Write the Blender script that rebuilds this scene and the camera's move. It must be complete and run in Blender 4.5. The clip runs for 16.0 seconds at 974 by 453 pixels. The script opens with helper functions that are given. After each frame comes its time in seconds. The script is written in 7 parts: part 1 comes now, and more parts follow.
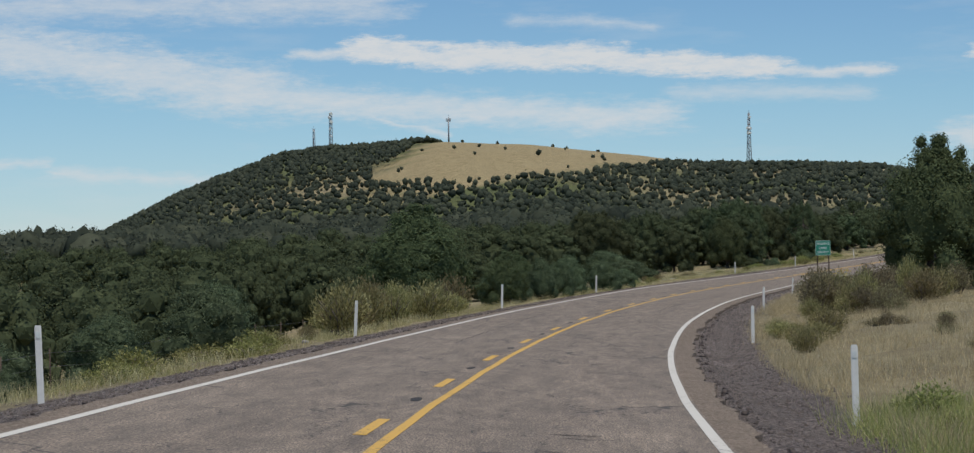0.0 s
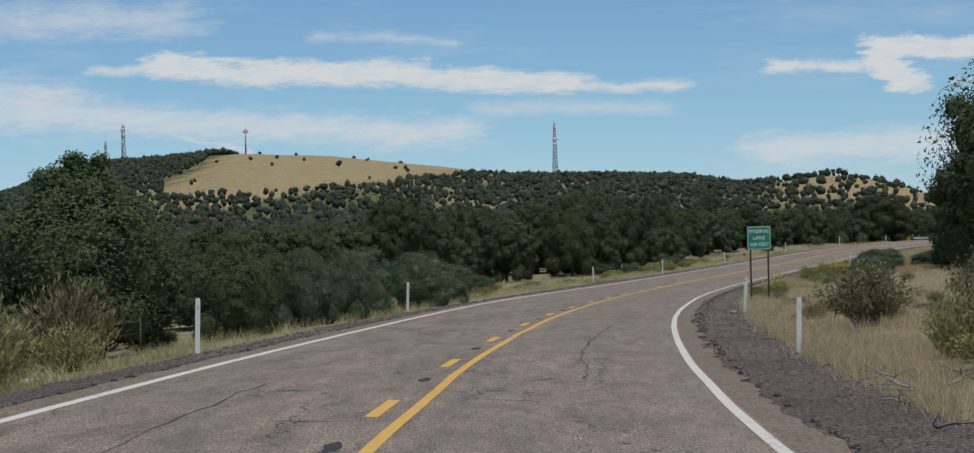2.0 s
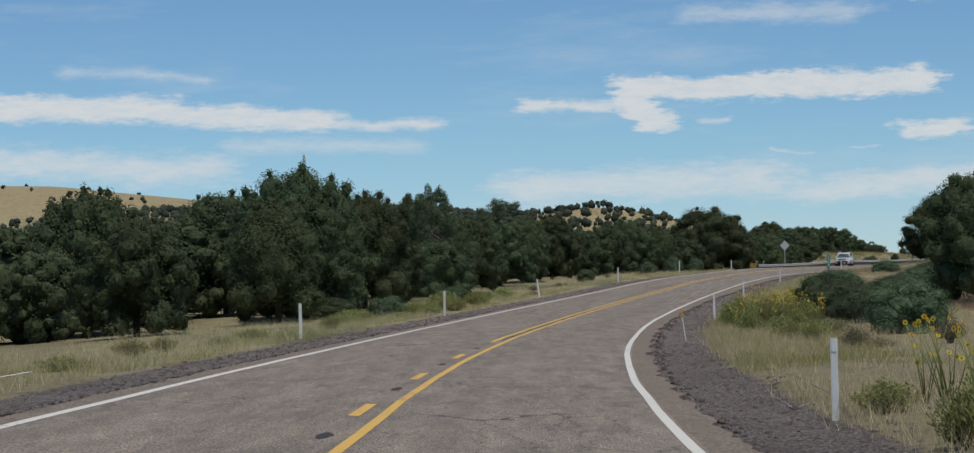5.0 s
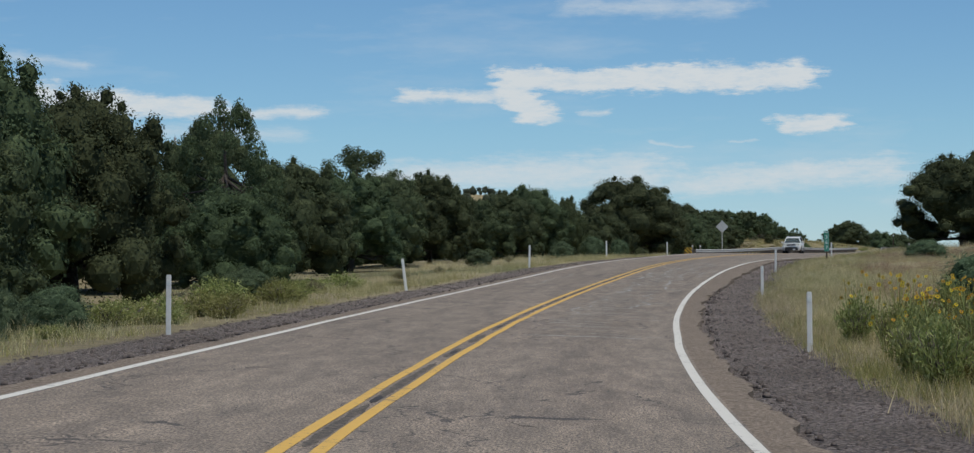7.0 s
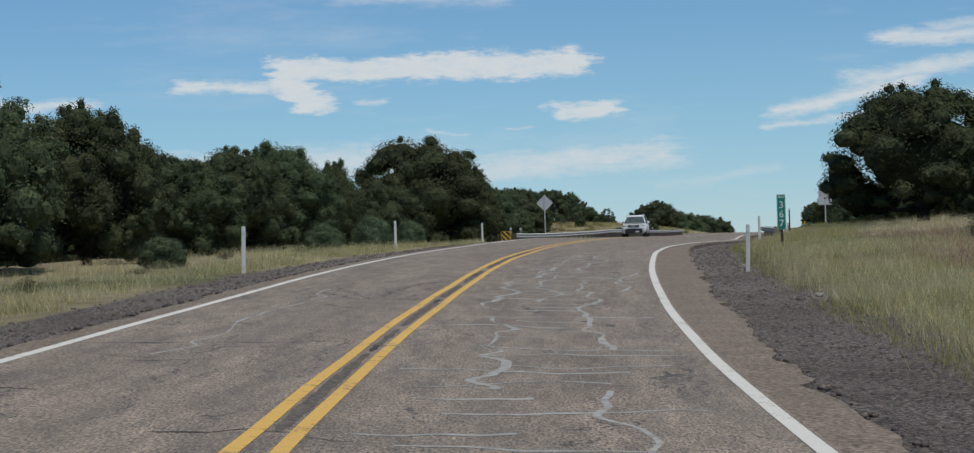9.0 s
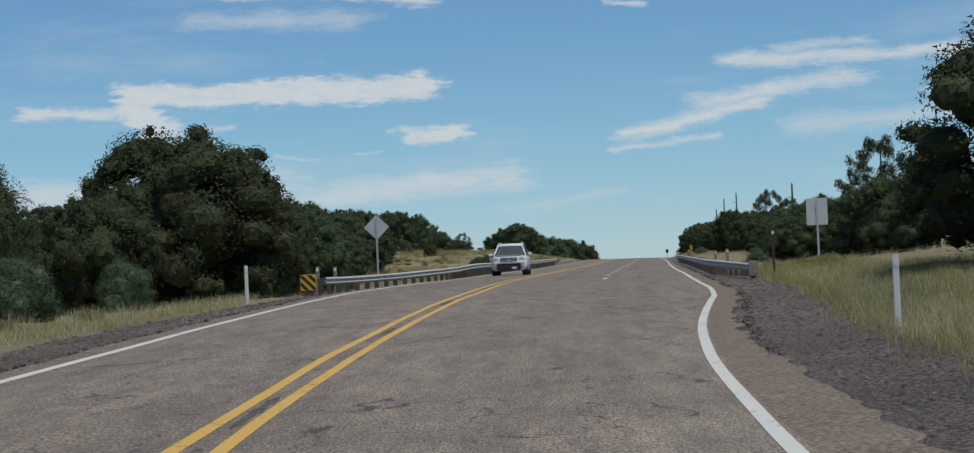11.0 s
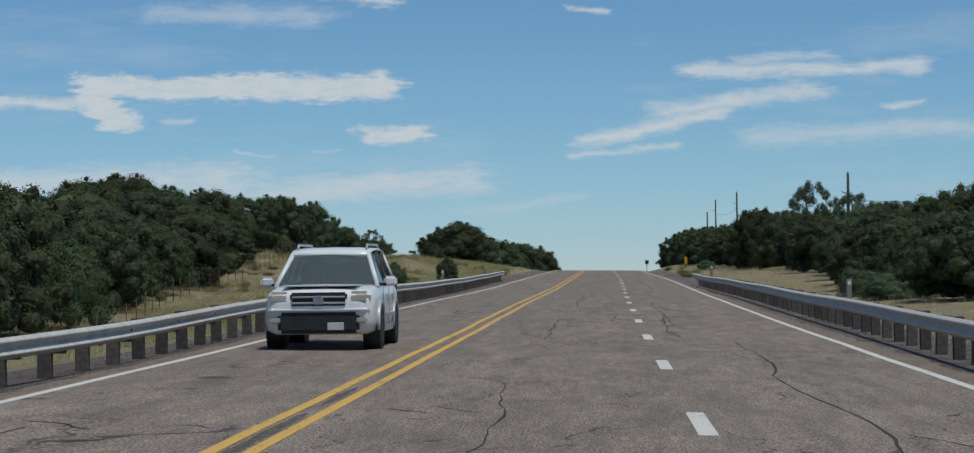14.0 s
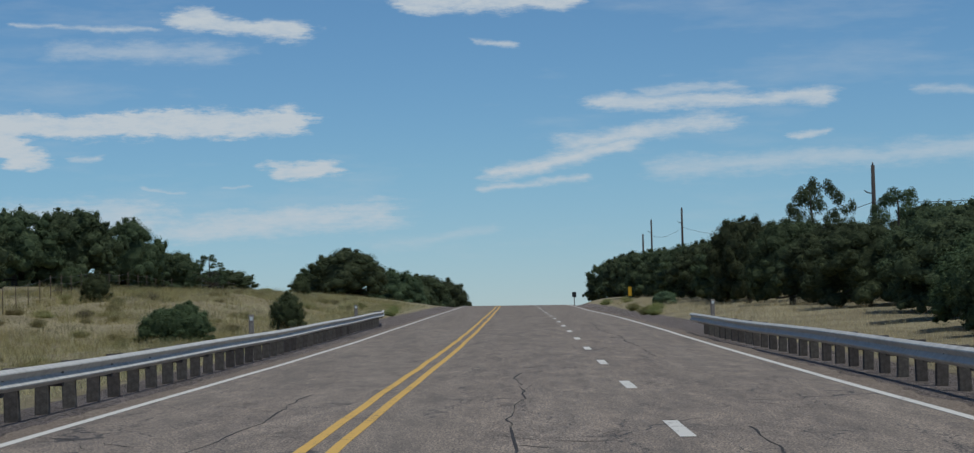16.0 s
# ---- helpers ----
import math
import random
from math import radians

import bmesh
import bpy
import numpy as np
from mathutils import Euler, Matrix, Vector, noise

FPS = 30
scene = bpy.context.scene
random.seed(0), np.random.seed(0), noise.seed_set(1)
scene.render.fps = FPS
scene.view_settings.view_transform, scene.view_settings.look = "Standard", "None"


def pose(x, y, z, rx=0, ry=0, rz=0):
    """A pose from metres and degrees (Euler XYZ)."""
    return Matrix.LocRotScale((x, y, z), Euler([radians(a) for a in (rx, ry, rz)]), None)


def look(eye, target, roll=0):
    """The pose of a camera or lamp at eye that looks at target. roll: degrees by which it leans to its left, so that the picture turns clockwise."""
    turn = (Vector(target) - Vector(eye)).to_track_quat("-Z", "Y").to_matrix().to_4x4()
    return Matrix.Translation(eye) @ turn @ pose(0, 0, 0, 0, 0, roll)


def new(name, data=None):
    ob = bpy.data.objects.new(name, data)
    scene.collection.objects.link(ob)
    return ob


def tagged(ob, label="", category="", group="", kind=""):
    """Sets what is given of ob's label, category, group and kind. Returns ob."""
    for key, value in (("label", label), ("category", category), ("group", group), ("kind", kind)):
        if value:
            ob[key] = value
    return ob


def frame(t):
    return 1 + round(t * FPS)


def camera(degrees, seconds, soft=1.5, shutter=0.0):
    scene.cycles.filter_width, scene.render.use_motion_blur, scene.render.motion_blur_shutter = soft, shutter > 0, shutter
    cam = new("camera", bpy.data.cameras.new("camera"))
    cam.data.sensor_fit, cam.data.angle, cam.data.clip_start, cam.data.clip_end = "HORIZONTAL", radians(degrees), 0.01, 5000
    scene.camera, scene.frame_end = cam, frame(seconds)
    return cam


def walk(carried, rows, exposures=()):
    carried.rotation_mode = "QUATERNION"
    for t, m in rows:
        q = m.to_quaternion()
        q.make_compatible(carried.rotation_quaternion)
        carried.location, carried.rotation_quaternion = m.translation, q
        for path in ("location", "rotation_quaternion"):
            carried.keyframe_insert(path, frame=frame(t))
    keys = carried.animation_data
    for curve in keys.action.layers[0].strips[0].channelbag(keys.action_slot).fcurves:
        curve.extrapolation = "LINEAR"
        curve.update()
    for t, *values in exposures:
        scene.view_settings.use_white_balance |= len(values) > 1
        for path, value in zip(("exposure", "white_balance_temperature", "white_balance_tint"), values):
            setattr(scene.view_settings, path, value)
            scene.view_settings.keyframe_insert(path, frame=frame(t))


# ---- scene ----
cam = camera(24.451, 16.0, soft=1.3)
PATH = [
    (0, 1.942, 0.000, 1.490, 90.251, 0.694, 0.509),
    (0.5, 2.019, 15.545, 1.010, 90.386, 0.701, -0.469),
    (1, 2.401, 31.068, 0.604, 90.415, 0.981, -1.724),
    (1.5, 3.080, 46.564, 0.278, 90.481, 1.266, -3.097),
    (2, 4.065, 62.022, 0.027, 90.583, 1.159, -4.513),
    (2.5, 5.473, 77.426, -0.162, 90.807, 0.935, -5.770),
    (3, 7.223, 92.775, -0.309, 91.062, 1.252, -6.988),
    (3.5, 9.279, 108.071, -0.442, 91.238, 1.452, -8.153),
    (4, 11.591, 123.315, -0.563, 91.364, 1.662, -9.285),
    (4.5, 14.257, 138.462, -0.705, 91.425, 1.583, -10.153),
    (5, 17.145, 153.507, -0.857, 91.423, 1.247, -10.800),
    (5.5, 20.200, 168.453, -0.994, 91.377, 0.829, -11.366),
    (6, 23.413, 183.294, -1.096, 91.304, 0.500, -11.989),
    (6.5, 26.794, 198.025, -1.165, 91.219, 0.437, -12.806),
    (7, 30.303, 212.660, -1.190, 91.121, 0.637, -13.888),
    (7.5, 34.098, 227.164, -1.167, 90.948, 0.762, -15.129),
    (8, 38.173, 241.530, -1.099, 90.744, 1.152, -16.625),
    (8.5, 42.516, 255.748, -0.980, 90.673, 1.123, -18.121),
    (9, 47.257, 269.754, -0.818, 90.729, 1.800, -19.501),
    (9.5, 52.239, 283.591, -0.595, 90.896, 1.970, -20.909),
    (10, 57.473, 297.245, -0.297, 91.029, 2.255, -22.130),
    (10.5, 63.103, 310.650, 0.064, 91.130, 2.474, -22.911),
    (11, 69.021, 323.847, 0.423, 91.208, 2.509, -23.315),
    (11.5, 75.110, 336.893, 0.715, 91.261, 2.361, -23.487),
    (12, 81.237, 349.850, 0.938, 91.284, 2.034, -23.569),
    (12.5, 87.189, 362.822, 1.109, 91.273, 1.531, -23.85),
    (13, 93.368, 375.647, 1.256, 91.241, 0.959, -23.967),
    (13.5, 99.581, 388.410, 1.392, 91.237, 0.696, -24.193),
    (14, 105.947, 401.078, 1.532, 91.248, 0.684, -24.460),
    (14.5, 112.211, 413.782, 1.655, 91.304, 0.904, -24.776),
    (15, 118.522, 426.447, 1.743, 91.512, 1.299, -25.186),
    (15.5, 124.850, 439.077, 1.823, 91.808, 1.535, -25.901),
    (16, 131.184, 451.677, 1.909, 92.060, 1.501, -26.725),
]
walk(cam, [(t, pose(x, y, z, a, b, c)) for t, x, y, z, a, b, c in PATH],
     [(0, 0.18, 6480, 9), (3.5, 0.16, 6430, 8.5), (7, 0.18, 6330, 6.5), (10, 0.16, 6270, 6), (12.5, -0.05, 6150, 5.0), (14.5, 0.03, 6110, 5.0), (15.5, 0.10, 6060, 5.2), (16, -0.08, 6000, 5.2)])

# ---- world, sun, exposure ----
SUN_AZ, SUN_EL = 164.0, 69.0      # degrees clockwise from +y, and above the horizon
world = bpy.data.worlds.new("sky")
scene.world = world
world.use_nodes = True
WN, WL = world.node_tree.nodes, world.node_tree.links


def wmath(op, *args):
    n = WN.new("ShaderNodeMath")
    n.operation = op
    for i, a in enumerate(args):
        if isinstance(a, (int, float)):
            n.inputs[i].default_value = a
        else:
            WL.new(a, n.inputs[i])
    return n.outputs[0]


# Clouds seen against the sky: azimuth and height in degrees of two ends, half thickness, density, softness
CLOUDS = [
    (-5.4, 4.62, -3.6, 4.70, 0.08, 0.8, 0.18), (-3.5, 4.78, -2.2, 4.66, 0.28, 1.0, 0.24), (-2.0, 4.60, 2.6, 4.52, 0.26, 1.0, 0.24), (2.6, 4.45, 6.6, 4.15, 0.22, 1.0, 0.22), (6.6, 4.10, 9.4, 4.06, 0.10, 0.9, 0.18), (4.5, 3.62, 9.0, 3.52, 0.13, 0.5, 0.30),
]
CLOUDS_MID = [
    (-13.0, 4.9, -6.5, 3.75, 0.50, 0.72, 0.7), (-7.5, 3.6, 3.7, 2.95, 0.28, 0.75, 0.5), (-4.0, 3.2, -1.5, 2.6, 0.05, 0.7, 0.14), (-11.5, 1.7, -7.7, 1.5, 0.10, 0.65, 0.25), (-14.0, 2.0, -11.8, 1.97, 0.08, 0.65, 0.2),
    (11.95, 4.48, 14.2, 4.46, 0.13, 0.95, 0.17), (14.5, 4.75, 15.1, 4.02, 0.24, 1.0, 0.20), (14.6, 4.80, 21.8, 4.82, 0.27, 1.0, 0.18), (16.42, 4.0, 17.0, 3.99, 0.07, 0.75, 0.12),
]
CLOUDS_LOW = [
    (21.5, 3.64, 22.7, 3.66, 0.18, 1.0, 0.15), (11.9, 2.35, 17.9, 2.50, 0.33, 0.75, 0.5), (19.0, 2.15, 23.9, 2.45, 0.24, 0.8, 0.4), (24.3, 1.65, 26.9, 1.98, 0.08, 0.35, 0.25), (18.1, 3.18, 19.1, 3.10, 0.03, 0.6, 0.08), (20.0, 3.2, 20.6, 3.22, 0.02, 0.5, 0.07),
    (27.1, 3.42, 30.5, 4.05, 0.13, 0.9, 0.22), (29.0, 4.1, 32.6, 4.62, 0.17, 0.85, 0.3), (29.8, 5.12, 35.4, 5.10, 0.14, 0.85, 0.22), (31.0, 5.3, 33.0, 5.45, 0.10, 0.6, 0.2), (26.8, 3.03, 29.2, 3.26, 0.06, 0.75, 0.13),
]
CLOUDS_HIGH = [
    (31.5, 3.40, 39.5, 3.70, 0.18, 0.55, 0.35), (34.7, 4.15, 35.5, 4.18, 0.05, 0.75, 0.1), (37.7, 5.2, 39.3, 5.1, 0.06, 0.5, 0.15), (16.2, 6.68, 20.2, 6.6, 0.16, 0.5, 0.35),
    (15.0, 7.35, 18.3, 7.18, 0.04, 0.7, 0.12), (19.2, 7.45, 22.0, 7.12, 0.20, 0.95, 0.2), (25.1, 7.75, 28.8, 7.72, 0.18, 0.95, 0.2), (26.6, 6.73, 27.6, 6.70, 0.05, 0.75, 0.1), (-14.0, 5.85, -3.4, 5.95, 0.28, 0.6, 0.6), (0.3, 5.5, 3.7, 5.32, 0.08, 0.55, 0.25),
]
tc = WN.new("ShaderNodeTexCoord")
sep = WN.new("ShaderNodeSeparateXYZ")
WL.new(tc.outputs["Generated"], sep.inputs[0])
az = wmath("MULTIPLY", wmath("ARCTAN2", sep.outputs[0], sep.outputs[1]), 57.29578)
el = wmath("MULTIPLY", wmath("ARCSINE", sep.outputs[2]), 57.29578)


def wnoise(sx, sy, scale, detail, rough=0.6):
    c = WN.new("ShaderNodeCombineXYZ")
    WL.new(wmath("MULTIPLY", az, sx), c.inputs[0])
    WL.new(wmath("MULTIPLY", el, sy), c.inputs[1])
    n = WN.new("ShaderNodeTexNoise")
    n.inputs["Scale"].default_value, n.inputs["Detail"].default_value, n.inputs["Roughness"].default_value = scale, detail, rough
    WL.new(c.outputs[0], n.inputs["Vector"])
    return wmath("SUBTRACT", n.outputs["Fac"], 0.5)


billow = wmath("ADD", wnoise(0.7, 2.6, 1.0, 7, 0.68), wmath("MULTIPLY", wnoise(1.5, 6.0, 1.6, 6, 0.7), 0.55))
az_w = wmath("ADD", az, wmath("MULTIPLY", wnoise(0.5, 2.0, 1.3, 6), 1.8))
el_w = wmath("ADD", el, wmath("MULTIPLY", wnoise(0.7, 1.2, 1.0, 5), 0.42))
veil = None
for a1, e1, a2, e2, rad, dens, soft in CLOUDS + CLOUDS_MID + CLOUDS_LOW + CLOUDS_HIGH:
    dx, dy = a2 - a1, e2 - e1
    ll = dx * dx + dy * dy
    px, py = wmath("SUBTRACT", az_w, a1), wmath("SUBTRACT", el_w, e1)
    tt = wmath("ADD", wmath("MULTIPLY", px, dx / ll), wmath("MULTIPLY", py, dy / ll))
    cl = WN.new("ShaderNodeClamp")
    WL.new(tt, cl.inputs[0])
    qx = wmath("MULTIPLY", wmath("SUBTRACT", px, wmath("MULTIPLY", cl.outputs[0], dx)), 0.45)
    qy = wmath("SUBTRACT", py, wmath("MULTIPLY", cl.outputs[0], dy))
    d = wmath("SQRT", wmath("ADD", wmath("MULTIPLY", qx, qx), wmath("MULTIPLY", qy, qy)))
    d = wmath("ADD", d, wmath("MULTIPLY", billow, 1.9 * (rad + soft * 0.4)))
    mr = WN.new("ShaderNodeMapRange")
    mr.interpolation_type = "SMOOTHSTEP"
    WL.new(d, mr.inputs["Value"])
    for k, v in (("From Min", rad * 1.15 + soft * 0.6), ("From Max", rad * 1.15 - soft * 0.7), ("To Min", 0.0), ("To Max", dens)):
        mr.inputs[k].default_value = v
    veil = mr.outputs[0] if veil is None else wmath("MAXIMUM", veil, mr.outputs[0])
wisp = WN.new("ShaderNodeMapRange")
WL.new(wmath("ADD", wnoise(0.10, 0.55, 1.0, 6, 0.6), wmath("MULTIPLY", wnoise(0.5, 2.2, 1.2, 5), 0.25)), wisp.inputs["Value"])
for k, v in (("From Min", 0.02), ("From Max", 0.35), ("To Min", 0.0), ("To Max", 0.38)):
    wisp.inputs[k].default_value = v
veil = wmath("MAXIMUM", veil, wisp.outputs[0])
veil = wmath("MULTIPLY", veil, wmath("ADD", wmath("MULTIPLY", wnoise(0.9, 3.2, 1.4, 7, 0.75), 1.2), 0.96))
sky = WN.new("ShaderNodeTexSky")
sky.sky_type = "NISHITA"
sky.sun_disc = False
sky.sun_elevation, sky.sun_rotation = radians(SUN_EL), radians(SUN_AZ)
sky.altitude, sky.air_density, sky.dust_density, sky.ozone_density = 2000, 1.0, 0.0, 2.5
bg_sky, bg_cloud, mix_bg = WN.new("ShaderNodeBackground"), WN.new("ShaderNodeBackground"), WN.new("ShaderNodeMixShader")
tint = WN.new("ShaderNodeMix")
tint.data_type, tint.blend_type = "RGBA", "MULTIPLY"
tint.inputs[0].default_value = 1.0
WL.new(sky.outputs[0], tint.inputs[6])
low = WN.new("ShaderNodeMix")
low.data_type = "RGBA"
lift = WN.new("ShaderNodeMapRange")
WL.new(el, lift.inputs["Value"])
lift.inputs["From Min"].default_value, lift.inputs["From Max"].default_value = -1.0, 3.5
WL.new(lift.outputs[0], low.inputs[0])
low.inputs[6].default_value = (0.74, 0.875, 1.15, 1)
low.inputs[7].default_value = (0.76, 0.962, 1.09, 1)
WL.new(low.outputs[2], tint.inputs[7])
WL.new(tint.outputs[2], bg_sky.inputs[0])
bg_sky.inputs[1].default_value = 0.072
bg_cloud.inputs[0].default_value = (0.80, 0.83, 0.86, 1)
bg_cloud.inputs[1].default_value = 0.70
WL.new(veil, mix_bg.inputs[0])
WL.new(bg_sky.outputs[0], mix_bg.inputs[1])
WL.new(bg_cloud.outputs[0], mix_bg.inputs[2])
world_out = next((n for n in WN if n.type == "OUTPUT_WORLD"), None) or WN.new("ShaderNodeOutputWorld")
WL.new(mix_bg.outputs[0], world_out.inputs[0])
sun = new("sun", bpy.data.lights.new("sun", "SUN"))
sun.data.energy, sun.data.angle, sun.data.color = 2.75, radians(6), (1.0, 0.94, 0.85)
sa, se = radians(SUN_AZ), radians(SUN_EL)
sun.matrix_world = look((0, 0, 60), (-math.sin(sa) * math.cos(se), -math.cos(sa) * math.cos(se), 60 - math.sin(se)))

# ---- the road's line: bends per km, grade and cross fall in per cent, every 40 m from s = -200 ----
S_KNOT = np.arange(-200, 1241, 40.0)
BEND = [1.3] * 5 + [1.295, 1.22, 1.495, 0.973, 0.752, 1.379, 1.362, 1.293, 1.58, 0.051, 1.066, 0.191, 0.036, 0.107, -0.102, -0.036, -0.03] + [0.0] * 15
GRADE = [-4.5] * 4 + [-4.518, -3.314, -2.11, -1.015, -0.763, -0.884, -0.411, 0.426, 1.367, 2.717, 1.439, 0.937, 0.51, 0.627, 0.534, 0.883, 0.771, 0.657, 0.80, 0.4, -1.2] + [-2.5] * 12
FALL = [4.2] * 4 + [4.18, 4.441, 5.754, 4.812, 4.275, 6.122, 5.31, 5.072, 5.141, 4.02, 2.925, 4.229, 1.323, 1.478, 0.816, 0.594, 0.837, 1.6, 1.6, 1.4] + [1.4] * 13
STEP = 2.0
SG = np.arange(-200, 1240.1, STEP)
_k, _g, FALLS = (np.interp(SG, S_KNOT, v) * m for v, m in ((BEND, 1e-3), (GRADE, 1e-2), (FALL, 1e-2)))
_i0 = int(200 / STEP)
HEAD = np.cumsum(_k) * STEP
HEAD -= HEAD[_i0]
RX, RY, RZ = (np.cumsum(v) * STEP for v in (np.sin(HEAD), np.cos(HEAD), _g))
RX, RY, RZ = RX - RX[_i0], RY - RY[_i0], RZ - RZ[_i0]
EDGE_L, LANE_R, LANE_2, YELLOW = -3.60, 3.92, 3.80, 0.17


def middle(s):
    """How far the painted centre wanders from the road's middle."""
    return np.interp(s, [225, 248, 277, 310, 320, 327, 340, 362, 395, 405, 415, 424, 440, 470, 500, 540], [0, 0.08, 0.03, 0.02, 0.01, -0.07, -0.22, -0.28, -0.04, 0.02, -0.03, -0.10, -0.10, -0.03, -0.05, 0])



def smooth(a, b, x):
    t = np.clip((np.asarray(x, float) - a) / (b - a), 0, 1)
    return t * t * (3 - 2 * t)


def line(s):
    """x, y, z, heading and cross fall of the road's middle; straight on past both ends."""
    s = np.asarray(s, float)
    x, y, z, h, e = (np.interp(s, SG, v) for v in (RX, RY, RZ, HEAD, FALLS))
    past = np.where(s > SG[-1], s - SG[-1], np.where(s < SG[0], s - SG[0], 0.0))
    return x + past * np.sin(h), y + past * np.cos(h), z, h, e


def edge_r(s):
    """The white line on the right, which swings out where the second lane begins."""
    return LANE_R + (7.36 - LANE_R) * smooth(340, 410, s) ** 1.4


CHORD = radians(16)
NEAR = 70.0


def plan(s, u):
    """World x, y of a point s along and u to the right of the road's middle."""
    x, y, z, h, e = line(s)
    c = np.clip(u, -NEAR, NEAR)
    o = u - c
    return x + c * np.cos(h) + o * math.cos(CHORD), y - c * np.sin(h) - o * math.sin(CHORD)


def to_su(x, y):
    """The inverse of plan(), for places near the road."""
    i = np.argmin((RX - x) ** 2 + (RY - y) ** 2)
    return SG[i] + (x - RX[i]) * math.sin(HEAD[i]) + (y - RY[i]) * math.cos(HEAD[i]), (x - RX[i]) * math.cos(HEAD[i]) - (y - RY[i]) * math.sin(HEAD[i])


# ground beside the road, metres above the road's middle, at these distances from it and every station
STATION = [-200, 0, 80, 150, 220, 300, 380, 430, 490, 550, 600, 680, 760, 900, 1240]
LEFT_AT = [8, 14, 30, 60, 140]
LEFT = np.array([[-0.3, -1.5, -4, -7, -9], [-0.3, -1.5, -4.5, -8, -11], [-0.25, -1.6, -5.0, -8, -10], [-0.2, -1.0, -3.2, -6, -8],
                 [0.15, -0.2, -1.0, -2.5, -4], [0.1, -0.1, -0.4, -1, -2], [0.0, 0.0, -0.3, -1, -2], [-0.2, -1.0, -1.2, -1, -2],
                 [-0.4, -1.6, -1.3, -0.5, 0], [-0.2, -0.2, 0.9, 1.4, 2], [0.4, 1.8, 2.2, 2.4, 3], [0.4, 1.4, 2.0, 2.4, 3],
                 [0.2, 0.8, 1.6, 2, 2], [0, 0, 0, 0, 0], [0, 0, 0, 0, 0]])
RIGHT_AT = [8, 14, 30, 60, 140]
RIGHT = np.array([[-0.3, 0.1, 0.6, 1, 2], [-0.3, 0.1, 0.6, 1, 2], [-0.25, 0.3, 0.9, 1.4, 3], [-0.15, 0.1, 0.4, 1, 3],
                  [-0.25, -0.3, 0.2, 1, 3], [-0.25, -0.2, 0.5, 1.5, 3], [-0.2, 0.3, 1.0, 2, 4], [-0.2, 0.2, 1.2, 2.4, 5],
                  [-0.1, -0.5, 0.3, 1.4, 3], [-0.1, -0.2, 0.6, 1.6, 3], [0.1, 0.3, 1.0, 2, 3], [0.2, 0.5, 1.2, 2, 3],
                  [0.2, 0.6, 1.5, 3, 4], [0, 0, 0, 0, 0], [0, 0, 0, 0, 0]])


def table(s, u, at, rows):
    """Bilinear reading of the tables above."""
    s, u = np.broadcast_arrays(np.asarray(s, float), np.asarray(u, float))
    i = np.clip(np.searchsorted(STATION, s) - 1, 0, len(STATION) - 2)
    a = np.array(STATION, float)
    f = np.clip((s - a[i]) / (a[i + 1] - a[i]), 0, 1)
    f = f * f * (3 - 2 * f)
    cols = [rows[i, k] * (1 - f) + rows[i + 1, k] * f for k in range(len(at))]
    out = cols[0].copy()
    for k in range(len(at) - 1):
        w = np.clip((u - at[k]) / (at[k + 1] - at[k]), 0, 1)
        out = np.where(u > at[k], cols[k] * (1 - w) + cols[k + 1] * w, out)
    return out


# skyline of the far hills: azimuth, height of the crest in metres, distance of the crest
RIDGE_AZ = [-60, -30, -16, -9.7, -7.7, -5.3, -4.4, -1.5, 0.5, 2.9, 5.3, 7.7, 9.7, 10.9, 13.1, 14.7, 16.3, 18.2, 21, 25, 40]
RIDGE_H = [0, 0, 12, 18, 57, 94, 100, 97, 92, 83, 73, 74, 64, 53, 56, 46, 28, 12, 2, 0, 0]
FRONT = [1350] * 12 + [1100, 850] + [700] * 7
RIDGE_D = [2200, 2200, 2200, 2200, 2200, 2250, 2250, 2050, 2000, 2000, 2050, 2100, 1900, 1750, 1600, 1600, 1550, 1550, 1550, 1600, 1600]


def hills(x, y):
    a = np.degrees(np.arctan2(x, y))
    d = np.hypot(x, y)
    h, c = np.interp(a, RIDGE_AZ, RIDGE_H), np.interp(a, RIDGE_AZ, RIDGE_D)
    t = (d - c) / np.where(d < c, np.interp(a, RIDGE_AZ, FRONT), 1500.0)
    rise = np.clip(0.5 + 0.5 * np.cos(np.pi * np.clip(t, -1, 1)), 0, 1) ** 1.25
    return h * rise, rise


def rough(x, y, size, seed):
    """Cheap smooth value noise of about -1 to 1."""
    x, y = np.asarray(x, float) / size, np.asarray(y, float) / size
    i, j = np.floor(x), np.floor(y)
    fx, fy = x - i, y - j
    fx, fy = fx * fx * (3 - 2 * fx), fy * fy * (3 - 2 * fy)

    def v(a, b):
        q = np.sin(a * 127.1 + b * 311.7 + seed * 74.7) * 43758.5453
        return 2 * (q - np.floor(q)) - 1
    return (v(i, j) * (1 - fx) + v(i + 1, j) * fx) * (1 - fy) + (v(i, j + 1) * (1 - fx) + v(i + 1, j + 1) * fx) * fy


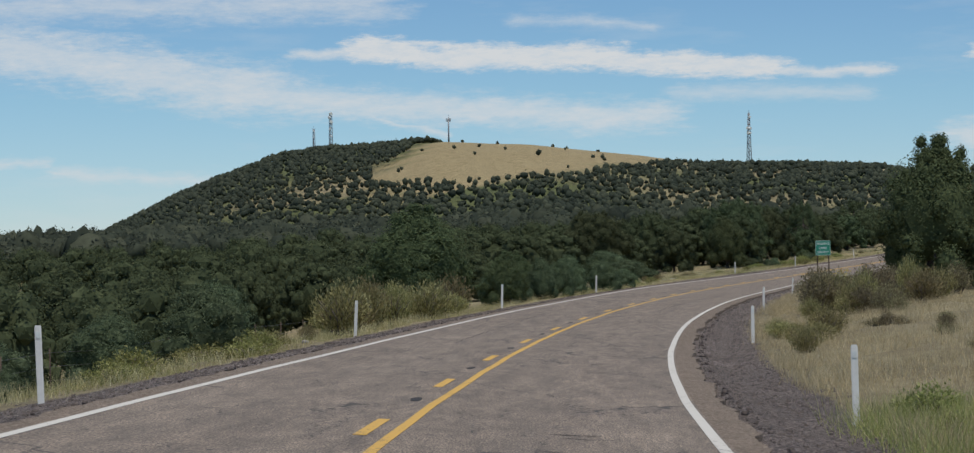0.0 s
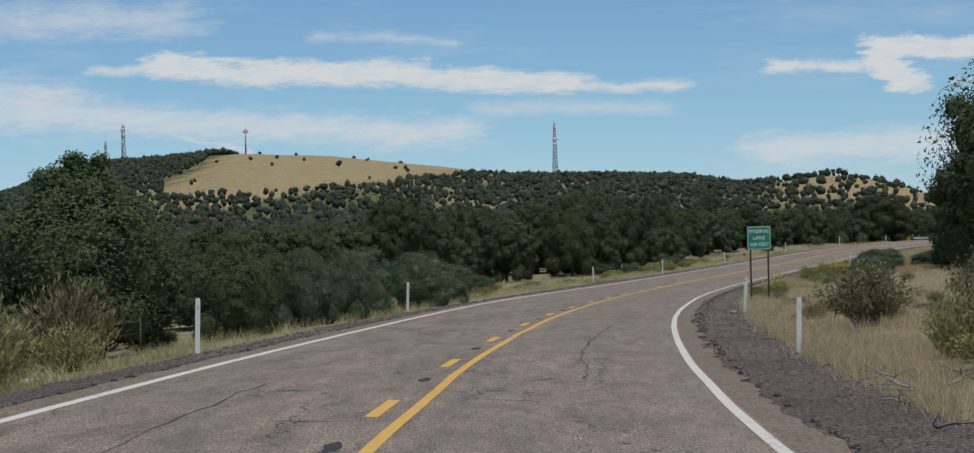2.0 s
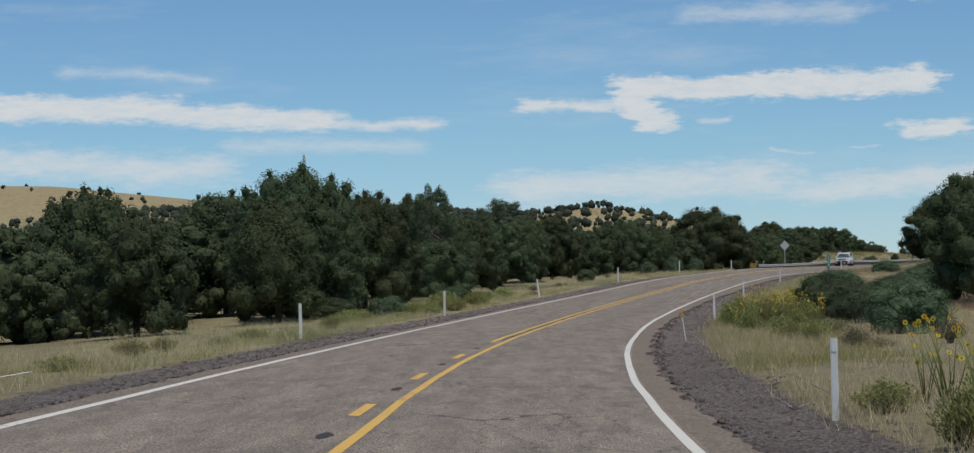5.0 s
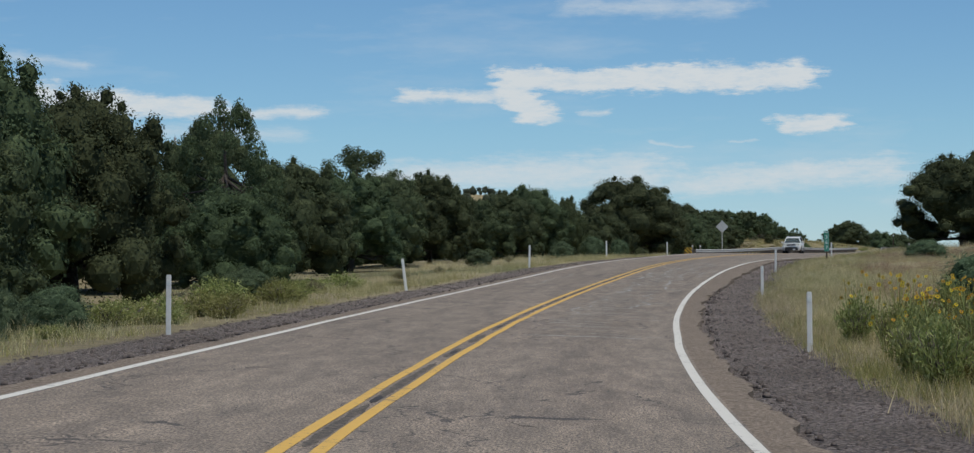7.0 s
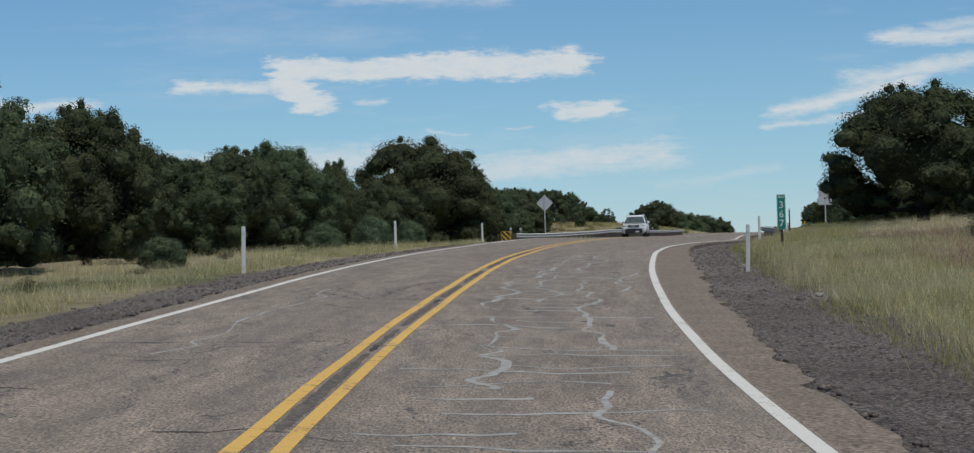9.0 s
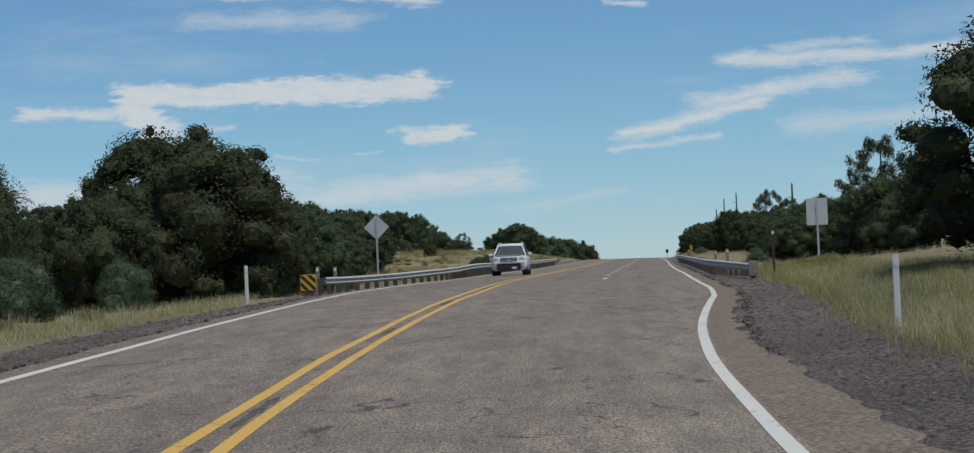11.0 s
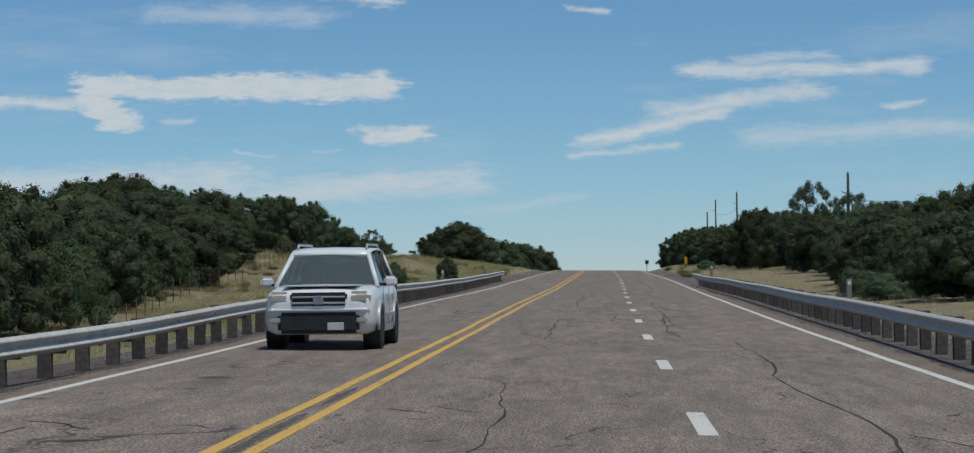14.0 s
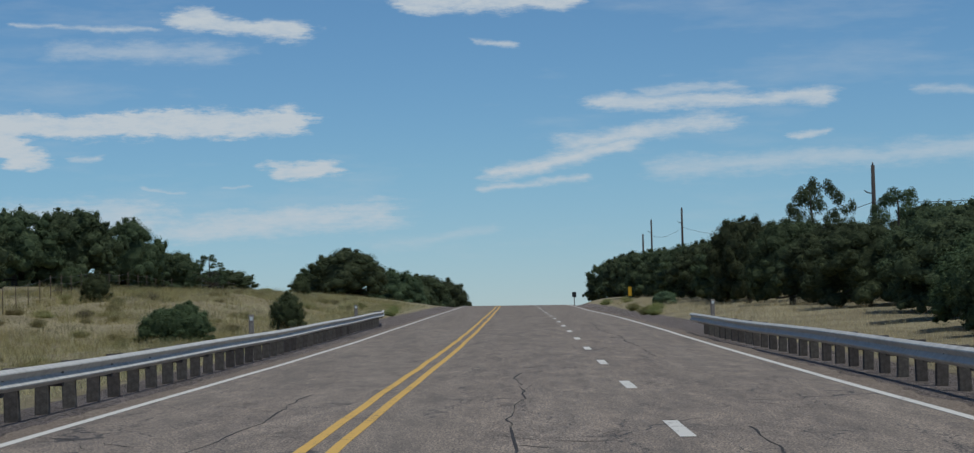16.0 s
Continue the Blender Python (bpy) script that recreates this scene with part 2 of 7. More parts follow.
def ground(s, u):
    """Height of the ground; the road's own surface inside its edges."""
    s, u = np.broadcast_arrays(np.asarray(s, float), np.asarray(u, float))
    x, y, z, h, e = line(s)
    px, py = plan(s, u)
    er, el_ = edge_r(s) + 0.55, EDGE_L - 0.5
    flat = z - np.clip(u, el_ - 1.0, er + 1.0) * e
    left = u < 0
    side = np.where(left, table(s, -u, LEFT_AT, LEFT), table(s, u, RIGHT_AT, RIGHT))
    over = np.where(left, el_ - u, u - er)
    w = smooth(0.0, 4.5, over)
    bumps = smooth(1.2, 5, over) * (0.10 * rough(px, py, 2.3, 1) + 0.16 * rough(px, py, 7, 2)) + smooth(8, 40, over) * (0.5 * rough(px, py, 28, 3) + 0.8 * rough(px, py, 75, 4))
    far = smooth(60, 700, np.abs(u))
    base = z * (1 - far) + (-10.0) * far
    past = smooth(SG[-1], 2200, s)
    base = base * (1 - past) - 12 * past
    nat = base + side * (1 - far) + hills(px, py)[0] * np.maximum(smooth(70, 420, np.abs(u)), smooth(900, 1400, s)) + smooth(200, 800, np.hypot(px - x, py - y) + np.maximum(s - 1000, 0)) * (1.5 * rough(px, py, 160, 5) + 2 * rough(px, py, 420, 6))
    return flat * (1 - w) + nat * w - 0.12 * smooth(0.0, 0.9, over) * (1 - w) + bumps - 0.03 * smooth(-0.25, 0.0, over) + 0.09 * smooth(0.1, 0.7, over) * (1 - smooth(1.8, 4.0, over)) * smooth(440, 475, s) * (1 - smooth(570, 600, s))


def on_road(s, u, h=0.0):
    x, y, z, hd, e = line(s)
    px, py = plan(s, u)
    return float(px), float(py), float(z - u * e + h)


def on_ground(s, u, h=0.0):
    px, py = plan(s, u)
    return float(px), float(py), float(ground(s, u)) + h


def meadow(x, y):
    """Bare golden grass high on the far hill, with a ragged edge, and the half-bare top beside it."""
    a = np.degrees(np.arctan2(x, y))
    rise = hills(x, y)[1]
    need = np.interp(a, [-3.4, -2.0, -1.2, 0.4, 2.1, 3.7, 5.2], [0.34, 0.36, 0.38, 0.48, 0.62, 0.80, 0.97])
    m = (a > -3.3 + 1.6 * np.clip((rise - 0.5) / 0.5, 0, 1) + 0.3 * rough(x, y, 60, 21)) & (a < 5.2) & (rise > need + 0.06 * rough(x, y, 60, 22))
    m2 = (a > 11.5) & (a < 15.5) & (rise > 0.72 + 0.12 * rough(x, y, 50, 23))
    return m, m2

# ---- materials ----
def material(name, build, rough_=0.85, metal=0.0):
    """build(nodes, links, shader) wires the colour; returns the material."""
    m = bpy.data.materials.new(name)
    m.use_nodes = True
    n, l = m.node_tree.nodes, m.node_tree.links
    sh = n["Principled BSDF"]
    sh.inputs["Roughness"].default_value, sh.inputs["Metallic"].default_value = rough_, metal
    build(n, l, sh)
    return m


def tex(n, l, scale, detail=4, kind="Object", rough_=0.6, stretch=(1, 1, 1), distort=0.0):
    c = n.new("ShaderNodeTexCoord")
    mp = n.new("ShaderNodeMapping")
    mp.inputs["Scale"].default_value = stretch
    l.new(c.outputs[kind], mp.inputs[0])
    t = n.new("ShaderNodeTexNoise")
    t.inputs["Scale"].default_value, t.inputs["Detail"].default_value, t.inputs["Roughness"].default_value = scale, detail, rough_
    t.inputs["Distortion"].default_value = distort
    l.new(mp.outputs[0], t.inputs["Vector"])
    return t.outputs["Fac"]


def ramp(n, l, fac, stops):
    r = n.new("ShaderNodeValToRGB")
    el = r.color_ramp.elements
    while len(el) < len(stops):
        el.new(0.5)
    for e, (p, c) in zip(el, stops):
        e.position, e.color = p, (*c, 1)
    l.new(fac, r.inputs[0])
    return r.outputs[0]


def mix(n, l, fac, a, b, mode="MIX"):
    m = n.new("ShaderNodeMix")
    m.data_type, m.blend_type = "RGBA", mode
    for sock, v in ((m.inputs[0], fac), (m.inputs[6], a), (m.inputs[7], b)):
        if isinstance(v, (int, float)):
            sock.default_value = v
        elif isinstance(v, tuple):
            sock.default_value = (*v, 1)
        else:
            l.new(v, sock)
    return m.outputs[2]


def calc(n, l, op, a, b=0.0, c=0.0):
    m = n.new("ShaderNodeMath")
    m.operation = op
    for i, v in enumerate((a, b, c)):
        if isinstance(v, (int, float)):
            m.inputs[i].default_value = v
        else:
            l.new(v, m.inputs[i])
    return m.outputs[0]


def bump(n, l, sh, height, strength=0.3, dist=0.02):
    b = n.new("ShaderNodeBump")
    b.inputs["Strength"].default_value, b.inputs["Distance"].default_value = strength, dist
    l.new(height, b.inputs["Height"])
    l.new(b.outputs[0], sh.inputs["Normal"])


def speckled(name, stops, scale, rough_=0.85, metal=0.0, relief=0.2, big=0.3, big_scale=0.6, kind="Object", by_object=0.0):
    """A surface with grain, broad stains and fine relief."""
    def build(n, l, sh):
        fine, broad = tex(n, l, scale, 5, kind), tex(n, l, big_scale, 4, kind)
        c = ramp(n, l, fine, stops)
        dark = mix(n, l, 1.0, c, (0.55, 0.53, 0.5), "MULTIPLY")
        c = mix(n, l, calc(n, l, "MULTIPLY", calc(n, l, "GREATER_THAN", broad, 0.0), calc(n, l, "MULTIPLY", broad, big)), c, dark)
        if by_object:
            info = n.new("ShaderNodeObjectInfo")
            hsv = n.new("ShaderNodeHueSaturation")
            l.new(calc(n, l, "MULTIPLY_ADD", info.outputs["Random"], by_object, 1 - by_object / 2), hsv.inputs["Value"])
            l.new(calc(n, l, "MULTIPLY_ADD", info.outputs["Random"], 0.03, 0.485), hsv.inputs["Hue"])
            l.new(c, hsv.inputs["Color"])
            c = hsv.outputs[0]
        l.new(c, sh.inputs["Base Color"])
        if relief:
            bump(n, l, sh, fine, relief)
    return material(name, build, rough_, metal)


def leafy(name, stops, spread=0.55, through_=0.40):
    """Foliage: colour varies leaf by leaf and tree by tree."""
    def build(n, l, sh):
        g, info = n.new("ShaderNodeNewGeometry"), n.new("ShaderNodeObjectInfo")
        c = ramp(n, l, g.outputs["Random Per Island"], stops)
        broad = tex(n, l, 0.7, 3)
        hsv = n.new("ShaderNodeHueSaturation")
        l.new(calc(n, l, "ADD", calc(n, l, "MULTIPLY_ADD", info.outputs["Random"], spread, 1 - spread / 2), calc(n, l, "MULTIPLY_ADD", broad, 0.8, -0.4)), hsv.inputs["Value"])
        l.new(calc(n, l, "MULTIPLY_ADD", info.outputs["Random"], 0.05, 0.475), hsv.inputs["Hue"])
        l.new(c, hsv.inputs["Color"])
        l.new(hsv.outputs[0], sh.inputs["Base Color"])
        sh.inputs["Specular IOR Level"].default_value = 0.08
        thin, both = n.new("ShaderNodeBsdfTranslucent"), n.new("ShaderNodeMixShader")
        l.new(hsv.outputs[0], thin.inputs[0])
        both.inputs[0].default_value = through_
        l.new(sh.outputs[0], both.inputs[1])
        l.new(thin.outputs[0], both.inputs[2])
        l.new(both.outputs[0], n["Material Output"].inputs[0])
    return material(name, build, 0.9)


def asphalt_build(n, l, sh):
    grain, mid, patch = tex(n, l, 42, 3, "UV", 0.7, (1, 0.22, 1)), tex(n, l, 10, 5, "UV", 0.8, (1, 0.14, 1)), tex(n, l, 2.2, 6, "UV", 0.75, (1, 0.16, 1))
    blot = tex(n, l, 0.7, 7, "UV", 0.7, (1, 0.08, 1))
    lanes = tex(n, l, 0.8, 3, "UV", 0.5, (1.2, 0.015, 1))
    c = ramp(n, l, blot, [(0.25, (0.146, 0.116, 0.088)), (0.5, (0.206, 0.165, 0.126)), (0.8, (0.268, 0.219, 0.170))])
    for fac, t in ((0.9, grain), (0.28, mid), (0.38, patch)):
        c = mix(n, l, fac, c, ramp(n, l, t, [(0.36, (0.05, 0.045, 0.045)), (0.5, (0.49, 0.485, 0.48)), (0.64, (0.93, 0.91, 0.89))]), "OVERLAY")
    c = mix(n, l, calc(n, l, "MULTIPLY", lanes, 0.40), c, (0.215, 0.183, 0.146))
    # cracks: thin dark lines, longest along the road and across it
    cc = n.new("ShaderNodeTexCoord")
    warp = n.new("ShaderNodeTexNoise")
    warp.inputs["Scale"].default_value, warp.inputs["Detail"].default_value = 1.6, 8
    l.new(cc.outputs["UV"], warp.inputs["Vector"])
    add = n.new("ShaderNodeVectorMath")
    add.operation = "MULTIPLY_ADD"
    l.new(warp.outputs["Color"], add.inputs[0])
    add.inputs[1].default_value = (0.9, 0.9, 0)
    l.new(cc.outputs["UV"], add.inputs[2])
    crack = None
    for sc, st, width in ((0.33, (1.0, 0.22, 1), 0.0035), (0.5, (1.6, 0.10, 1), 0.006), (1.3, (0.55, 1.5, 1), 0.018)):
        mp = n.new("ShaderNodeMapping")
        mp.inputs["Scale"].default_value = st
        l.new(add.outputs[0], mp.inputs[0])
        v = n.new("ShaderNodeTexVoronoi")
        v.feature = "DISTANCE_TO_EDGE"
        v.inputs["Scale"].default_value = sc
        l.new(mp.outputs[0], v.inputs["Vector"])
        k = calc(n, l, "LESS_THAN", v.outputs["Distance"], width)
        where = calc(n, l, "GREATER_THAN", tex(n, l, 0.25 if sc < 1 else 0.3, 3, "UV"), 0.51 if sc < 1 else 0.66)
        k = calc(n, l, "MULTIPLY", k, where)
        crack = k if crack is None else calc(n, l, "MAXIMUM", crack, k)
    c = mix(n, l, calc(n, l, "MULTIPLY", crack, 0.75), c, (0.03, 0.027, 0.026))
    l.new(c, sh.inputs["Base Color"])
    bump(n, l, sh, calc(n, l, "SUBTRACT", grain, crack), 0.5, 0.006)


def paint(name, colour, under, wear):
    def build(n, l, sh):
        w = calc(n, l, "MULTIPLY_ADD", tex(n, l, 9, 6, "Object", 0.75), 0.7, calc(n, l, "MULTIPLY", tex(n, l, 0.5, 3), 0.3))
        c = ramp(n, l, w, [(wear - 0.03, under), (wear + 0.03, colour), (1.0, tuple(min(1, v * 1.12) for v in colour))])
        l.new(c, sh.inputs["Base Color"])
    return material(name, build, 0.75)


def earth_build(n, l, sh):
    """Ground cover: cinder gravel, dry grass and green grass by the 'cover' layer of the mesh."""
    at = n.new("ShaderNodeVertexColor")
    at.layer_name = "cover"
    sp = n.new("ShaderNodeSeparateColor")
    l.new(at.outputs[0], sp.inputs[0])
    fine, mid, broad = tex(n, l, 17, 6, "Object", 0.75), tex(n, l, 2.2, 6, "Object", 0.7), tex(n, l, 0.22, 7, "Object", 0.7)
    cinder = ramp(n, l, fine, [(0.42, (0.030, 0.024, 0.022)), (0.5, (0.140, 0.110, 0.094)), (0.58, (0.42, 0.345, 0.30))])
    dry = ramp(n, l, mid, [(0.25, (0.16, 0.13, 0.07)), (0.5, (0.33, 0.275, 0.155)), (0.8, (0.50, 0.425, 0.255))])
    green = ramp(n, l, mid, [(0.25, (0.05, 0.065, 0.02)), (0.6, (0.13, 0.15, 0.05)), (0.85, (0.24, 0.22, 0.09))])
    g = mix(n, l, ramp(n, l, calc(n, l, "ADD", sp.outputs[1], calc(n, l, "MULTIPLY_ADD", mid, 0.9, -0.45)), [(0.42, (0, 0, 0)), (0.6, (1, 1, 1))]), dry, green)
    gold = ramp(n, l, tex(n, l, 1.1, 7, "Object", 0.8), [(0.36, (0.155, 0.125, 0.058)), (0.5, (0.36, 0.285, 0.145)), (0.66, (0.54, 0.44, 0.24))])
    g = mix(n, l, sp.outputs[2], g, gold)
    edge = ramp(n, l, calc(n, l, "ADD", sp.outputs[0], calc(n, l, "MULTIPLY_ADD", mid, 1.1, -0.55)), [(0.42, (0, 0, 0)), (0.55, (1, 1, 1))])
    c = mix(n, l, edge, g, cinder)
    c = mix(n, l, ramp(n, l, broad, [(0.38, (0.0, 0.0, 0.0)), (0.62, (0.85, 0.85, 0.85))]), c, mix(n, l, 1.0, c, (0.62, 0.60, 0.55), "MULTIPLY"))
    l.new(c, sh.inputs["Base Color"])
    bump(n, l, sh, calc(n, l, "ADD", fine, mid), 1.0, 0.08)


M_ASPHALT = material("worn_asphalt", asphalt_build, 0.82)
M_SEAL = speckled("shoulder_seal", [(0.38, (0.105, 0.079, 0.058)), (0.5, (0.245, 0.190, 0.142)), (0.62, (0.39, 0.315, 0.245))], 20, 0.95, relief=0.8, big=1.2, big_scale=1.5)
M_WHITE = paint("white_road_paint", (0.60, 0.57, 0.51), (0.21, 0.18, 0.16), 0.40)
M_YELLOW = paint("yellow_road_paint", (0.61, 0.37, 0.08), (0.17, 0.13, 0.09), 0.415)
M_EARTH = material("earth_and_grass", earth_build, 0.95)
M_TAR = speckled("black_tar", [(0.3, (0.022, 0.020, 0.019)), (0.7, (0.055, 0.050, 0.046))], 20, 0.92)
M_JUNIPER = leafy("juniper_leaf", [(0.0, (0.073, 0.097, 0.05)), (0.55, (0.1, 0.128, 0.063)), (1.0, (0.144, 0.175, 0.086))], 0.45)
M_OAK = leafy("oak_leaf", [(0.0, (0.064, 0.084, 0.045)), (0.6, (0.088, 0.111, 0.058)), (1.0, (0.129, 0.155, 0.079))], 0.45)
M_BLUE = leafy("grey_green_leaf", [(0.0, (0.05, 0.07, 0.04)), (0.55, (0.097, 0.131, 0.072)), (1.0, (0.18, 0.222, 0.127))])
M_BARK = speckled("bark", [(0.3, (0.045, 0.035, 0.028)), (0.6, (0.10, 0.08, 0.065)), (0.8, (0.16, 0.135, 0.115))], 14, 0.95, relief=0.8, kind="Object")
M_DEAD = speckled("dead_wood", [(0.3, (0.16, 0.14, 0.12)), (0.7, (0.34, 0.31, 0.28))], 14, 0.9)
M_WOODS = leafy("far_woods_leaf", [(0.0, (0.046, 0.06, 0.047)), (0.5, (0.073, 0.091, 0.065)), (1.0, (0.108, 0.126, 0.086))], 0.0)
M_BRUSH = leafy("rabbitbrush_leaf", [(0.0, (0.165, 0.155, 0.066)), (0.5, (0.30, 0.275, 0.125)), (1.0, (0.48, 0.43, 0.22))], 0.4)
M_SEED = leafy("brown_seed_grass", [(0.0, (0.269, 0.185, 0.112)), (0.5, (0.403, 0.297, 0.179)), (1.0, (0.538, 0.414, 0.269))], 0.2, 0.5)
M_SAGE = leafy("sage_leaf", [(0.0, (0.12, 0.105, 0.062)), (0.5, (0.225, 0.205, 0.12)), (1.0, (0.37, 0.34, 0.19))], 0.4)
M_WEED = leafy("weed_leaf", [(0.0, (0.16, 0.175, 0.055)), (0.5, (0.27, 0.285, 0.10)), (1.0, (0.44, 0.43, 0.19))], 0.4)
M_PETAL = leafy("sunflower_petal", [(0.0, (0.55, 0.36, 0.02)), (1.0, (0.75, 0.52, 0.05))], 0.2)
M_STRAW = leafy("dry_grass_blade", [(0.0, (0.37, 0.31, 0.17)), (0.5, (0.62, 0.53, 0.30)), (1.0, (0.83, 0.73, 0.46))], 0.2, 0.5)
M_FIELD = leafy("field_grass_blade", [(0.0, (0.21, 0.155, 0.070)), (0.5, (0.385, 0.295, 0.14)), (1.0, (0.62, 0.50, 0.27))], 0.2, 0.5)
M_GRASS = leafy("green_grass_blade", [(0.0, (0.213, 0.23, 0.074)), (0.5, (0.376, 0.375, 0.135)), (1.0, (0.603, 0.532, 0.259))], 0.2, 0.5)
M_STEEL = speckled("galvanised_steel", [(0.3, (0.50, 0.485, 0.445)), (0.6, (0.65, 0.63, 0.58)), (0.8, (0.76, 0.74, 0.69))], 5, 0.58, 0.12, relief=0.05, big=0.5, big_scale=1.2)
M_STEEL.node_tree.nodes["Principled BSDF"].inputs["Specular IOR Level"].default_value = 0.25
M_POST = speckled("weathered_timber", [(0.3, (0.060, 0.051, 0.044)), (0.6, (0.112, 0.097, 0.083)), (0.8, (0.18, 0.158, 0.138))], 12, 0.9, relief=0.5, by_object=0.5)
M_DELIN = speckled("dusty_white_plastic", [(0.3, (0.66, 0.66, 0.63)), (0.7, (0.78, 0.78, 0.75))], 8, 0.7, relief=0.05, by_object=0.12)
M_REFLECT = speckled("amber_reflector", [(0.3, (0.55, 0.22, 0.02)), (0.7, (0.7, 0.33, 0.04))], 20, 0.35, relief=0)
M_SIGN_G = speckled("green_sign_sheet", [(0.3, (0.008, 0.20, 0.13)), (0.7, (0.014, 0.25, 0.165))], 3, 0.45, relief=0, big=0.2)
M_SIGN_W = speckled("white_sign_sheet", [(0.3, (0.62, 0.66, 0.64)), (0.7, (0.74, 0.77, 0.75))], 6, 0.45, relief=0, big=0.2)
M_SIGN_B = speckled("bare_aluminium", [(0.3, (0.58, 0.58, 0.57)), (0.7, (0.68, 0.68, 0.67))], 4, 0.5, 0.15, relief=0.03)
M_RUST = speckled("rusty_steel", [(0.3, (0.075, 0.05, 0.035)), (0.7, (0.15, 0.11, 0.085))], 16, 0.8, 0.3)
M_BLACK = speckled("black_sheet", [(0.3, (0.015, 0.015, 0.015)), (0.7, (0.03, 0.03, 0.03))], 6, 0.5, relief=0)
M_HAZARD = speckled("yellow_sheet", [(0.3, (0.62, 0.36, 0.01)), (0.7, (0.72, 0.44, 0.02))], 6, 0.5, relief=0)
M_TOWER = speckled("painted_tower_steel", [(0.3, (0.22, 0.23, 0.25)), (0.7, (0.32, 0.33, 0.35))], 1, 0.6, 0.4, relief=0)
M_POLE = speckled("creosoted_pole", [(0.3, (0.035, 0.028, 0.024)), (0.7, (0.075, 0.062, 0.053))], 10, 0.9)
M_WIRE = speckled("aluminium_wire", [(0.3, (0.10, 0.10, 0.10)), (0.7, (0.16, 0.16, 0.16))], 10, 0.5, 0.5, relief=0)
M_ROCK = speckled("pale_rock", [(0.3, (0.20, 0.18, 0.16)), (0.7, (0.40, 0.37, 0.34))], 7, 0.95, relief=0.6)


# ---- building blocks ----
def mesh_of(name, verts, faces, mats, smooth_=False, index=None):
    me = bpy.data.meshes.new(name)
    me.from_pydata([tuple(map(float, v)) for v in verts], [], [tuple(map(int, f)) for f in faces])
    for m in mats if isinstance(mats, (list, tuple)) else [mats]:
        me.materials.append(m)
    if index is not None:
        me.polygons.foreach_set("material_index", np.asarray(index, dtype=np.int32))
    if smooth_:
        me.polygons.foreach_set("use_smooth", np.ones(len(me.polygons), dtype=bool))
    me.update()
    return me


def fast_mesh(name, verts, size, mats, index=None, smooth_=False):
    """A mesh of loose triangles (size 3) or quads (size 4) from an array of corners."""
    verts = np.asarray(verts, dtype=np.float32).reshape(-1, 3)
    n = len(verts) // size
    me = bpy.data.meshes.new(name)
    me.vertices.add(len(verts))
    me.vertices.foreach_set("co", verts.ravel())
    me.loops.add(n * size)
    me.loops.foreach_set("vertex_index", np.arange(n * size, dtype=np.int32))
    me.polygons.add(n)
    me.polygons.foreach_set("loop_start", np.arange(0, n * size, size, dtype=np.int32))
    for m in mats if isinstance(mats, (list, tuple)) else [mats]:
        me.materials.append(m)
    if index is not None:
        me.polygons.foreach_set("material_index", np.asarray(index, dtype=np.int32))
    me.update(calc_edges=True)
    return me


def part(name, data, parent, label="", m=None):
    """One mesh as a part under a thing or a part."""
    ob = new(name, data)
    ob.parent = parent
    if m is not None:
        ob.matrix_basis = m
    return tagged(ob, label)


def thing(name, m, label, category, group="", kind="", data=None):
    ob = new(name, data)
    ob.matrix_basis = m
    return tagged(ob, label, category, group, kind)


def box(name, mat, size, at=(0, 0, 0), bevel=0.0, segs=1):
    bm = bmesh.new()
    bmesh.ops.create_cube(bm, size=1.0)
    bmesh.ops.scale(bm, vec=size, verts=bm.verts)
    if bevel:
        bmesh.ops.bevel(bm, geom=bm.edges[:], offset=bevel, segments=segs, affect="EDGES")
    bmesh.ops.translate(bm, vec=at, verts=bm.verts)
    return bm_mesh(name, bm, mat)


def bm_mesh(name, bm, mat):
    me = bpy.data.meshes.new(name)
    bm.to_mesh(me)
    bm.free()
    for m in mat if isinstance(mat, (list, tuple)) else [mat]:
        me.materials.append(m)
    return me


def tube(points, radii, sides=6, cap=True):
    """Corners and faces of a tapered tube along points."""
    pts = [Vector(p) for p in points]
    V, F = [], []
    for i, p in enumerate(pts):
        d = (pts[min(i + 1, len(pts) - 1)] - pts[max(i - 1, 0)]).normalized()
        a = d.cross(Vector((0.31, 0.95, 0.05))).normalized() if abs(d.y) < 0.95 else d.cross(Vector((1, 0, 0))).normalized()
        b = d.cross(a)
        for k in range(sides):
            t = 2 * math.pi * k / sides
            V.append(p + radii[i] * (math.cos(t) * a + math.sin(t) * b))
    for i in range(len(pts) - 1):
        for k in range(sides):
            k2 = (k + 1) % sides
            F.append((i * sides + k, i * sides + k2, (i + 1) * sides + k2, (i + 1) * sides + k))
    if cap:
        F.append(tuple(range(sides - 1, -1, -1)))
        F.append(tuple(range((len(pts) - 1) * sides, len(pts) * sides)))
    return V, F


def tubes(name, mat, runs, sides=6, smooth_=True):
    V, F = [], []
    for pts, rad in runs:
        v, f = tube(pts, rad, sides)
        F += [tuple(i + len(V) for i in q) for q in f]
        V += v
    return mesh_of(name, V, F, mat, smooth_)


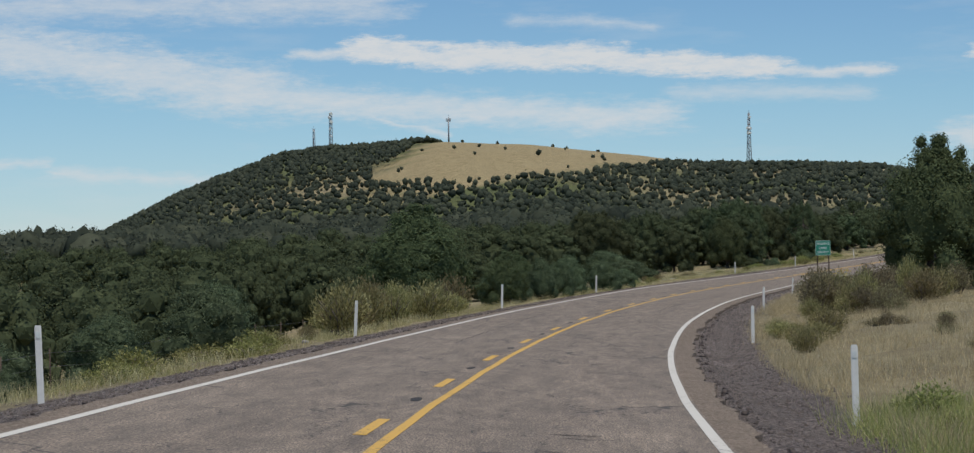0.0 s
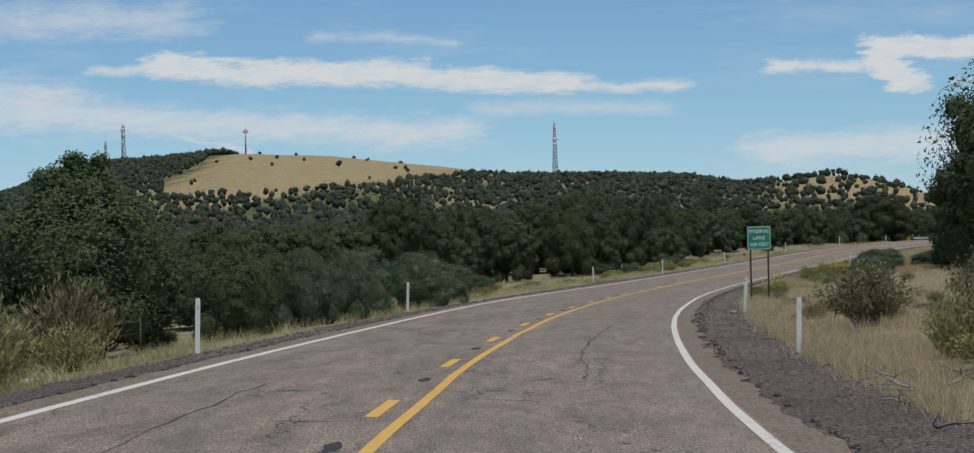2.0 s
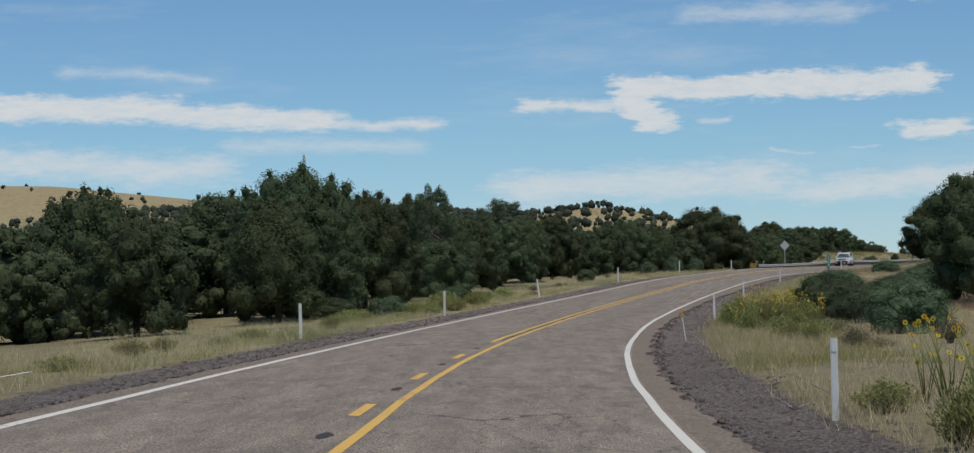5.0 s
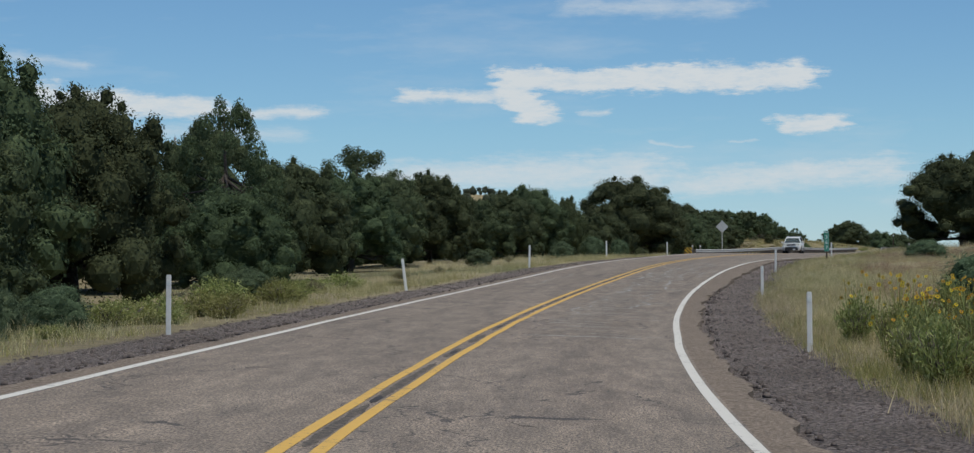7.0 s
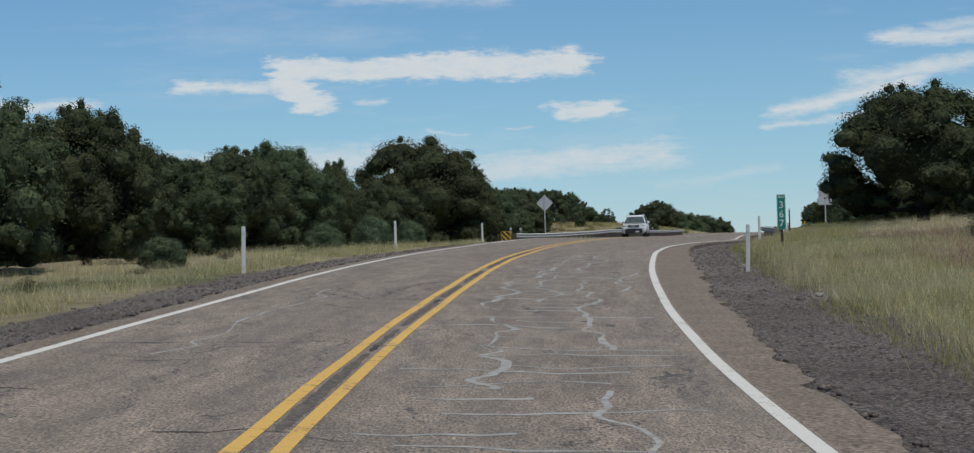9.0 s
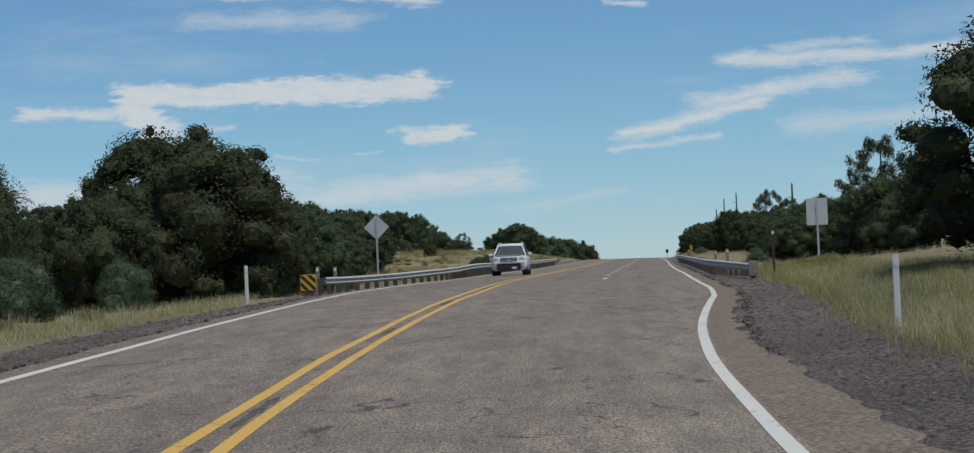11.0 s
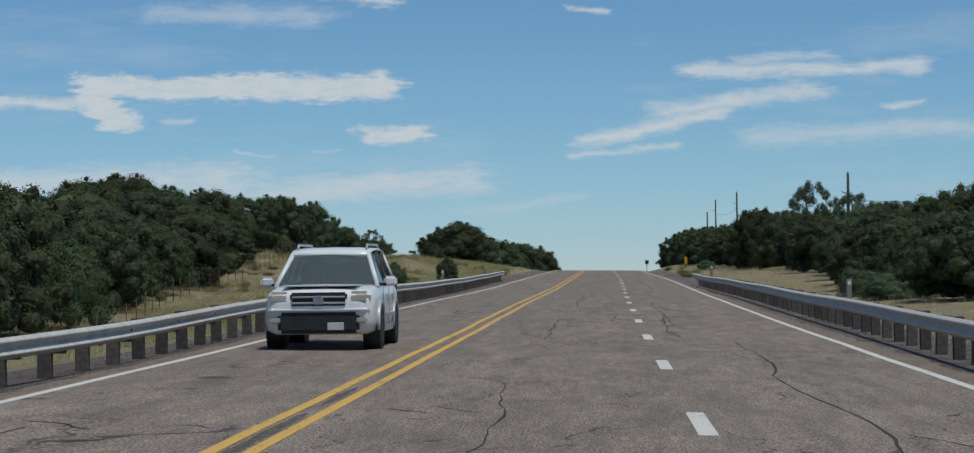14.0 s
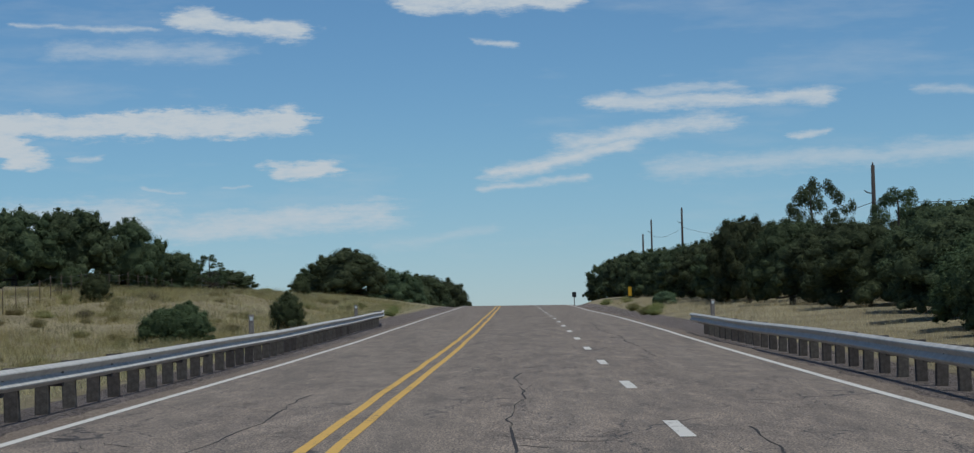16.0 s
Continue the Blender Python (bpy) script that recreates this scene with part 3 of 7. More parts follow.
def text_mesh(name, words, size, mat, depth=0.004):
    c = bpy.data.curves.new(name, "FONT")
    c.body, c.size, c.extrude, c.align_x, c.align_y, c.offset = words, size, depth, "CENTER", "CENTER", size * 0.012
    ob = bpy.data.objects.new(name, c)
    scene.collection.objects.link(ob)
    bpy.context.view_layer.update()
    me = bpy.data.meshes.new_from_object(ob.evaluated_get(bpy.context.evaluated_depsgraph_get()))
    bpy.data.objects.remove(ob)
    me.materials.clear()
    me.materials.append(mat)
    me.name = name
    return me


def facing(s, u, h=0.0, turn=0.0, ground_=True):
    """A pose on the ground whose -y axis looks back along the road at the traffic; turn: degrees to the left."""
    x, y, z = on_ground(s, u, h) if ground_ else on_road(s, u, h)
    return pose(x, y, z, 0, 0, -math.degrees(float(line(s)[3])) + turn)


# ---- the ground, one sheet to the horizon ----
def spread(a, b, first, grow):
    out, d = [a], first
    while out[-1] < b:
        out.append(out[-1] + d)
        d *= grow
    return out


s_rows = np.array([-4000, -2500, -1500, -900, -500, -300] + list(np.arange(-200, 0, 10)) + list(np.arange(0, 800, 2.0)) + list(np.arange(800, 1240, 20)) + list(np.arange(1240, 2700, 28)) + [2800, 3000, 3300, 3800, 4500])
fine_u = [round(4.6 + 0.0 + v, 3) for v in (0.0, 0.3, 0.7, 1.2, 1.8, 2.5, 3.3, 4.2, 5.2, 6.4, 7.8, 9.4, 11.2, 13.2, 15.5, 18, 21, 24.5, 29, 34, 40, 47, 55, 64)]
left_u = [-v for v in fine_u] + [-v for v in (76, 90, 106, 125)] + [-float(v) for v in np.arange(150, 1400, 26)] + [-1460, -1550, -1700, -2000, -2600, -3600]
right_u = [v + 0.35 for v in fine_u] + [76, 90, 106, 125] + [float(v) for v in np.arange(150, 520, 30)] + [600, 750, 1000, 1500, 2200, 3600]
u_cols = np.array(sorted(left_u) + [-2.0, 0.0, 2.0, 3.9] + right_u)
SS, UU = np.meshgrid(s_rows, u_cols, indexing="ij")
push = np.where(UU > 4.5, (edge_r(SS) - LANE_R) * (1 - smooth(14, 60, UU)), 0.0)
UU = UU + push
GX, GY = plan(SS, UU)
GZ = ground(SS, UU)
inside = (UU > EDGE_L - 0.75) & (UU < edge_r(SS) + 0.8)
GZ = np.where(inside, GZ - 0.10, GZ)
nr, nc = SS.shape
gv = np.stack([GX, GY, GZ], -1).reshape(-1, 3)
idx = np.arange(nr * nc).reshape(nr, nc)
gq = np.stack([idx[:-1, :-1], idx[:-1, 1:], idx[1:, 1:], idx[1:, :-1]], -1).reshape(-1, 4)
me = bpy.data.meshes.new("ground")
me.vertices.add(len(gv))
me.vertices.foreach_set("co", gv.astype(np.float32).ravel())
me.loops.add(gq.size)
me.loops.foreach_set("vertex_index", gq.astype(np.int32).ravel())
me.polygons.add(len(gq))
me.polygons.foreach_set("loop_start", np.arange(0, gq.size, 4, dtype=np.int32))
me.polygons.foreach_set("use_smooth", np.ones(len(gq), dtype=bool))
me.update(calc_edges=True)
over_l, over_r = (EDGE_L - 0.5) - UU, UU - (edge_r(SS) + 0.55)
gravel_w = np.where(UU < 0, 2.0 + 1.7 * smooth(404, 416, SS) * (1 - smooth(452, 470, SS)), 2.05 + 1.0 * smooth(250, 300, SS) * (1 - smooth(330, 400, SS)))
cinder = 1 - smooth(gravel_w - 0.7, gravel_w + 0.7, np.where(UU < 0, over_l, over_r))
lush = 0.26 - 0.30 * smooth(470, 520, SS) - 0.30 * smooth(50, 80, SS) * (1 - smooth(180, 220, SS)) + 0.35 * rough(GX, GY, 14, 9) + 0.10 * smooth(2.0, 3.5, over_r) * (1 - smooth(4, 9, over_r))
gold_m = np.logical_or(*meadow(GX, GY)).astype(float)
scrub = np.where(np.hypot(GX, GY) > 420, 0.62 + 0.3 * rough(GX, GY, 120, 12), 0.5) * (np.abs(UU) >= 80)
cover = np.stack([cinder, np.clip(lush * (np.abs(UU) < 80) + scrub, 0, 1), gold_m, 0 * lush + 1], -1).reshape(-1, 4).astype(np.float32)
me.color_attributes.new("cover", "FLOAT_COLOR", "POINT").data.foreach_set("color", cover.ravel())
me.materials.append(M_EARTH)
tagged(new("ground", me), "dry grassland with dark cinder gravel along the road", "ground", kind="structure")


# ---- the road and its paint ----
def ribbon(name, s0, s1, u0, u1, lift, mat, step=2.0, thick=0.0, kind="structure", label="", category="", cols=2):
    """A strip on the road from s0 to s1 between two lateral edges (numbers or functions of s)."""
    n = max(2, int(math.ceil((s1 - s0) / step)) + 1)
    s = np.linspace(s0, s1, n)
    a = u0(s) if callable(u0) else np.full(n, float(u0))
    b = u1(s) if callable(u1) else np.full(n, float(u1))
    V, UVs = [], []
    for k in range(cols):
        u = a + (b - a) * k / (cols - 1)
        px, py = plan(s, u)
        x, y, z, h, e = line(s)
        V.append(np.stack([px, py, z - u * e + lift], -1))
        UVs.append(np.stack([u, s], -1))
    V, UVs = np.stack(V, 1).reshape(-1, 3), np.stack(UVs, 1).reshape(-1, 2)
    F = [(i * cols + k, i * cols + k + 1, (i + 1) * cols + k + 1, (i + 1) * cols + k) for i in range(n - 1) for k in range(cols - 1)]
    if thick:
        m = len(V)
        V, UVs = np.concatenate([V, V - (0, 0, thick)]), np.concatenate([UVs, UVs])
        rim = [i * cols for i in range(n)] + [(n - 1) * cols + k for k in range(1, cols)] + [i * cols + cols - 1 for i in range(n - 2, -1, -1)] + [k for k in range(cols - 2, 0, -1)]
        F += [(rim[i], rim[(i + 1) % len(rim)], rim[(i + 1) % len(rim)] + m, rim[i] + m) for i in range(len(rim))]
    me = mesh_of(name, V, F, mat, False)
    uv = me.uv_layers.new(name="UVMap")
    li = np.zeros(len(me.loops), dtype=np.int32)
    me.loops.foreach_get("vertex_index", li)
    uv.data.foreach_set("uv", UVs[li].astype(np.float32).ravel())
    return me


S_END = 1000
tagged(new("road", ribbon("road", -150, S_END, EDGE_L - 0.12, lambda s: edge_r(s) + 0.12, 0.0, M_ASPHALT, cols=7, thick=0.2)), "two-lane highway of worn brownish-grey cracked asphalt", "road", kind="structure")


def ragged(base, amp, seed):
    return lambda s: base(s) + 0.45 * amp * rough(s, s * 0 + seed, 3.1, seed) + 0.55 * amp * rough(s, s * 0 + seed, 1.0, seed + 1) + 0.4 * amp * rough(s, s * 0, 0.4, seed + 2)


tagged(new("pavement", ribbon("pavement", -150, S_END, lambda s: edge_r(s) + 0.10, ragged(lambda s: edge_r(s) + 0.62 + 0.5 * smooth(285, 330, s) * (1 - smooth(340, 380, s)), 0.17, 3), -0.012, M_SEAL, 0.35, 0.15)), "narrow brown sealed shoulder with a ragged edge beside the lane", "road shoulder", kind="structure")
tagged(new("pavement", ribbon("pavement", -150, S_END, ragged(lambda s: 0 * s + EDGE_L - 0.50, 0.10, 5), EDGE_L - 0.10, -0.012, M_SEAL, 0.35, 0.15)), "narrow brown sealed shoulder with a ragged edge beside the lane", "road shoulder", kind="structure")

wob = lambda u, seed: (lambda s: u + 0.018 * rough(s, s * 0, 6.0, seed))
mid_line = lambda u, seed: (lambda s: u + middle(s) + 0.02 * rough(s, s * 0, 4.0, seed))
tagged(new("edge_line", ribbon("edge_line", -150, S_END, wob(EDGE_L - 0.07, 1), wob(EDGE_L + 0.07, 1), 0.006, M_WHITE, thick=0.004)), "solid white edge line painted on asphalt", "road marking", kind="structure")
tagged(new("edge_line", ribbon("edge_line", -150, S_END, lambda s: edge_r(s) - 0.075 + 0.018 * rough(s, s * 0, 6.0, 2), lambda s: edge_r(s) + 0.075 + 0.018 * rough(s, s * 0, 6.0, 2), 0.006, M_WHITE, 1.0, thick=0.004)), "solid white edge line swinging out to a second lane", "road marking", kind="structure")
tagged(new("centre_line", ribbon("centre_line", -150, S_END, mid_line(YELLOW - 0.065, 3), mid_line(YELLOW + 0.065, 3), 0.006, M_YELLOW, thick=0.004)), "solid yellow centre line painted on asphalt", "road marking", kind="structure")
SOLID_FROM = 222.0
tagged(new("centre_line", ribbon("centre_line", SOLID_FROM, S_END, mid_line(-YELLOW - 0.065, 4), mid_line(-YELLOW + 0.065, 4), 0.006, M_YELLOW, thick=0.004)), "second solid yellow centre line painted on asphalt", "road marking", kind="structure")
for k in range(-12, 16):
    c = 26.78 + 12.192 * k
    if c + 1.6 < SOLID_FROM:
        tagged(new("yellow_dash", ribbon("yellow_dash", c - 1.55, c + 1.55, -YELLOW - 0.085, -YELLOW + 0.065, 0.006, M_YELLOW, 0.8, 0.004)), "yellow dash of the passing line on asphalt", "road marking", "yellow dashes", "structure")
for k in range(-6, 36):
    c = 501.8 + 12.192 * k
    tagged(new("white_dash", ribbon("white_dash", c - 1.5, c + 1.5, LANE_2 - 0.09, LANE_2 + 0.09, 0.006, M_WHITE, 0.8, 0.004)), "white dash between the two uphill lanes", "road marking", "white dashes", "structure")


# ---- roadside furniture ----
def delineator(s, u, lean=0.0, turn=0.0):
    th = thing("delineator_post", facing(s, u, -0.05, turn) @ pose(0, 0, 0, lean * 0.4, lean, 0), "upright dusty white flexible marker post on the road shoulder", "marker post", "marker posts")
    if delineator.data is None:
        bm = bmesh.new()
        prof = [(-0.052, 0.0), (-0.030, 0.014), (0.030, 0.014), (0.052, 0.0), (0.030, -0.006), (-0.030, -0.006)]
        rings = []
        for z in (0, 0.4, 0.85, 1.18, 1.225):
            k = 1.0 if z < 1.2 else 0.8
            rings.append([bm.verts.new((x * k, y, z)) for x, y in prof])
        for a, b in zip(rings, rings[1:]):
            for i in range(6):
                bm.faces.new((a[i], a[(i + 1) % 6], b[(i + 1) % 6], b[i]))
        bm.faces.new(rings[-1])
        bm.faces.new(rings[0][::-1])
        delineator.data = bm_mesh("post", bm, M_DELIN), box("reflector", M_SIGN_W, (0.07, 0.004, 0.10), (0, -0.012, 1.08), 0.001)
    part("post", delineator.data[0], th)
    part("reflector", delineator.data[1], th, "small white reflector")


delineator.data = None
for s, u, lean, turn in ((33.5, -5.85, -2, 5), (72.3, -6.45, 3, 0), (109.5, -6.3, 1.5, 8), (148, -6.45, 2, 0), (228, -6.9, 0, 4), (259, -6.0, 1, 0), (296.5, -6.3, -7, 0),
                         (331, -6.25, 1.5, 0), (370, -7.3, 0, 0), (400, -6.65, 0, 5),
                         (33, 6.26, -1, 0), (71, 6.33, 0, 6), (110, 6.4, 1, 0), (148, 6.4, 2, -5), (187, 6.4, 0, 0), (260, 6.47, 0, 0), (297, 6.5, 0, 0), (332, 6.3, 1.5, 0), (370, 8.0, 0, 0)):
    delineator(s, u, lean, turn)
x, y, z = on_ground(196, -8.3, 0.05)
th = thing("fallen_post", pose(x, y, z, 82, 0, 60), "knocked-over white marker post lying in roadside grass", "marker post")
part("post", delineator.data[0], th)


def guardrail(s0, s1, u0, u_at, drop, label, posts_from):
    """W-beam rail on timber posts with blocks; u_at(s) gives its lateral place, its face towards the road."""
    side = 1 if u0 > 0 else -1
    x0, y0, z0 = on_road(s0, u_at(s0))
    th = thing("guardrail", pose(x0, y0, z0), label, "guardrail", "guardrails")
    inv = pose(x0, y0, z0).inverted()
    # W profile: lateral towards the road, height
    prof = [(0.0, 0.68), (0.020, 0.67), (0.078, 0.635), (0.082, 0.618), (0.020, 0.56), (0.002, 0.535), (0.020, 0.51), (0.082, 0.455), (0.078, 0.437), (0.020, 0.40), (0.0, 0.385)]
    n = int((s1 - s0) / 3.81)
    for i in range(n):
        a, b = s0 + 3.81 * i, s0 + 3.81 * (i + 1) + 0.12
        V, F = [], []
        ss = np.linspace(a, b, 3)
        lap = 0.002 * (i % 2)
        for s in ss:
            for d, h in prof:
                x, y, z = on_road(s, u_at(s), 0)
                px, py, _ = on_road(s, u_at(s) - side * (d + lap), 0)
                V.append(inv @ Vector((px, py, z + h - drop * float(1 - smooth(424, 472, s)) + 0.010 * math.sin(s * 0.23))))
        m = len(prof)
        for r in range(2):
            for k in range(m - 1):
                F.append((r * m + k, r * m + k + 1, (r + 1) * m + k + 1, (r + 1) * m + k))
        me = mesh_of("rail_panel", V, F, M_STEEL, False)
        p = part("rail_panel", me, th)
        sol = p.modifiers.new("thickness", "SOLIDIFY")
        sol.thickness = 0.006
    if guardrail.data is None:
        guardrail.data = box("post", M_POST, (0.20, 0.15, 0.95), (0, 0, 0.165), 0.012), box("block", M_POST, (0.20, 0.14, 0.30), (0, 0, 0.50), 0.008)
    for i in range(int((s1 - posts_from) / 1.905)):
        s = posts_from + 1.905 * i + 0.05 * math.sin(i * 7.7)
        hd = -math.degrees(float(line(s)[3]))
        for mesh, off, name in ((guardrail.data[0], 0.30, "post"), (guardrail.data[1], 0.10, "block")):
            x, y, z = on_road(s, u_at(s) + side * off)
            _, _, z = on_road(s, u_at(s))
            part(name, mesh, th, "", inv @ pose(x, y, z - drop * float(1 - smooth(424, 472, s)) + 0.02 * math.sin(i * 3.1), 1.5 * math.sin(i * 5.3), 1.5 * math.sin(i * 2.9), hd))
    return th, inv


guardrail.data = None
rail_left = lambda s: -4.62 - 2.85 * (1 - smooth(422, 457, s)) - 0.25 * smooth(520, 580, s) - 0.5 * smooth(586, 596, s)
rail_right = lambda s: 8.52 + 1.1 * (1 - smooth(424, 444, s)) - 0.4 * smooth(515, 556, s)
RAIL_L0, RAIL_L1, RAIL_R0, RAIL_R1 = 424.2, 596.0, 424.0, 557.4
g1, inv1 = guardrail(RAIL_L0, RAIL_L1, -1, rail_left, 0.36, "long galvanised W-beam guardrail on dark timber posts", RAIL_L0 + 0.6)
g2, inv2 = guardrail(RAIL_R0, RAIL_R1, 1, rail_right, 0.12, "long galvanised W-beam guardrail on timber posts beside the uphill lane", RAIL_R0 + 1.0)


def striped_marker(s, u):
    th = thing("object_marker", facing(s, u), "square yellow and black diagonal striped hazard board at the rail end", "hazard marker")
    part("foot", box("foot", M_POST, (0.30, 0.22, 0.62), (0, 0.10, 0.2), 0.02), th)
    part("board", box("board", M_HAZARD, (0.64, 0.02, 0.64), (0, -0.03, 0.67), 0.006), th)
    for k in range(-2, 3):
        bm = bmesh.new()
        w, c = 0.0425, k * 0.34
        # diagonal bar clipped to the board's square
        poly = [(-0.30, -0.30), (0.30, -0.30), (0.30, 0.30), (-0.30, 0.30)]
        for sign, off in ((1, c + w * 2), (-1, -(c - w * 2))):
            out = []
            for i in range(len(poly)):
                p, q = poly[i], poly[(i + 1) % len(poly)]
                fp, fq = sign * (p[0] + p[1]) - off, sign * (q[0] + q[1]) - off
                if fp <= 0:
                    out.append(p)
                if fp * fq < 0:
                    t = fp / (fp - fq)
                    out.append((p[0] + (q[0] - p[0]) * t, p[1] + (q[1] - p[1]) * t))
            poly = out
            if not poly:
                break
        if len(poly) < 3:
            continue
        vs = [bm.verts.new((px, -0.046, 0.67 + pz)) for px, pz in poly]
        f = bm.faces.new(vs)
        ex = bmesh.ops.extrude_face_region(bm, geom=[f])
        bmesh.ops.translate(bm, vec=(0, 0.004, 0), verts=[v for v in ex["geom"] if isinstance(v, bmesh.types.BMVert)])
        part("stripe", bm_mesh("stripe", bm, M_BLACK), th, "black diagonal stripe")


striped_marker(423.4, -8.0)


def rounded_plate(name, mat, w, h, r, y, t, cz=0.0):
    bm = bmesh.new()
    vs = []
    for cx, cy, a0 in ((w / 2 - r, h / 2 - r, 0), (-w / 2 + r, h / 2 - r, 90), (-w / 2 + r, -h / 2 + r, 180), (w / 2 - r, -h / 2 + r, 270)):
        for k in range(5):
            a = radians(a0 + 22.5 * k)
            vs.append(bm.verts.new((cx + r * math.cos(a), y, cz + cy + r * math.sin(a))))
    f = bm.faces.new(vs)
    ex = bmesh.ops.extrude_face_region(bm, geom=[f])
    bmesh.ops.translate(bm, vec=(0, t, 0), verts=[v for v in ex["geom"] if isinstance(v, bmesh.types.BMVert)])
    bmesh.ops.recalc_face_normals(bm, faces=bm.faces[:])
    return bm_mesh(name, bm, mat)


def u_post(name, x, top, mat=M_RUST):
    """A rolled U-channel sign post."""
    prof = [(-0.045, 0.0), (-0.028, 0.0), (-0.022, 0.032), (0.022, 0.032), (0.028, 0.0), (0.045, 0.0), (0.045, 0.005), (0.032, 0.006), (0.026, 0.038), (-0.026, 0.038), (-0.032, 0.006), (-0.045, 0.005)]
    V = [(x + a, b, z) for z in (-0.4, top) for a, b in prof]
    n = len(prof)
    F = [(i, (i + 1) % n, n + (i + 1) % n, n + i) for i in range(n)] + [tuple(range(n, 2 * n))]
    return mesh_of(name, V, F, mat)


def passing_sign():
    th = thing("road_sign", facing(171.6, 7.24, 0.12, -3), "green PASSING LANE 500 FEET sign on two rusty steel posts", "road sign")
    part("sign_post", u_post("sign_post", -0.42, 3.55), th, "rusty steel channel post")
    part("sign_post", u_post("sign_post", 0.42, 3.55), th, "rusty steel channel post")
    plate = part("panel", rounded_plate("panel", M_SIGN_G, 1.12, 1.12, 0.065, -0.012, 0.012, 2.98), th)
    for name, w, r, y, mat in (("border", 1.085, 0.055, -0.0135, M_SIGN_W), ("field", 1.035, 0.04, -0.016, M_SIGN_G)):
        part(name, rounded_plate(name, mat, w, w, r, y, 0.0016, 2.98), plate, "thin white border" if name == "border" else "")
    for k, words in enumerate(("PASSING", "LANE", "500 FEET")):
        part("lettering", text_mesh("lettering", words, 0.243 if k != 2 else 0.234, M_SIGN_W, 0.001), plate, "white letters", Matrix.Translation((0, -0.019, 3.29 - 0.317 * k)) @ pose(0, 0, 0, 90, 0, 0))


def mile_sign():
    th = thing("mile_marker", facing(354.0, 8.25, 0, 0), "narrow green MILE 367 marker on a steel post", "road sign")
    part("sign_post", u_post("sign_post", 0, 1.7), th, "rusty steel channel post")
    plate = part("panel", rounded_plate("panel", M_SIGN_G, 0.30, 1.22, 0.035, -0.012, 0.012, 1.22), th)
    for name, w, h, y, mat in (("border", 0.285, 1.205, -0.0135, M_SIGN_W), ("field", 0.262, 1.18, -0.016, M_SIGN_G)):
        part(name, rounded_plate(name, mat, w, h, 0.03, y, 0.0016, 1.22), plate, "thin white border" if name == "border" else "")
    for words, size, z in (("MILE", 0.115, 1.74), ("3", 0.34, 1.46), ("6", 0.34, 1.14), ("7", 0.34, 0.82)):
        part("lettering", text_mesh("lettering", words, size, M_SIGN_W, 0.001), plate, "white letters", Matrix.Translation((0, -0.019, z)) @ pose(0, 0, 0, 90, 0, 0))


passing_sign()
mile_sign()


def back_sign(s, u, h, size, tall, tilt45, label):
    """A sign for the other direction: its bare back is seen; h: of its middle over the road's."""
    h = h + on_road(s, 0)[2] - on_ground(s, u)[2]
    th = thing("road_sign", facing(s, u), label, "road sign")
    part("sign_post", u_post("sign_post", 0, h + (size * 0.7 if tilt45 else tall * 0.5) - 0.05, M_SIGN_B), th, "steel channel post")
    me = rounded_plate("panel", M_SIGN_B, size, tall, 0.05, 0.045, 0.006, 0.0)
    part("panel", me, th, "bare grey metal back", pose(0, 0, h, 0, 45 if tilt45 else 0, 0))
    return th


back_sign(449, -8.15, 2.86, 0.92, 0.92, True, "diamond road sign seen from its bare grey metal back")
back_sign(432.7, 13.1, 2.39, 0.92, 1.17, False, "tall rectangular road sign seen from its bare grey metal back")


# ---- trees and shrubs ----
def unit(rng, n):
    v = rng.normal(size=(n, 3))
    return v / np.linalg.norm(v, axis=1)[:, None]


def leaf_quads(rng, centres, normals, length, width):
    """Small pointed leaf sprays, each a narrow triangle."""
    n = len(centres)
    t = np.cross(normals, unit(rng, n))
    t /= np.linalg.norm(t, axis=1)[:, None] + 1e-9
    spiky = (rng.random((n, 1)) < 0.22).astype(float)
    t = t + normals * (0.15 + spiky * rng.uniform(0.2, 1.0, (n, 1))) + np.array([0, 0, 0.35])
    t /= np.linalg.norm(t, axis=1)[:, None]
    b = np.cross(t, normals + unit(rng, n) * (0.38 + 0.6 * spiky))
    b /= np.linalg.norm(b, axis=1)[:, None] + 1e-9
    L, Wd = length * rng.uniform(0.6, 1.3, (n, 1)), width * rng.uniform(0.6, 1.3, (n, 1))
    fold = np.cross(t, b) * Wd * 0.35
    return np.stack([centres - t * L * 0.3 + b * Wd * 0.55, centres + t * L * 0.7 + fold, centres - t * L * 0.3 - b * Wd * 0.55], 1)


def ball(rng, c, r, sub, lump):
    bm = bmesh.new()
    bmesh.ops.create_icosphere(bm, subdivisions=sub, radius=1.0)
    V = np.array([v.co[:] for v in bm.verts])
    F = np.array([[v.index for v in f.verts] for f in bm.faces])
    bm.free()
    ph = rng.uniform(0, 6.3, 6)
    w = 1 + lump * (np.sin(V[:, 0] * 4.1 + ph[0]) * np.sin(V[:, 1] * 3.7 + ph[1]) + 0.6 * np.sin(V[:, 2] * 7.3 + ph[2]) * np.sin(V[:, 0] * 8.1 + ph[3]))
    return V * w[:, None] * r + c, F


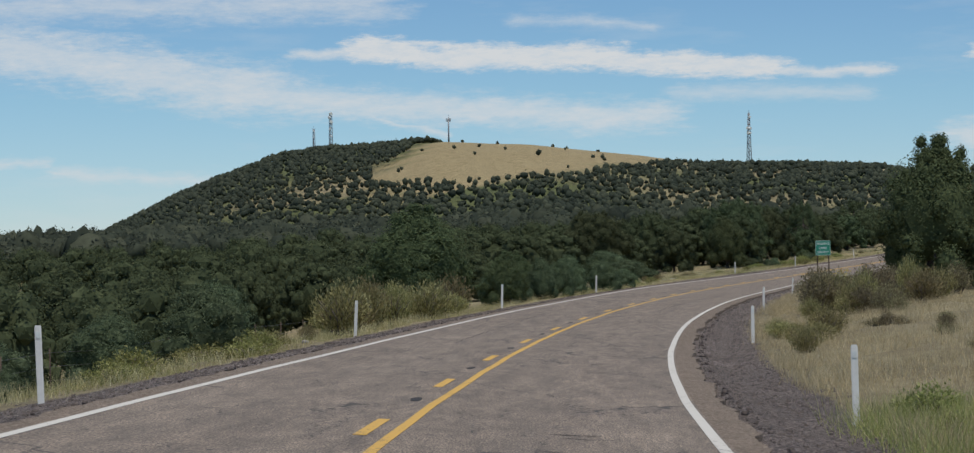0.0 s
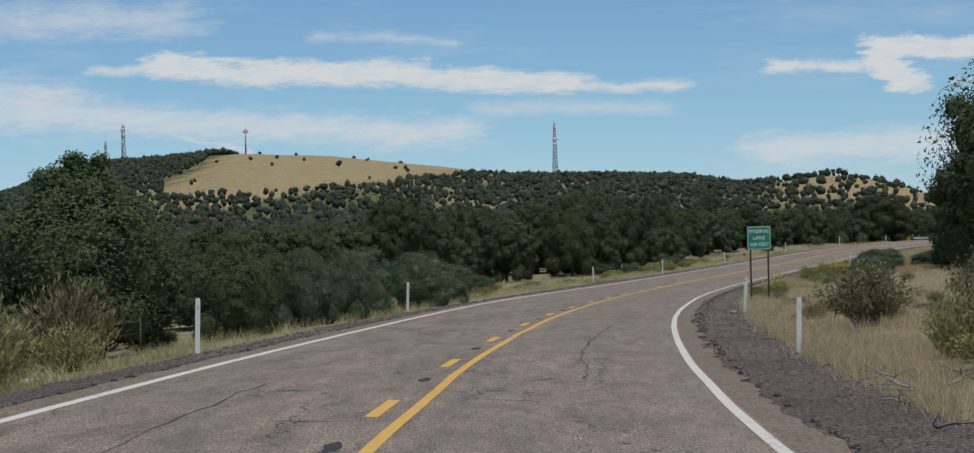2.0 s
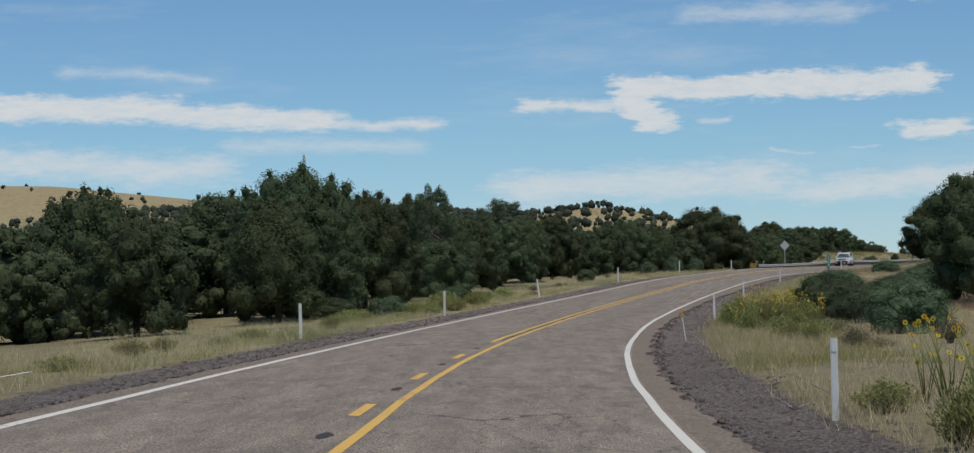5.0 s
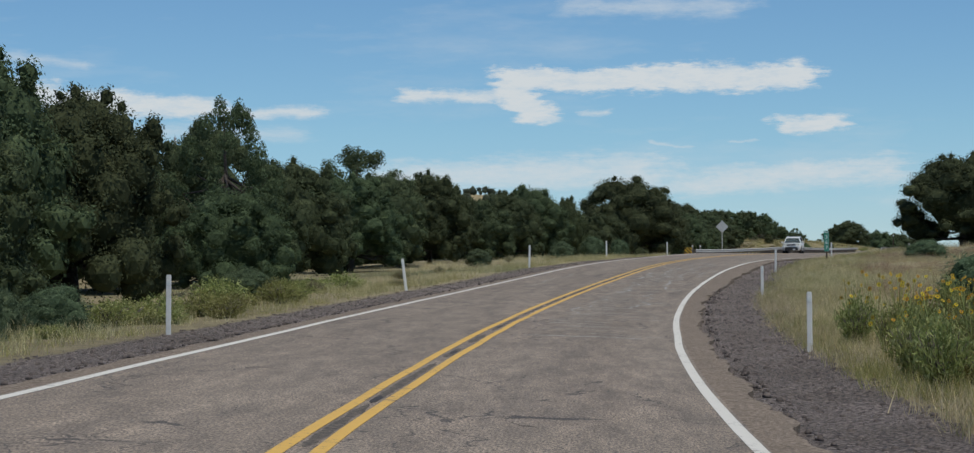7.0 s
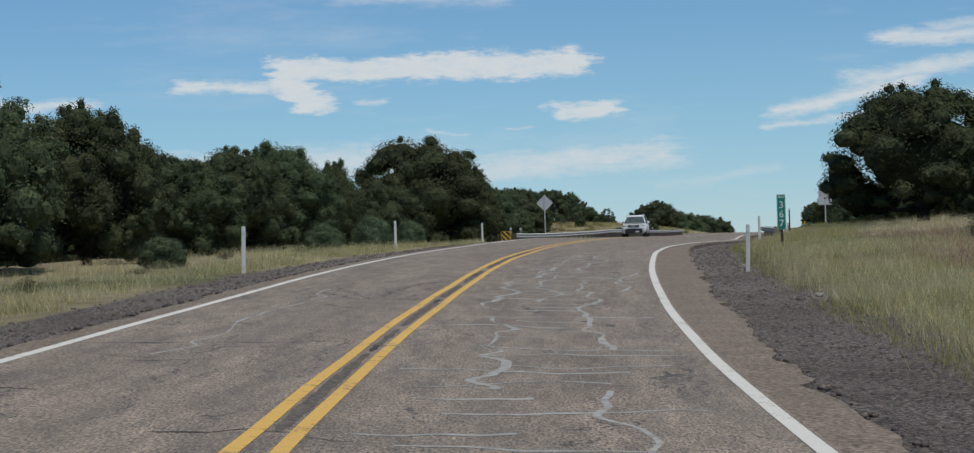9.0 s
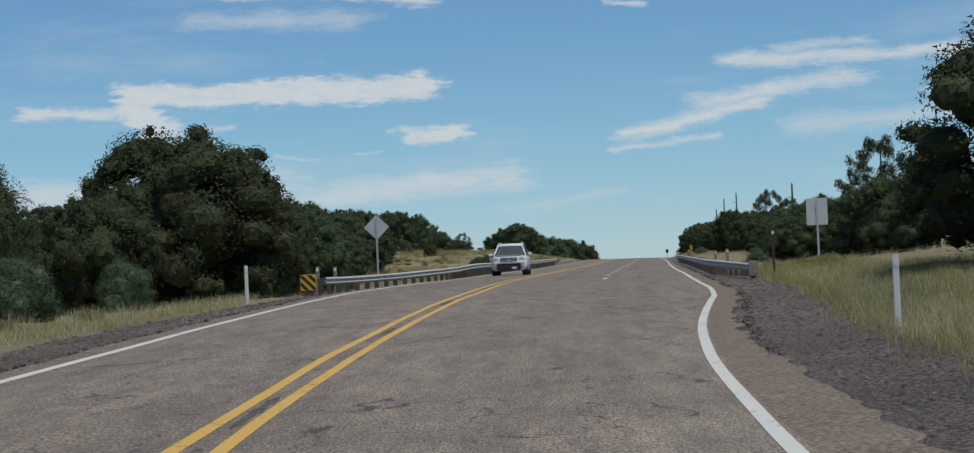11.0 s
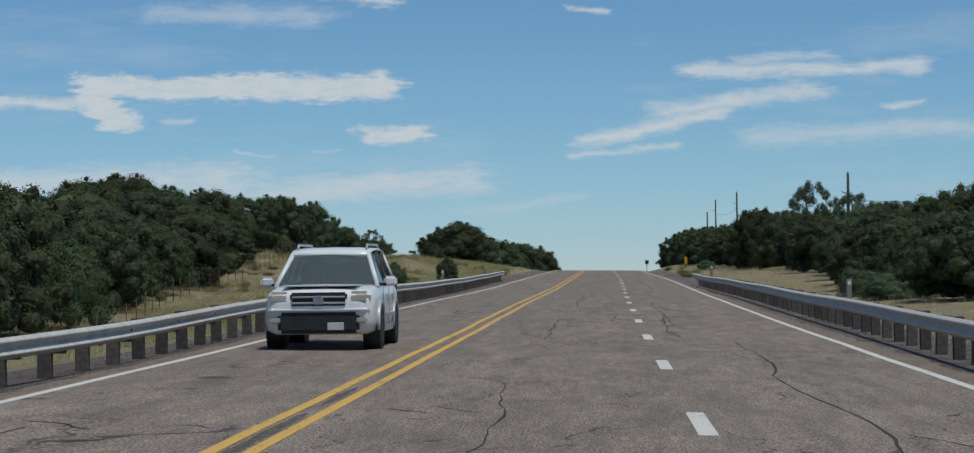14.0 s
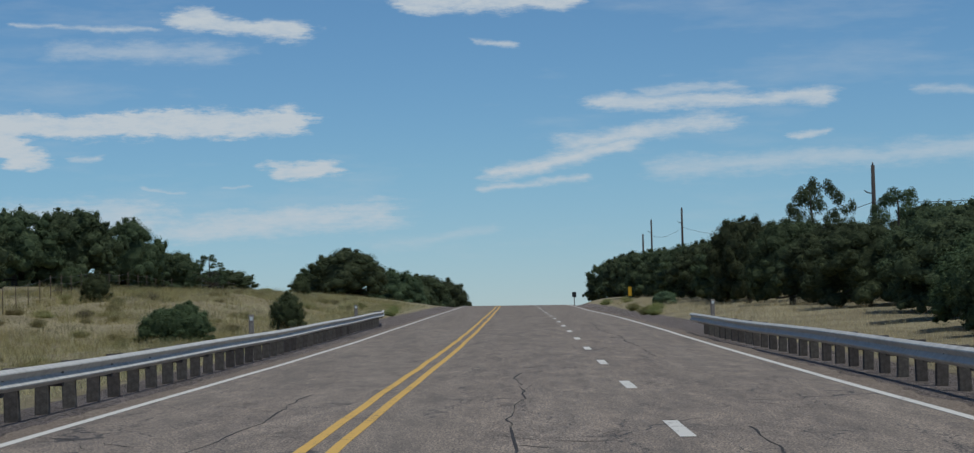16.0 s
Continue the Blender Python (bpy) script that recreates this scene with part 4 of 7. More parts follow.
def crown_mesh(name, seed, mat, lobes, leaves, size, core=0.82, sub=2, loose=0.10):
    """A crown out of lobes (x, y, z, rx, ry, rz): dark lumpy cores clothed in leaf sprays."""
    rng = np.random.default_rng(seed)
    tris = []
    for x, y, z, a, b, c in lobes:
        V, F = ball(rng, np.array([x, y, z]), np.array([a, b, c]) * core, sub if a > (0.5 if leaves > 4000 else 1.6) else 1, 0.10)
        tris.append(V[F])
    T = np.concatenate(tris) if tris else np.zeros((0, 3, 3))
    area = np.array([(l[3] * l[4] + l[3] * l[5] + l[4] * l[5]) for l in lobes])
    pick = rng.choice(len(lobes), leaves, p=area / area.sum())
    Lb = np.array(lobes)[pick]
    d = unit(rng, leaves)
    d[:, 2] = np.where((d[:, 2] < -0.4) & (rng.random(leaves) < 0.6), -d[:, 2], d[:, 2])
    rad = np.clip(rng.normal(0.94, loose, leaves), 0.4, 1.16)[:, None]
    C = Lb[:, :3] + d * Lb[:, 3:] * rad
    # drop what lies deep inside other lobes
    keep = np.ones(leaves, bool)
    for l in lobes:
        q = ((C - np.array(l[:3])) / np.array(l[3:])) 
        keep &= (q ** 2).sum(1) > 0.42
    C, d = C[keep], d[keep]
    Q = leaf_quads(rng, C, d, size, size * 0.55)
    V = np.concatenate([T.reshape(-1, 3), Q.reshape(-1, 3)]).astype(np.float32)
    nt, nq = len(T), len(Q)
    me = bpy.data.meshes.new(name)
    me.vertices.add(len(V))
    me.vertices.foreach_set("co", V.ravel())
    me.loops.add((nt + nq) * 3)
    me.loops.foreach_set("vertex_index", np.arange((nt + nq) * 3, dtype=np.int32))
    me.polygons.add(nt + nq)
    me.polygons.foreach_set("loop_start", (np.arange(nt + nq) * 3).astype(np.int32))
    me.materials.append(mat)
    me.update(calc_edges=True)
    return me


def trunk_mesh(name, seed, height, radius, tips, mat=M_BARK, stems=1):
    """A tapered trunk, or several stems, with limbs that reach the lobes."""
    rng = np.random.default_rng(seed)
    runs = []
    for k in range(stems):
        a = rng.uniform(0, 6.3)
        off = 0.0 if stems == 1 else radius * 1.6
        base = Vector((off * math.cos(a), off * math.sin(a), -0.4))
        top = Vector((rng.normal(0, 0.25) + off * 3 * math.cos(a), rng.normal(0, 0.25) + off * 3 * math.sin(a), height))
        mid = base.lerp(top, 0.5) + Vector((rng.normal(0, 0.15), rng.normal(0, 0.15), 0))
        runs.append(([base, base.lerp(mid, 0.3), mid, base.lerp(top, 0.8), top], [radius * 1.35, radius, radius * 0.75, radius * 0.45, radius * 0.2]))
        for t in tips[k::stems]:
            f = rng.uniform(0.25, 0.7)
            s0 = base.lerp(top, f)
            e = Vector(t)
            m = s0.lerp(e, 0.5) + Vector((rng.normal(0, 0.15), rng.normal(0, 0.15), -0.15))
            runs.append(([s0, m, e], [radius * 0.45, radius * 0.28, radius * 0.1]))
    return tubes(name, mat, runs, 6)


def lobed(seed, width, height, low, count, squash=1.0, taper=0.0, size=(0.30, 0.46), depth=1.0, tufts=0):
    """Lobes filling a crown of that width, from low to height; taper narrows it upwards."""
    rng = np.random.default_rng(seed)
    out = [(0, 0, (low + height) / 2, width * 0.37, width * 0.37 * depth, (height - low) * 0.41)]
    for i in range(count):
        f = (i + 0.5) / count
        z = low + (height - low) * (0.12 + 0.80 * f)
        # an egg-shaped outline
        g = math.sqrt(max(0.05, 1 - abs((f - 0.40) / 0.63) ** 2.4)) * (1 - taper * f)
        r = width / 2 * rng.uniform(*size) * (1 - 0.45 * taper * f)
        a = i * 2.39996 + rng.normal(0, 0.4)
        d = max(0.0, width / 2 * g - r * 0.9) * rng.uniform(0.72, 1.06)
        zz = min(z, height - r * squash * 0.92)
        out.append((d * math.cos(a), d * math.sin(a) * depth, zz, r, r, r * squash * rng.uniform(0.8, 1.15)))
    for i in range(tufts):
        # small sprigs that stick out of the outline
        l = out[1 + rng.integers(count)]
        v = np.array([l[0], l[1], max(0.0, l[2] - low - (height - low) * 0.3)]) / (width, width, height) + rng.normal(0, 0.12, 3)
        v /= np.linalg.norm(v) + 1e-6
        r = width * rng.uniform(0.022, 0.050)
        k = rng.uniform(0.92, 1.12)
        out.append((l[0] + v[0] * l[3] * k, l[1] + v[1] * l[4] * k, l[2] + v[2] * l[5] * k, r, r, r * rng.uniform(1.0, 1.7)))
    return out


PROTO = {}


def proto(kind, k, detail):
    """One of the kinds of tree, 6 m high and about as wide as it is named for: its crown and trunk meshes."""
    key = (kind, k, detail)
    if key in PROTO:
        return PROTO[key]
    seed = 100 * k + len(kind) * 7
    n = {"near": 1.5, "mid": 0.75, "wood": 0.24, "far": 0.085}[detail]
    sz = {"near": 0.76, "mid": 0.98, "wood": 1.3, "far": 1.75}[detail]
    thick = 0.30 if detail == "far" else 1.0
    tuft = {"near": 70, "mid": 45, "wood": 20, "far": 6}[detail]
    sub = 2
    if kind == "juniper":
        lobes = lobed(seed, 5.4, 6.0, 0.05, int(36 * thick), 1.4, 0.42, (0.13, 0.32) if detail != "far" else (0.24, 0.40), tufts=tuft)
        crown = crown_mesh("crown", seed, M_JUNIPER, lobes, int(25000 * n), 0.145 * sz, 0.76, sub, 0.17)
        trunk = trunk_mesh("trunk", seed, 4.2, 0.16, [l[:3] for l in lobes[1:8]], stems=2)
    elif kind == "oak":
        lobes = lobed(seed, 6.6, 6.0, 0.0, int(74 * thick), 1.0, 0.06, (0.09, 0.27) if detail != "far" else (0.26, 0.44), tufts=tuft)
        crown = crown_mesh("crown", seed, M_OAK, lobes, int(27000 * n), 0.135 * sz, 0.74, sub, 0.19)
        trunk = trunk_mesh("trunk", seed, 3.6, 0.20, [l[:3] for l in lobes[1:9]])
    elif kind == "pine":
        lobes = lobed(seed, 5.4, 6.0, 1.3, 44, 0.75, 0.34, (0.09, 0.20), tufts=tuft)
        crown = crown_mesh("crown", seed, M_OAK, lobes[1:], int(15000 * n), 0.13 * sz, 0.34, sub, 0.30)
        trunk = trunk_mesh("trunk", seed, 5.6, 0.13, [l[:3] for l in lobes[1:26]])
    elif kind == "bush":
        lobes = lobed(seed, 6.6, 6.0, -0.3, 16, 1.1, 0.30)
        crown = crown_mesh("crown", seed, M_BLUE, lobes, int(24000 * n), 0.15 * sz, 0.80, sub, 0.14)
        trunk = trunk_mesh("trunk", seed, 3.0, 0.14, [l[:3] for l in lobes[1:7]], stems=3)
    PROTO[key] = crown, trunk
    return PROTO[key]


LABELS = {"juniper": ("dark green juniper tree, dense and pointed, in dry grass", "juniper tree"),
          "oak": ("dark green round-crowned evergreen oak among dry grass", "oak tree"),
          "pine": ("open-crowned pinyon pine with sky showing through its boughs", "pine tree"),
          "bush": ("grey-green juniper bush growing beside the road shoulder", "juniper bush")}


def tree(kind, s, u, height, width, k=0, detail="near", sink=0.15):
    """height: of the top over the road's middle at s."""
    x, y, z = on_ground(s, u)
    zr = float(line(s)[2])
    h = max(1.0, zr + height - z)
    base = {"juniper": 5.4, "oak": 6.6, "pine": 5.0, "bush": 6.6}[kind]
    crown, trunk = proto(kind, k % 4, detail)
    th = new(kind + "_tree" if kind != "bush" else "juniper_bush")
    th.matrix_basis = pose(x, y, z - sink, 0, 0, (k * 77) % 360) @ Matrix.Diagonal((width / base, width / base, (h + sink) / 6.0, 1))
    tagged(th, *LABELS[kind], "roadside trees")
    part("crown", crown, th)
    part("trunk", trunk, th, "grey-brown trunk and limbs")
    return th


# kind, s, u, height of the top over the road, width, detail
TREES_LEFT = [
    ("juniper", 136, -15.8, 5.2, 8.4, "near"), ("oak", 230, -22.0, 6.4, 8.5, "near"), ("oak", 262, -24.0, 6.5, 7.5, "mid"), ("oak", 246, -17.0, 4.6, 5.5, "mid"),
    ("oak", 270, -15.0, 6.0, 7.0, "near"), ("juniper", 265, -15.5, 5.6, 6.0, "near"), ("oak", 278, -17.3, 8.0, 8.6, "near"), ("oak", 287, -24.0, 7.0, 8.0, "mid"), ("oak", 313, -18.0, 6.9, 6.6, "near"), ("oak", 283, -14.5, 6.5, 7.0, "near"), ("oak", 292, -20.5, 7.2, 6.5, "near"), ("oak", 310, -22.0, 7.0, 7.0, "mid"),
    ("pine", 302, -14.3, 7.3, 4.8, "near"), ("oak", 299, -13.4, 3.8, 5.0, "near"), ("oak", 317, -15.5, 5.4, 6.5, "near"), ("oak", 331, -15.8, 5.0, 6.5, "near"), ("pine", 350, -19.9, 7.0, 8.0, "near"),
]
TREES_LEFT_FAR = [
    ("oak", 342, -16.5, 5.2, 6.0, "mid"),
    ("oak", 354, -16.3, 5.6, 6.5, "near"), ("oak", 368, -16.0, 4.1, 6.0, "near"), ("oak", 382, -16.8, 4.9, 6.6, "near"), ("oak", 396, -17.5, 5.6, 7.4, "near"), ("juniper", 404, -15.6, 4.8, 4.4, "near"),
    ("oak", 413, -14.2, 3.7, 5.6, "near"), ("oak", 440, -16.5, 7.6, 12.6, "near"), ("oak", 459, -15.6, 5.0, 6.4, "near"), ("juniper", 444, -13.6, 4.2, 4.6, "near"),
    ("oak", 473, -16.0, 4.6, 7.0, "mid"), ("oak", 489, -19.0, 5.0, 7.6, "mid"), 
]
TREES_LEFT_CREST = [
    ("juniper", 572, -8.0, 1.75, 2.0, "mid"), ("juniper", 560, -10.6, 1.45, 2.6, "mid"), ("juniper", 562, -11.8, 1.25, 2.6, "mid"), ("juniper", 588, -19.2, 3.0, 2.0, "mid"), ("juniper", 606, -24.0, 3.6, 2.2, "mid"), ("juniper", 640, -14.0, 3.1, 2.0, "mid"),
    ("oak", 506, -21.5, 5.0, 8.0, "mid"), ("oak", 530, -22.8, 4.7, 7.6, "mid"), ("oak", 519, -26.0, 5.1, 8.4, "mid"), ("oak", 547, -27.0, 5.4, 7.4, "mid"),
    ("oak", 566, -31.0, 7.2, 8.0, "mid"), ("oak", 590, -34.0, 8.3, 8.4, "mid"), ("oak", 598, -29.1, 7.4, 6.6, "mid"), ("oak", 620, -30.4, 7.6, 7.0, "mid"), ("oak", 622, -27.0, 7.6, 6.8, "mid"), ("oak", 631, -24.9, 7.1, 5.4, "mid"),
    ("oak", 640, -23.3, 5.0, 5.0, "mid"), ("pine", 624, -18.5, 4.4, 3.0, "mid"), ("oak", 655, -26.0, 4.6, 6.0, "mid"), ("oak", 748, -18.6, 7.3, 11.0, "mid"), ("oak", 757, -22.0, 6.0, 9.0, "mid"), ("oak", 858, -18.5, 9.0, 12.0, "mid"), ("oak", 900, -16.0, 9.8, 13.0, "mid"), ("oak", 945, -13.0, 10.4, 13.0, "mid"),
    ("oak", 676, -24.0, 4.0, 6.0, "mid"), ("oak", 575, -28.5, 7.0, 8.0, "mid"), ("oak", 560, -25.5, 6.2, 7.5, "mid"),
    ("oak", 522, -20.6, 3.8, 5.6, "mid"), ("juniper", 531, -21.2, 3.4, 4.4, "mid"), ("oak", 539, -22.4, 4.0, 5.8, "mid"), ("juniper", 548, -22.6, 3.8, 4.4, "mid"), ("oak", 557, -23.6, 4.3, 5.6, "mid"), ("juniper", 566, -23.8, 4.0, 4.2, "mid"), ("oak", 578, -24.6, 4.6, 5.6, "mid"), ("juniper", 512, -19.4, 2.6, 4.2, "mid"),
    ("oak", 552, -22.5, 4.6, 7.0, "mid"), ("oak", 570, -24.5, 4.8, 7.0, "mid"), ("oak", 585, -27.0, 5.4, 7.0, "mid"),
]
TREES_RIGHT = [
    ("oak", 268, 19.8, 6.4, 7.8, "near"),
    ("juniper", 134, 15.3, 8.6, 8.6, "near"), ("oak", 140, 20.0, 7.0, 8.0, "mid"), ("oak", 395, 17.2, 7.5, 11.4, "near"), ("oak", 401, 23.0, 7.0, 8.5, "mid"), ("oak", 390, 21.5, 5.0, 7.0, "mid"), ("oak", 412, 20.0, 5.2, 7.0, "mid"),
    ("pine", 508, 23.6, 9.0, 7.0, "near"), ("oak", 470, 23.0, 5.0, 7.0, "mid"), ("oak", 486, 21.5, 5.4, 7.4, "mid"), ("oak", 500, 22.5, 5.0, 7.4, "mid"), ("oak", 520, 20.4, 5.0, 7.6, "near"), ("oak", 532, 19.4, 4.4, 7.4, "near"), ("oak", 545, 19.0, 4.4, 7.2, "near"), ("juniper", 526, 18.0, 3.4, 4.6, "mid"), ("juniper", 552, 17.6, 3.2, 4.6, "mid"), ("oak", 532, 27.0, 5.8, 8.0, "mid"), ("oak", 552, 27.5, 5.6, 8.0, "mid"), ("oak", 570, 27.0, 5.4, 8.0, "mid"), ("oak", 586, 28.0, 5.8, 8.0, "mid"), ("oak", 602, 25.0, 5.8, 7.5, "mid"),
]
TREES_RIGHT_FAR = [
    ("oak", 560, 19.0, 4.2, 7.0, "near"), ("oak", 572, 20.4, 4.8, 7.0, "mid"), ("pine", 592, 21.6, 6.3, 5.0, "near"), ("oak", 584, 18.6, 4.4, 6.4, "near"), ("oak", 596, 18.8, 4.6, 6.4, "mid"), ("pine", 616, 20.6, 8.0, 5.6, "near"), ("oak", 606, 17.7, 5.2, 6.4, "near"),
    ("oak", 614, 15.9, 5.6, 5.6, "near"), ("oak", 628, 16.8, 5.0, 6.4, "mid"), ("oak", 642, 16.0, 4.8, 6.4, "mid"), ("oak", 656, 15.8, 4.9, 6.4, "mid"), ("oak", 672, 15.6, 4.9, 6.6, "mid"), ("oak", 690, 15.0, 5.0, 6.6, "mid"), ("oak", 708, 14.8, 5.2, 7.0, "mid"), ("oak", 724, 14.4, 5.3, 7.0, "mid"), ("oak", 745, 15.2, 5.5, 7.0, "mid"), ("oak", 786, 15.0, 6.4, 8.0, "mid"),
    ("oak", 527, 17.0, 3.4, 5.4, "mid"), ("oak", 536, 17.2, 3.4, 5.6, "mid"), ("juniper", 519, 16.4, 2.8, 4.4, "mid"), ("oak", 511, 17.4, 3.4, 5.6, "mid"), ("juniper", 545, 16.8, 3.0, 4.4, "mid"),
    ("oak", 640, 23.0, 5.9, 8.0, "mid"), ("oak", 665, 22.0, 6.0, 8.0, "mid"),
]
BUSHES = [
    ("juniper", 124, -8.3, 2.35, 3.2), ("bush", 131.5, -7.5, 2.25, 2.3), ("bush", 138, -7.3, 2.15, 2.3), ("bush", 149, -8.5, 2.3, 3.4), ("bush", 158, -7.3, 1.9, 2.9), ("bush", 169, -7.5, 1.2, 2.4), ("juniper", 133, -9.6, 2.6, 4.2), ("bush", 185, -10.0, 1.2, 3.4), ("bush", 200, -10.2, 0.9, 2.4), ("bush", 212, -14.6, 1.8, 5.2), ("bush", 220, -18.5, 2.6, 6.0), ("bush", 150, -13.0, 1.6, 4.4),
    ("bush", 66, -10.0, 1.6, 3.2), ("bush", 60, -11.2, 0.9, 3.0), ("bush", 74, -11.4, 1.7, 3.4), ("bush", 53, -12.6, 0.5, 3.4), ("bush", 48, -11.0, -0.1, 2.4), ("bush", 262, -9.0, 1.05, 2.0), ("bush", 257.5, -8.9, 0.6, 1.4), ("bush", 268, -13.0, 0.9, 3.0), ("bush", 284, -9.4, 0.4, 2.2), ("bush", 288, -10.4, 0.5, 2.4),
    ]
BUSHES_RIGHT = [
    ("bush", 233, 13.2, 1.6, 4.0), ("bush", 246, 12.6, 1.2, 3.2), ("bush", 257, 12.0, 1.5, 4.0), ("bush", 264, 12.0, 1.8, 4.6), ("bush", 274, 12.4, 1.7, 4.4), ("bush", 300, 17.0, 1.4, 4.0), ("bush", 285, 15.6, 1.2, 5.0), ("bush", 293, 18.5, 1.6, 5.0), ("bush", 322, 18.0, 1.3, 4.0), ("bush", 340, 14.0, 1.0, 3.0), ("bush", 541, 16.6, 1.7, 3.0), ("bush", 524, 15.0, 0.9, 3.4), ("bush", 531, 15.6, 1.3, 3.6), ("bush", 516, 14.8, 0.8, 3.0), ("bush", 640, 12.6, 0.9, 2.4), ("bush", 345, -11.5, 0.7, 2.0), ("bush", 392, -11.5, 1.6, 2.6), ("bush", 374, -11.0, 1.2, 2.4), ("bush", 405, -11.4, 1.4, 2.2),
]
for k, (kind, s, u, h, w, detail) in enumerate(TREES_LEFT + TREES_LEFT_FAR + TREES_LEFT_CREST + TREES_RIGHT + TREES_RIGHT_FAR):
    tree(kind, s, u, h, w, k, detail)
for k, (kind, s, u, h, w) in enumerate(BUSHES + BUSHES_RIGHT):
    tree(kind, s, u, h, w, k, "near" if 120 < s < 172 else "mid")



# ---- woods, stuff ----
def clumps(name, mat, places, size, sub, label, seed, leafs=0, spray=0.55):
    """Many small uneven crowns in one mesh."""
    rng = np.random.default_rng(seed)
    bm = bmesh.new()
    bmesh.ops.create_icosphere(bm, subdivisions=sub, radius=1.0)
    V0 = np.array([v.co[:] for v in bm.verts])
    F0 = np.array([[v.index for v in f.verts] for f in bm.faces])
    bm.free()
    n = len(places)
    w = 1 + 0.35 * rng.uniform(-1, 1, (n, len(V0)))
    sc = size * rng.uniform(0.55, 1.25, (n, 1, 1)) * np.stack([rng.uniform(0.8, 1.2, n), rng.uniform(0.8, 1.2, n), rng.uniform(0.75, 1.2, n)], 1)[:, None, :]
    V = V0[None] * w[..., None] * sc + np.asarray(places)[:, None, :] + np.array([0, 0, 0.55]) * sc
    me = bpy.data.meshes.new(name)
    # keep each crown one island
    nv = len(V0)
    faces = (F0[None] + (np.arange(n) * nv)[:, None, None]).reshape(-1, 3)
    V = V.reshape(-1, 3)
    if leafs:
        # ragged sprays over each crown
        d = unit(rng, n * leafs)
        d[:, 2] = np.abs(d[:, 2] + 0.2)
        c = np.repeat(np.asarray(places) + np.array([0, 0, 0.55]) * sc[:, 0], leafs, 0) + d * np.repeat(sc[:, 0], leafs, 0) * rng.uniform(0.85, 1.15, (n * leafs, 1))
        L = leaf_quads(rng, c, d, size * spray, size * spray * 0.76).reshape(-1, 3)
        faces = np.concatenate([faces, (np.arange(len(L)) + len(V)).reshape(-1, 3)])
        V = np.concatenate([V, L])
    me.vertices.add(len(V))
    me.vertices.foreach_set("co", V.astype(np.float32).ravel())
    me.loops.add(faces.size)
    me.loops.foreach_set("vertex_index", faces.astype(np.int32).ravel())
    me.polygons.add(len(faces))
    me.polygons.foreach_set("loop_start", np.arange(0, faces.size, 3, dtype=np.int32))
    me.materials.append(mat)
    me.update(calc_edges=True)
    return tagged(new(name, me), label, "woods", kind="stuff")


def world_ground(x, y):
    """Height of the ground under world places away from the road (arrays)."""
    c, s_ = math.cos(CHORD), math.sin(CHORD)
    out = np.empty(len(x))
    # solve for s with the lateral axis fixed, by stepping along the line
    ss = np.arange(-600, 4200, 10.0)
    lx, ly, lz, lh, le = line(ss)
    along = lx * s_ + ly * c
    for i in range(0, len(x), 2000):
        a = x[i:i + 2000] * s_ + y[i:i + 2000] * c
        k = np.interp(a, along, ss)
        bx, by, _, bh, _ = line(k)
        u = (x[i:i + 2000] - bx) * c - (y[i:i + 2000] - by) * s_
        cu = np.clip(u, -NEAR, NEAR)
        # the near strip leans with the road's heading
        k2 = k - cu * np.sin(bh - CHORD) * (np.abs(u) > 0)
        out[i:i + 2000] = ground(k2, u)
    return out


rng = np.random.default_rng(7)
N = 58000
A, D = np.radians(rng.uniform(-22, 24, N)), np.sqrt(rng.uniform(420 ** 2, 2450 ** 2, N))
hx, hy = D * np.sin(A), D * np.cos(A)
m1, m2 = meadow(hx, hy)
thin = rng.random(N)
keep = np.where(m1, thin < 0.008, np.where(m2, thin < 0.22, thin < 0.86 + 0.25 * rough(hx, hy, 90, 31)))
hx, hy = hx[keep], hy[keep]
far_off = np.array([np.min((RX - a) ** 2 + (RY - b) ** 2) for a, b in zip(hx, hy)]) > 130 ** 2
hx, hy = hx[far_off], hy[far_off]
hz = world_ground(hx, hy)
beyond = np.hypot(hx, hy) > 850
clumps("hill_woods", M_WOODS, np.stack([hx, hy, hz], 1)[beyond], 2.0, 1, "dark scrubby juniper and oak woods on a far hillside", 5, 5)
clumps("valley_woods", M_WOODS, np.stack([hx, hy, hz], 1)[~beyond], 2.7, 2, "dark juniper and oak woods in the valley below the hill", 6, 90, 0.26)


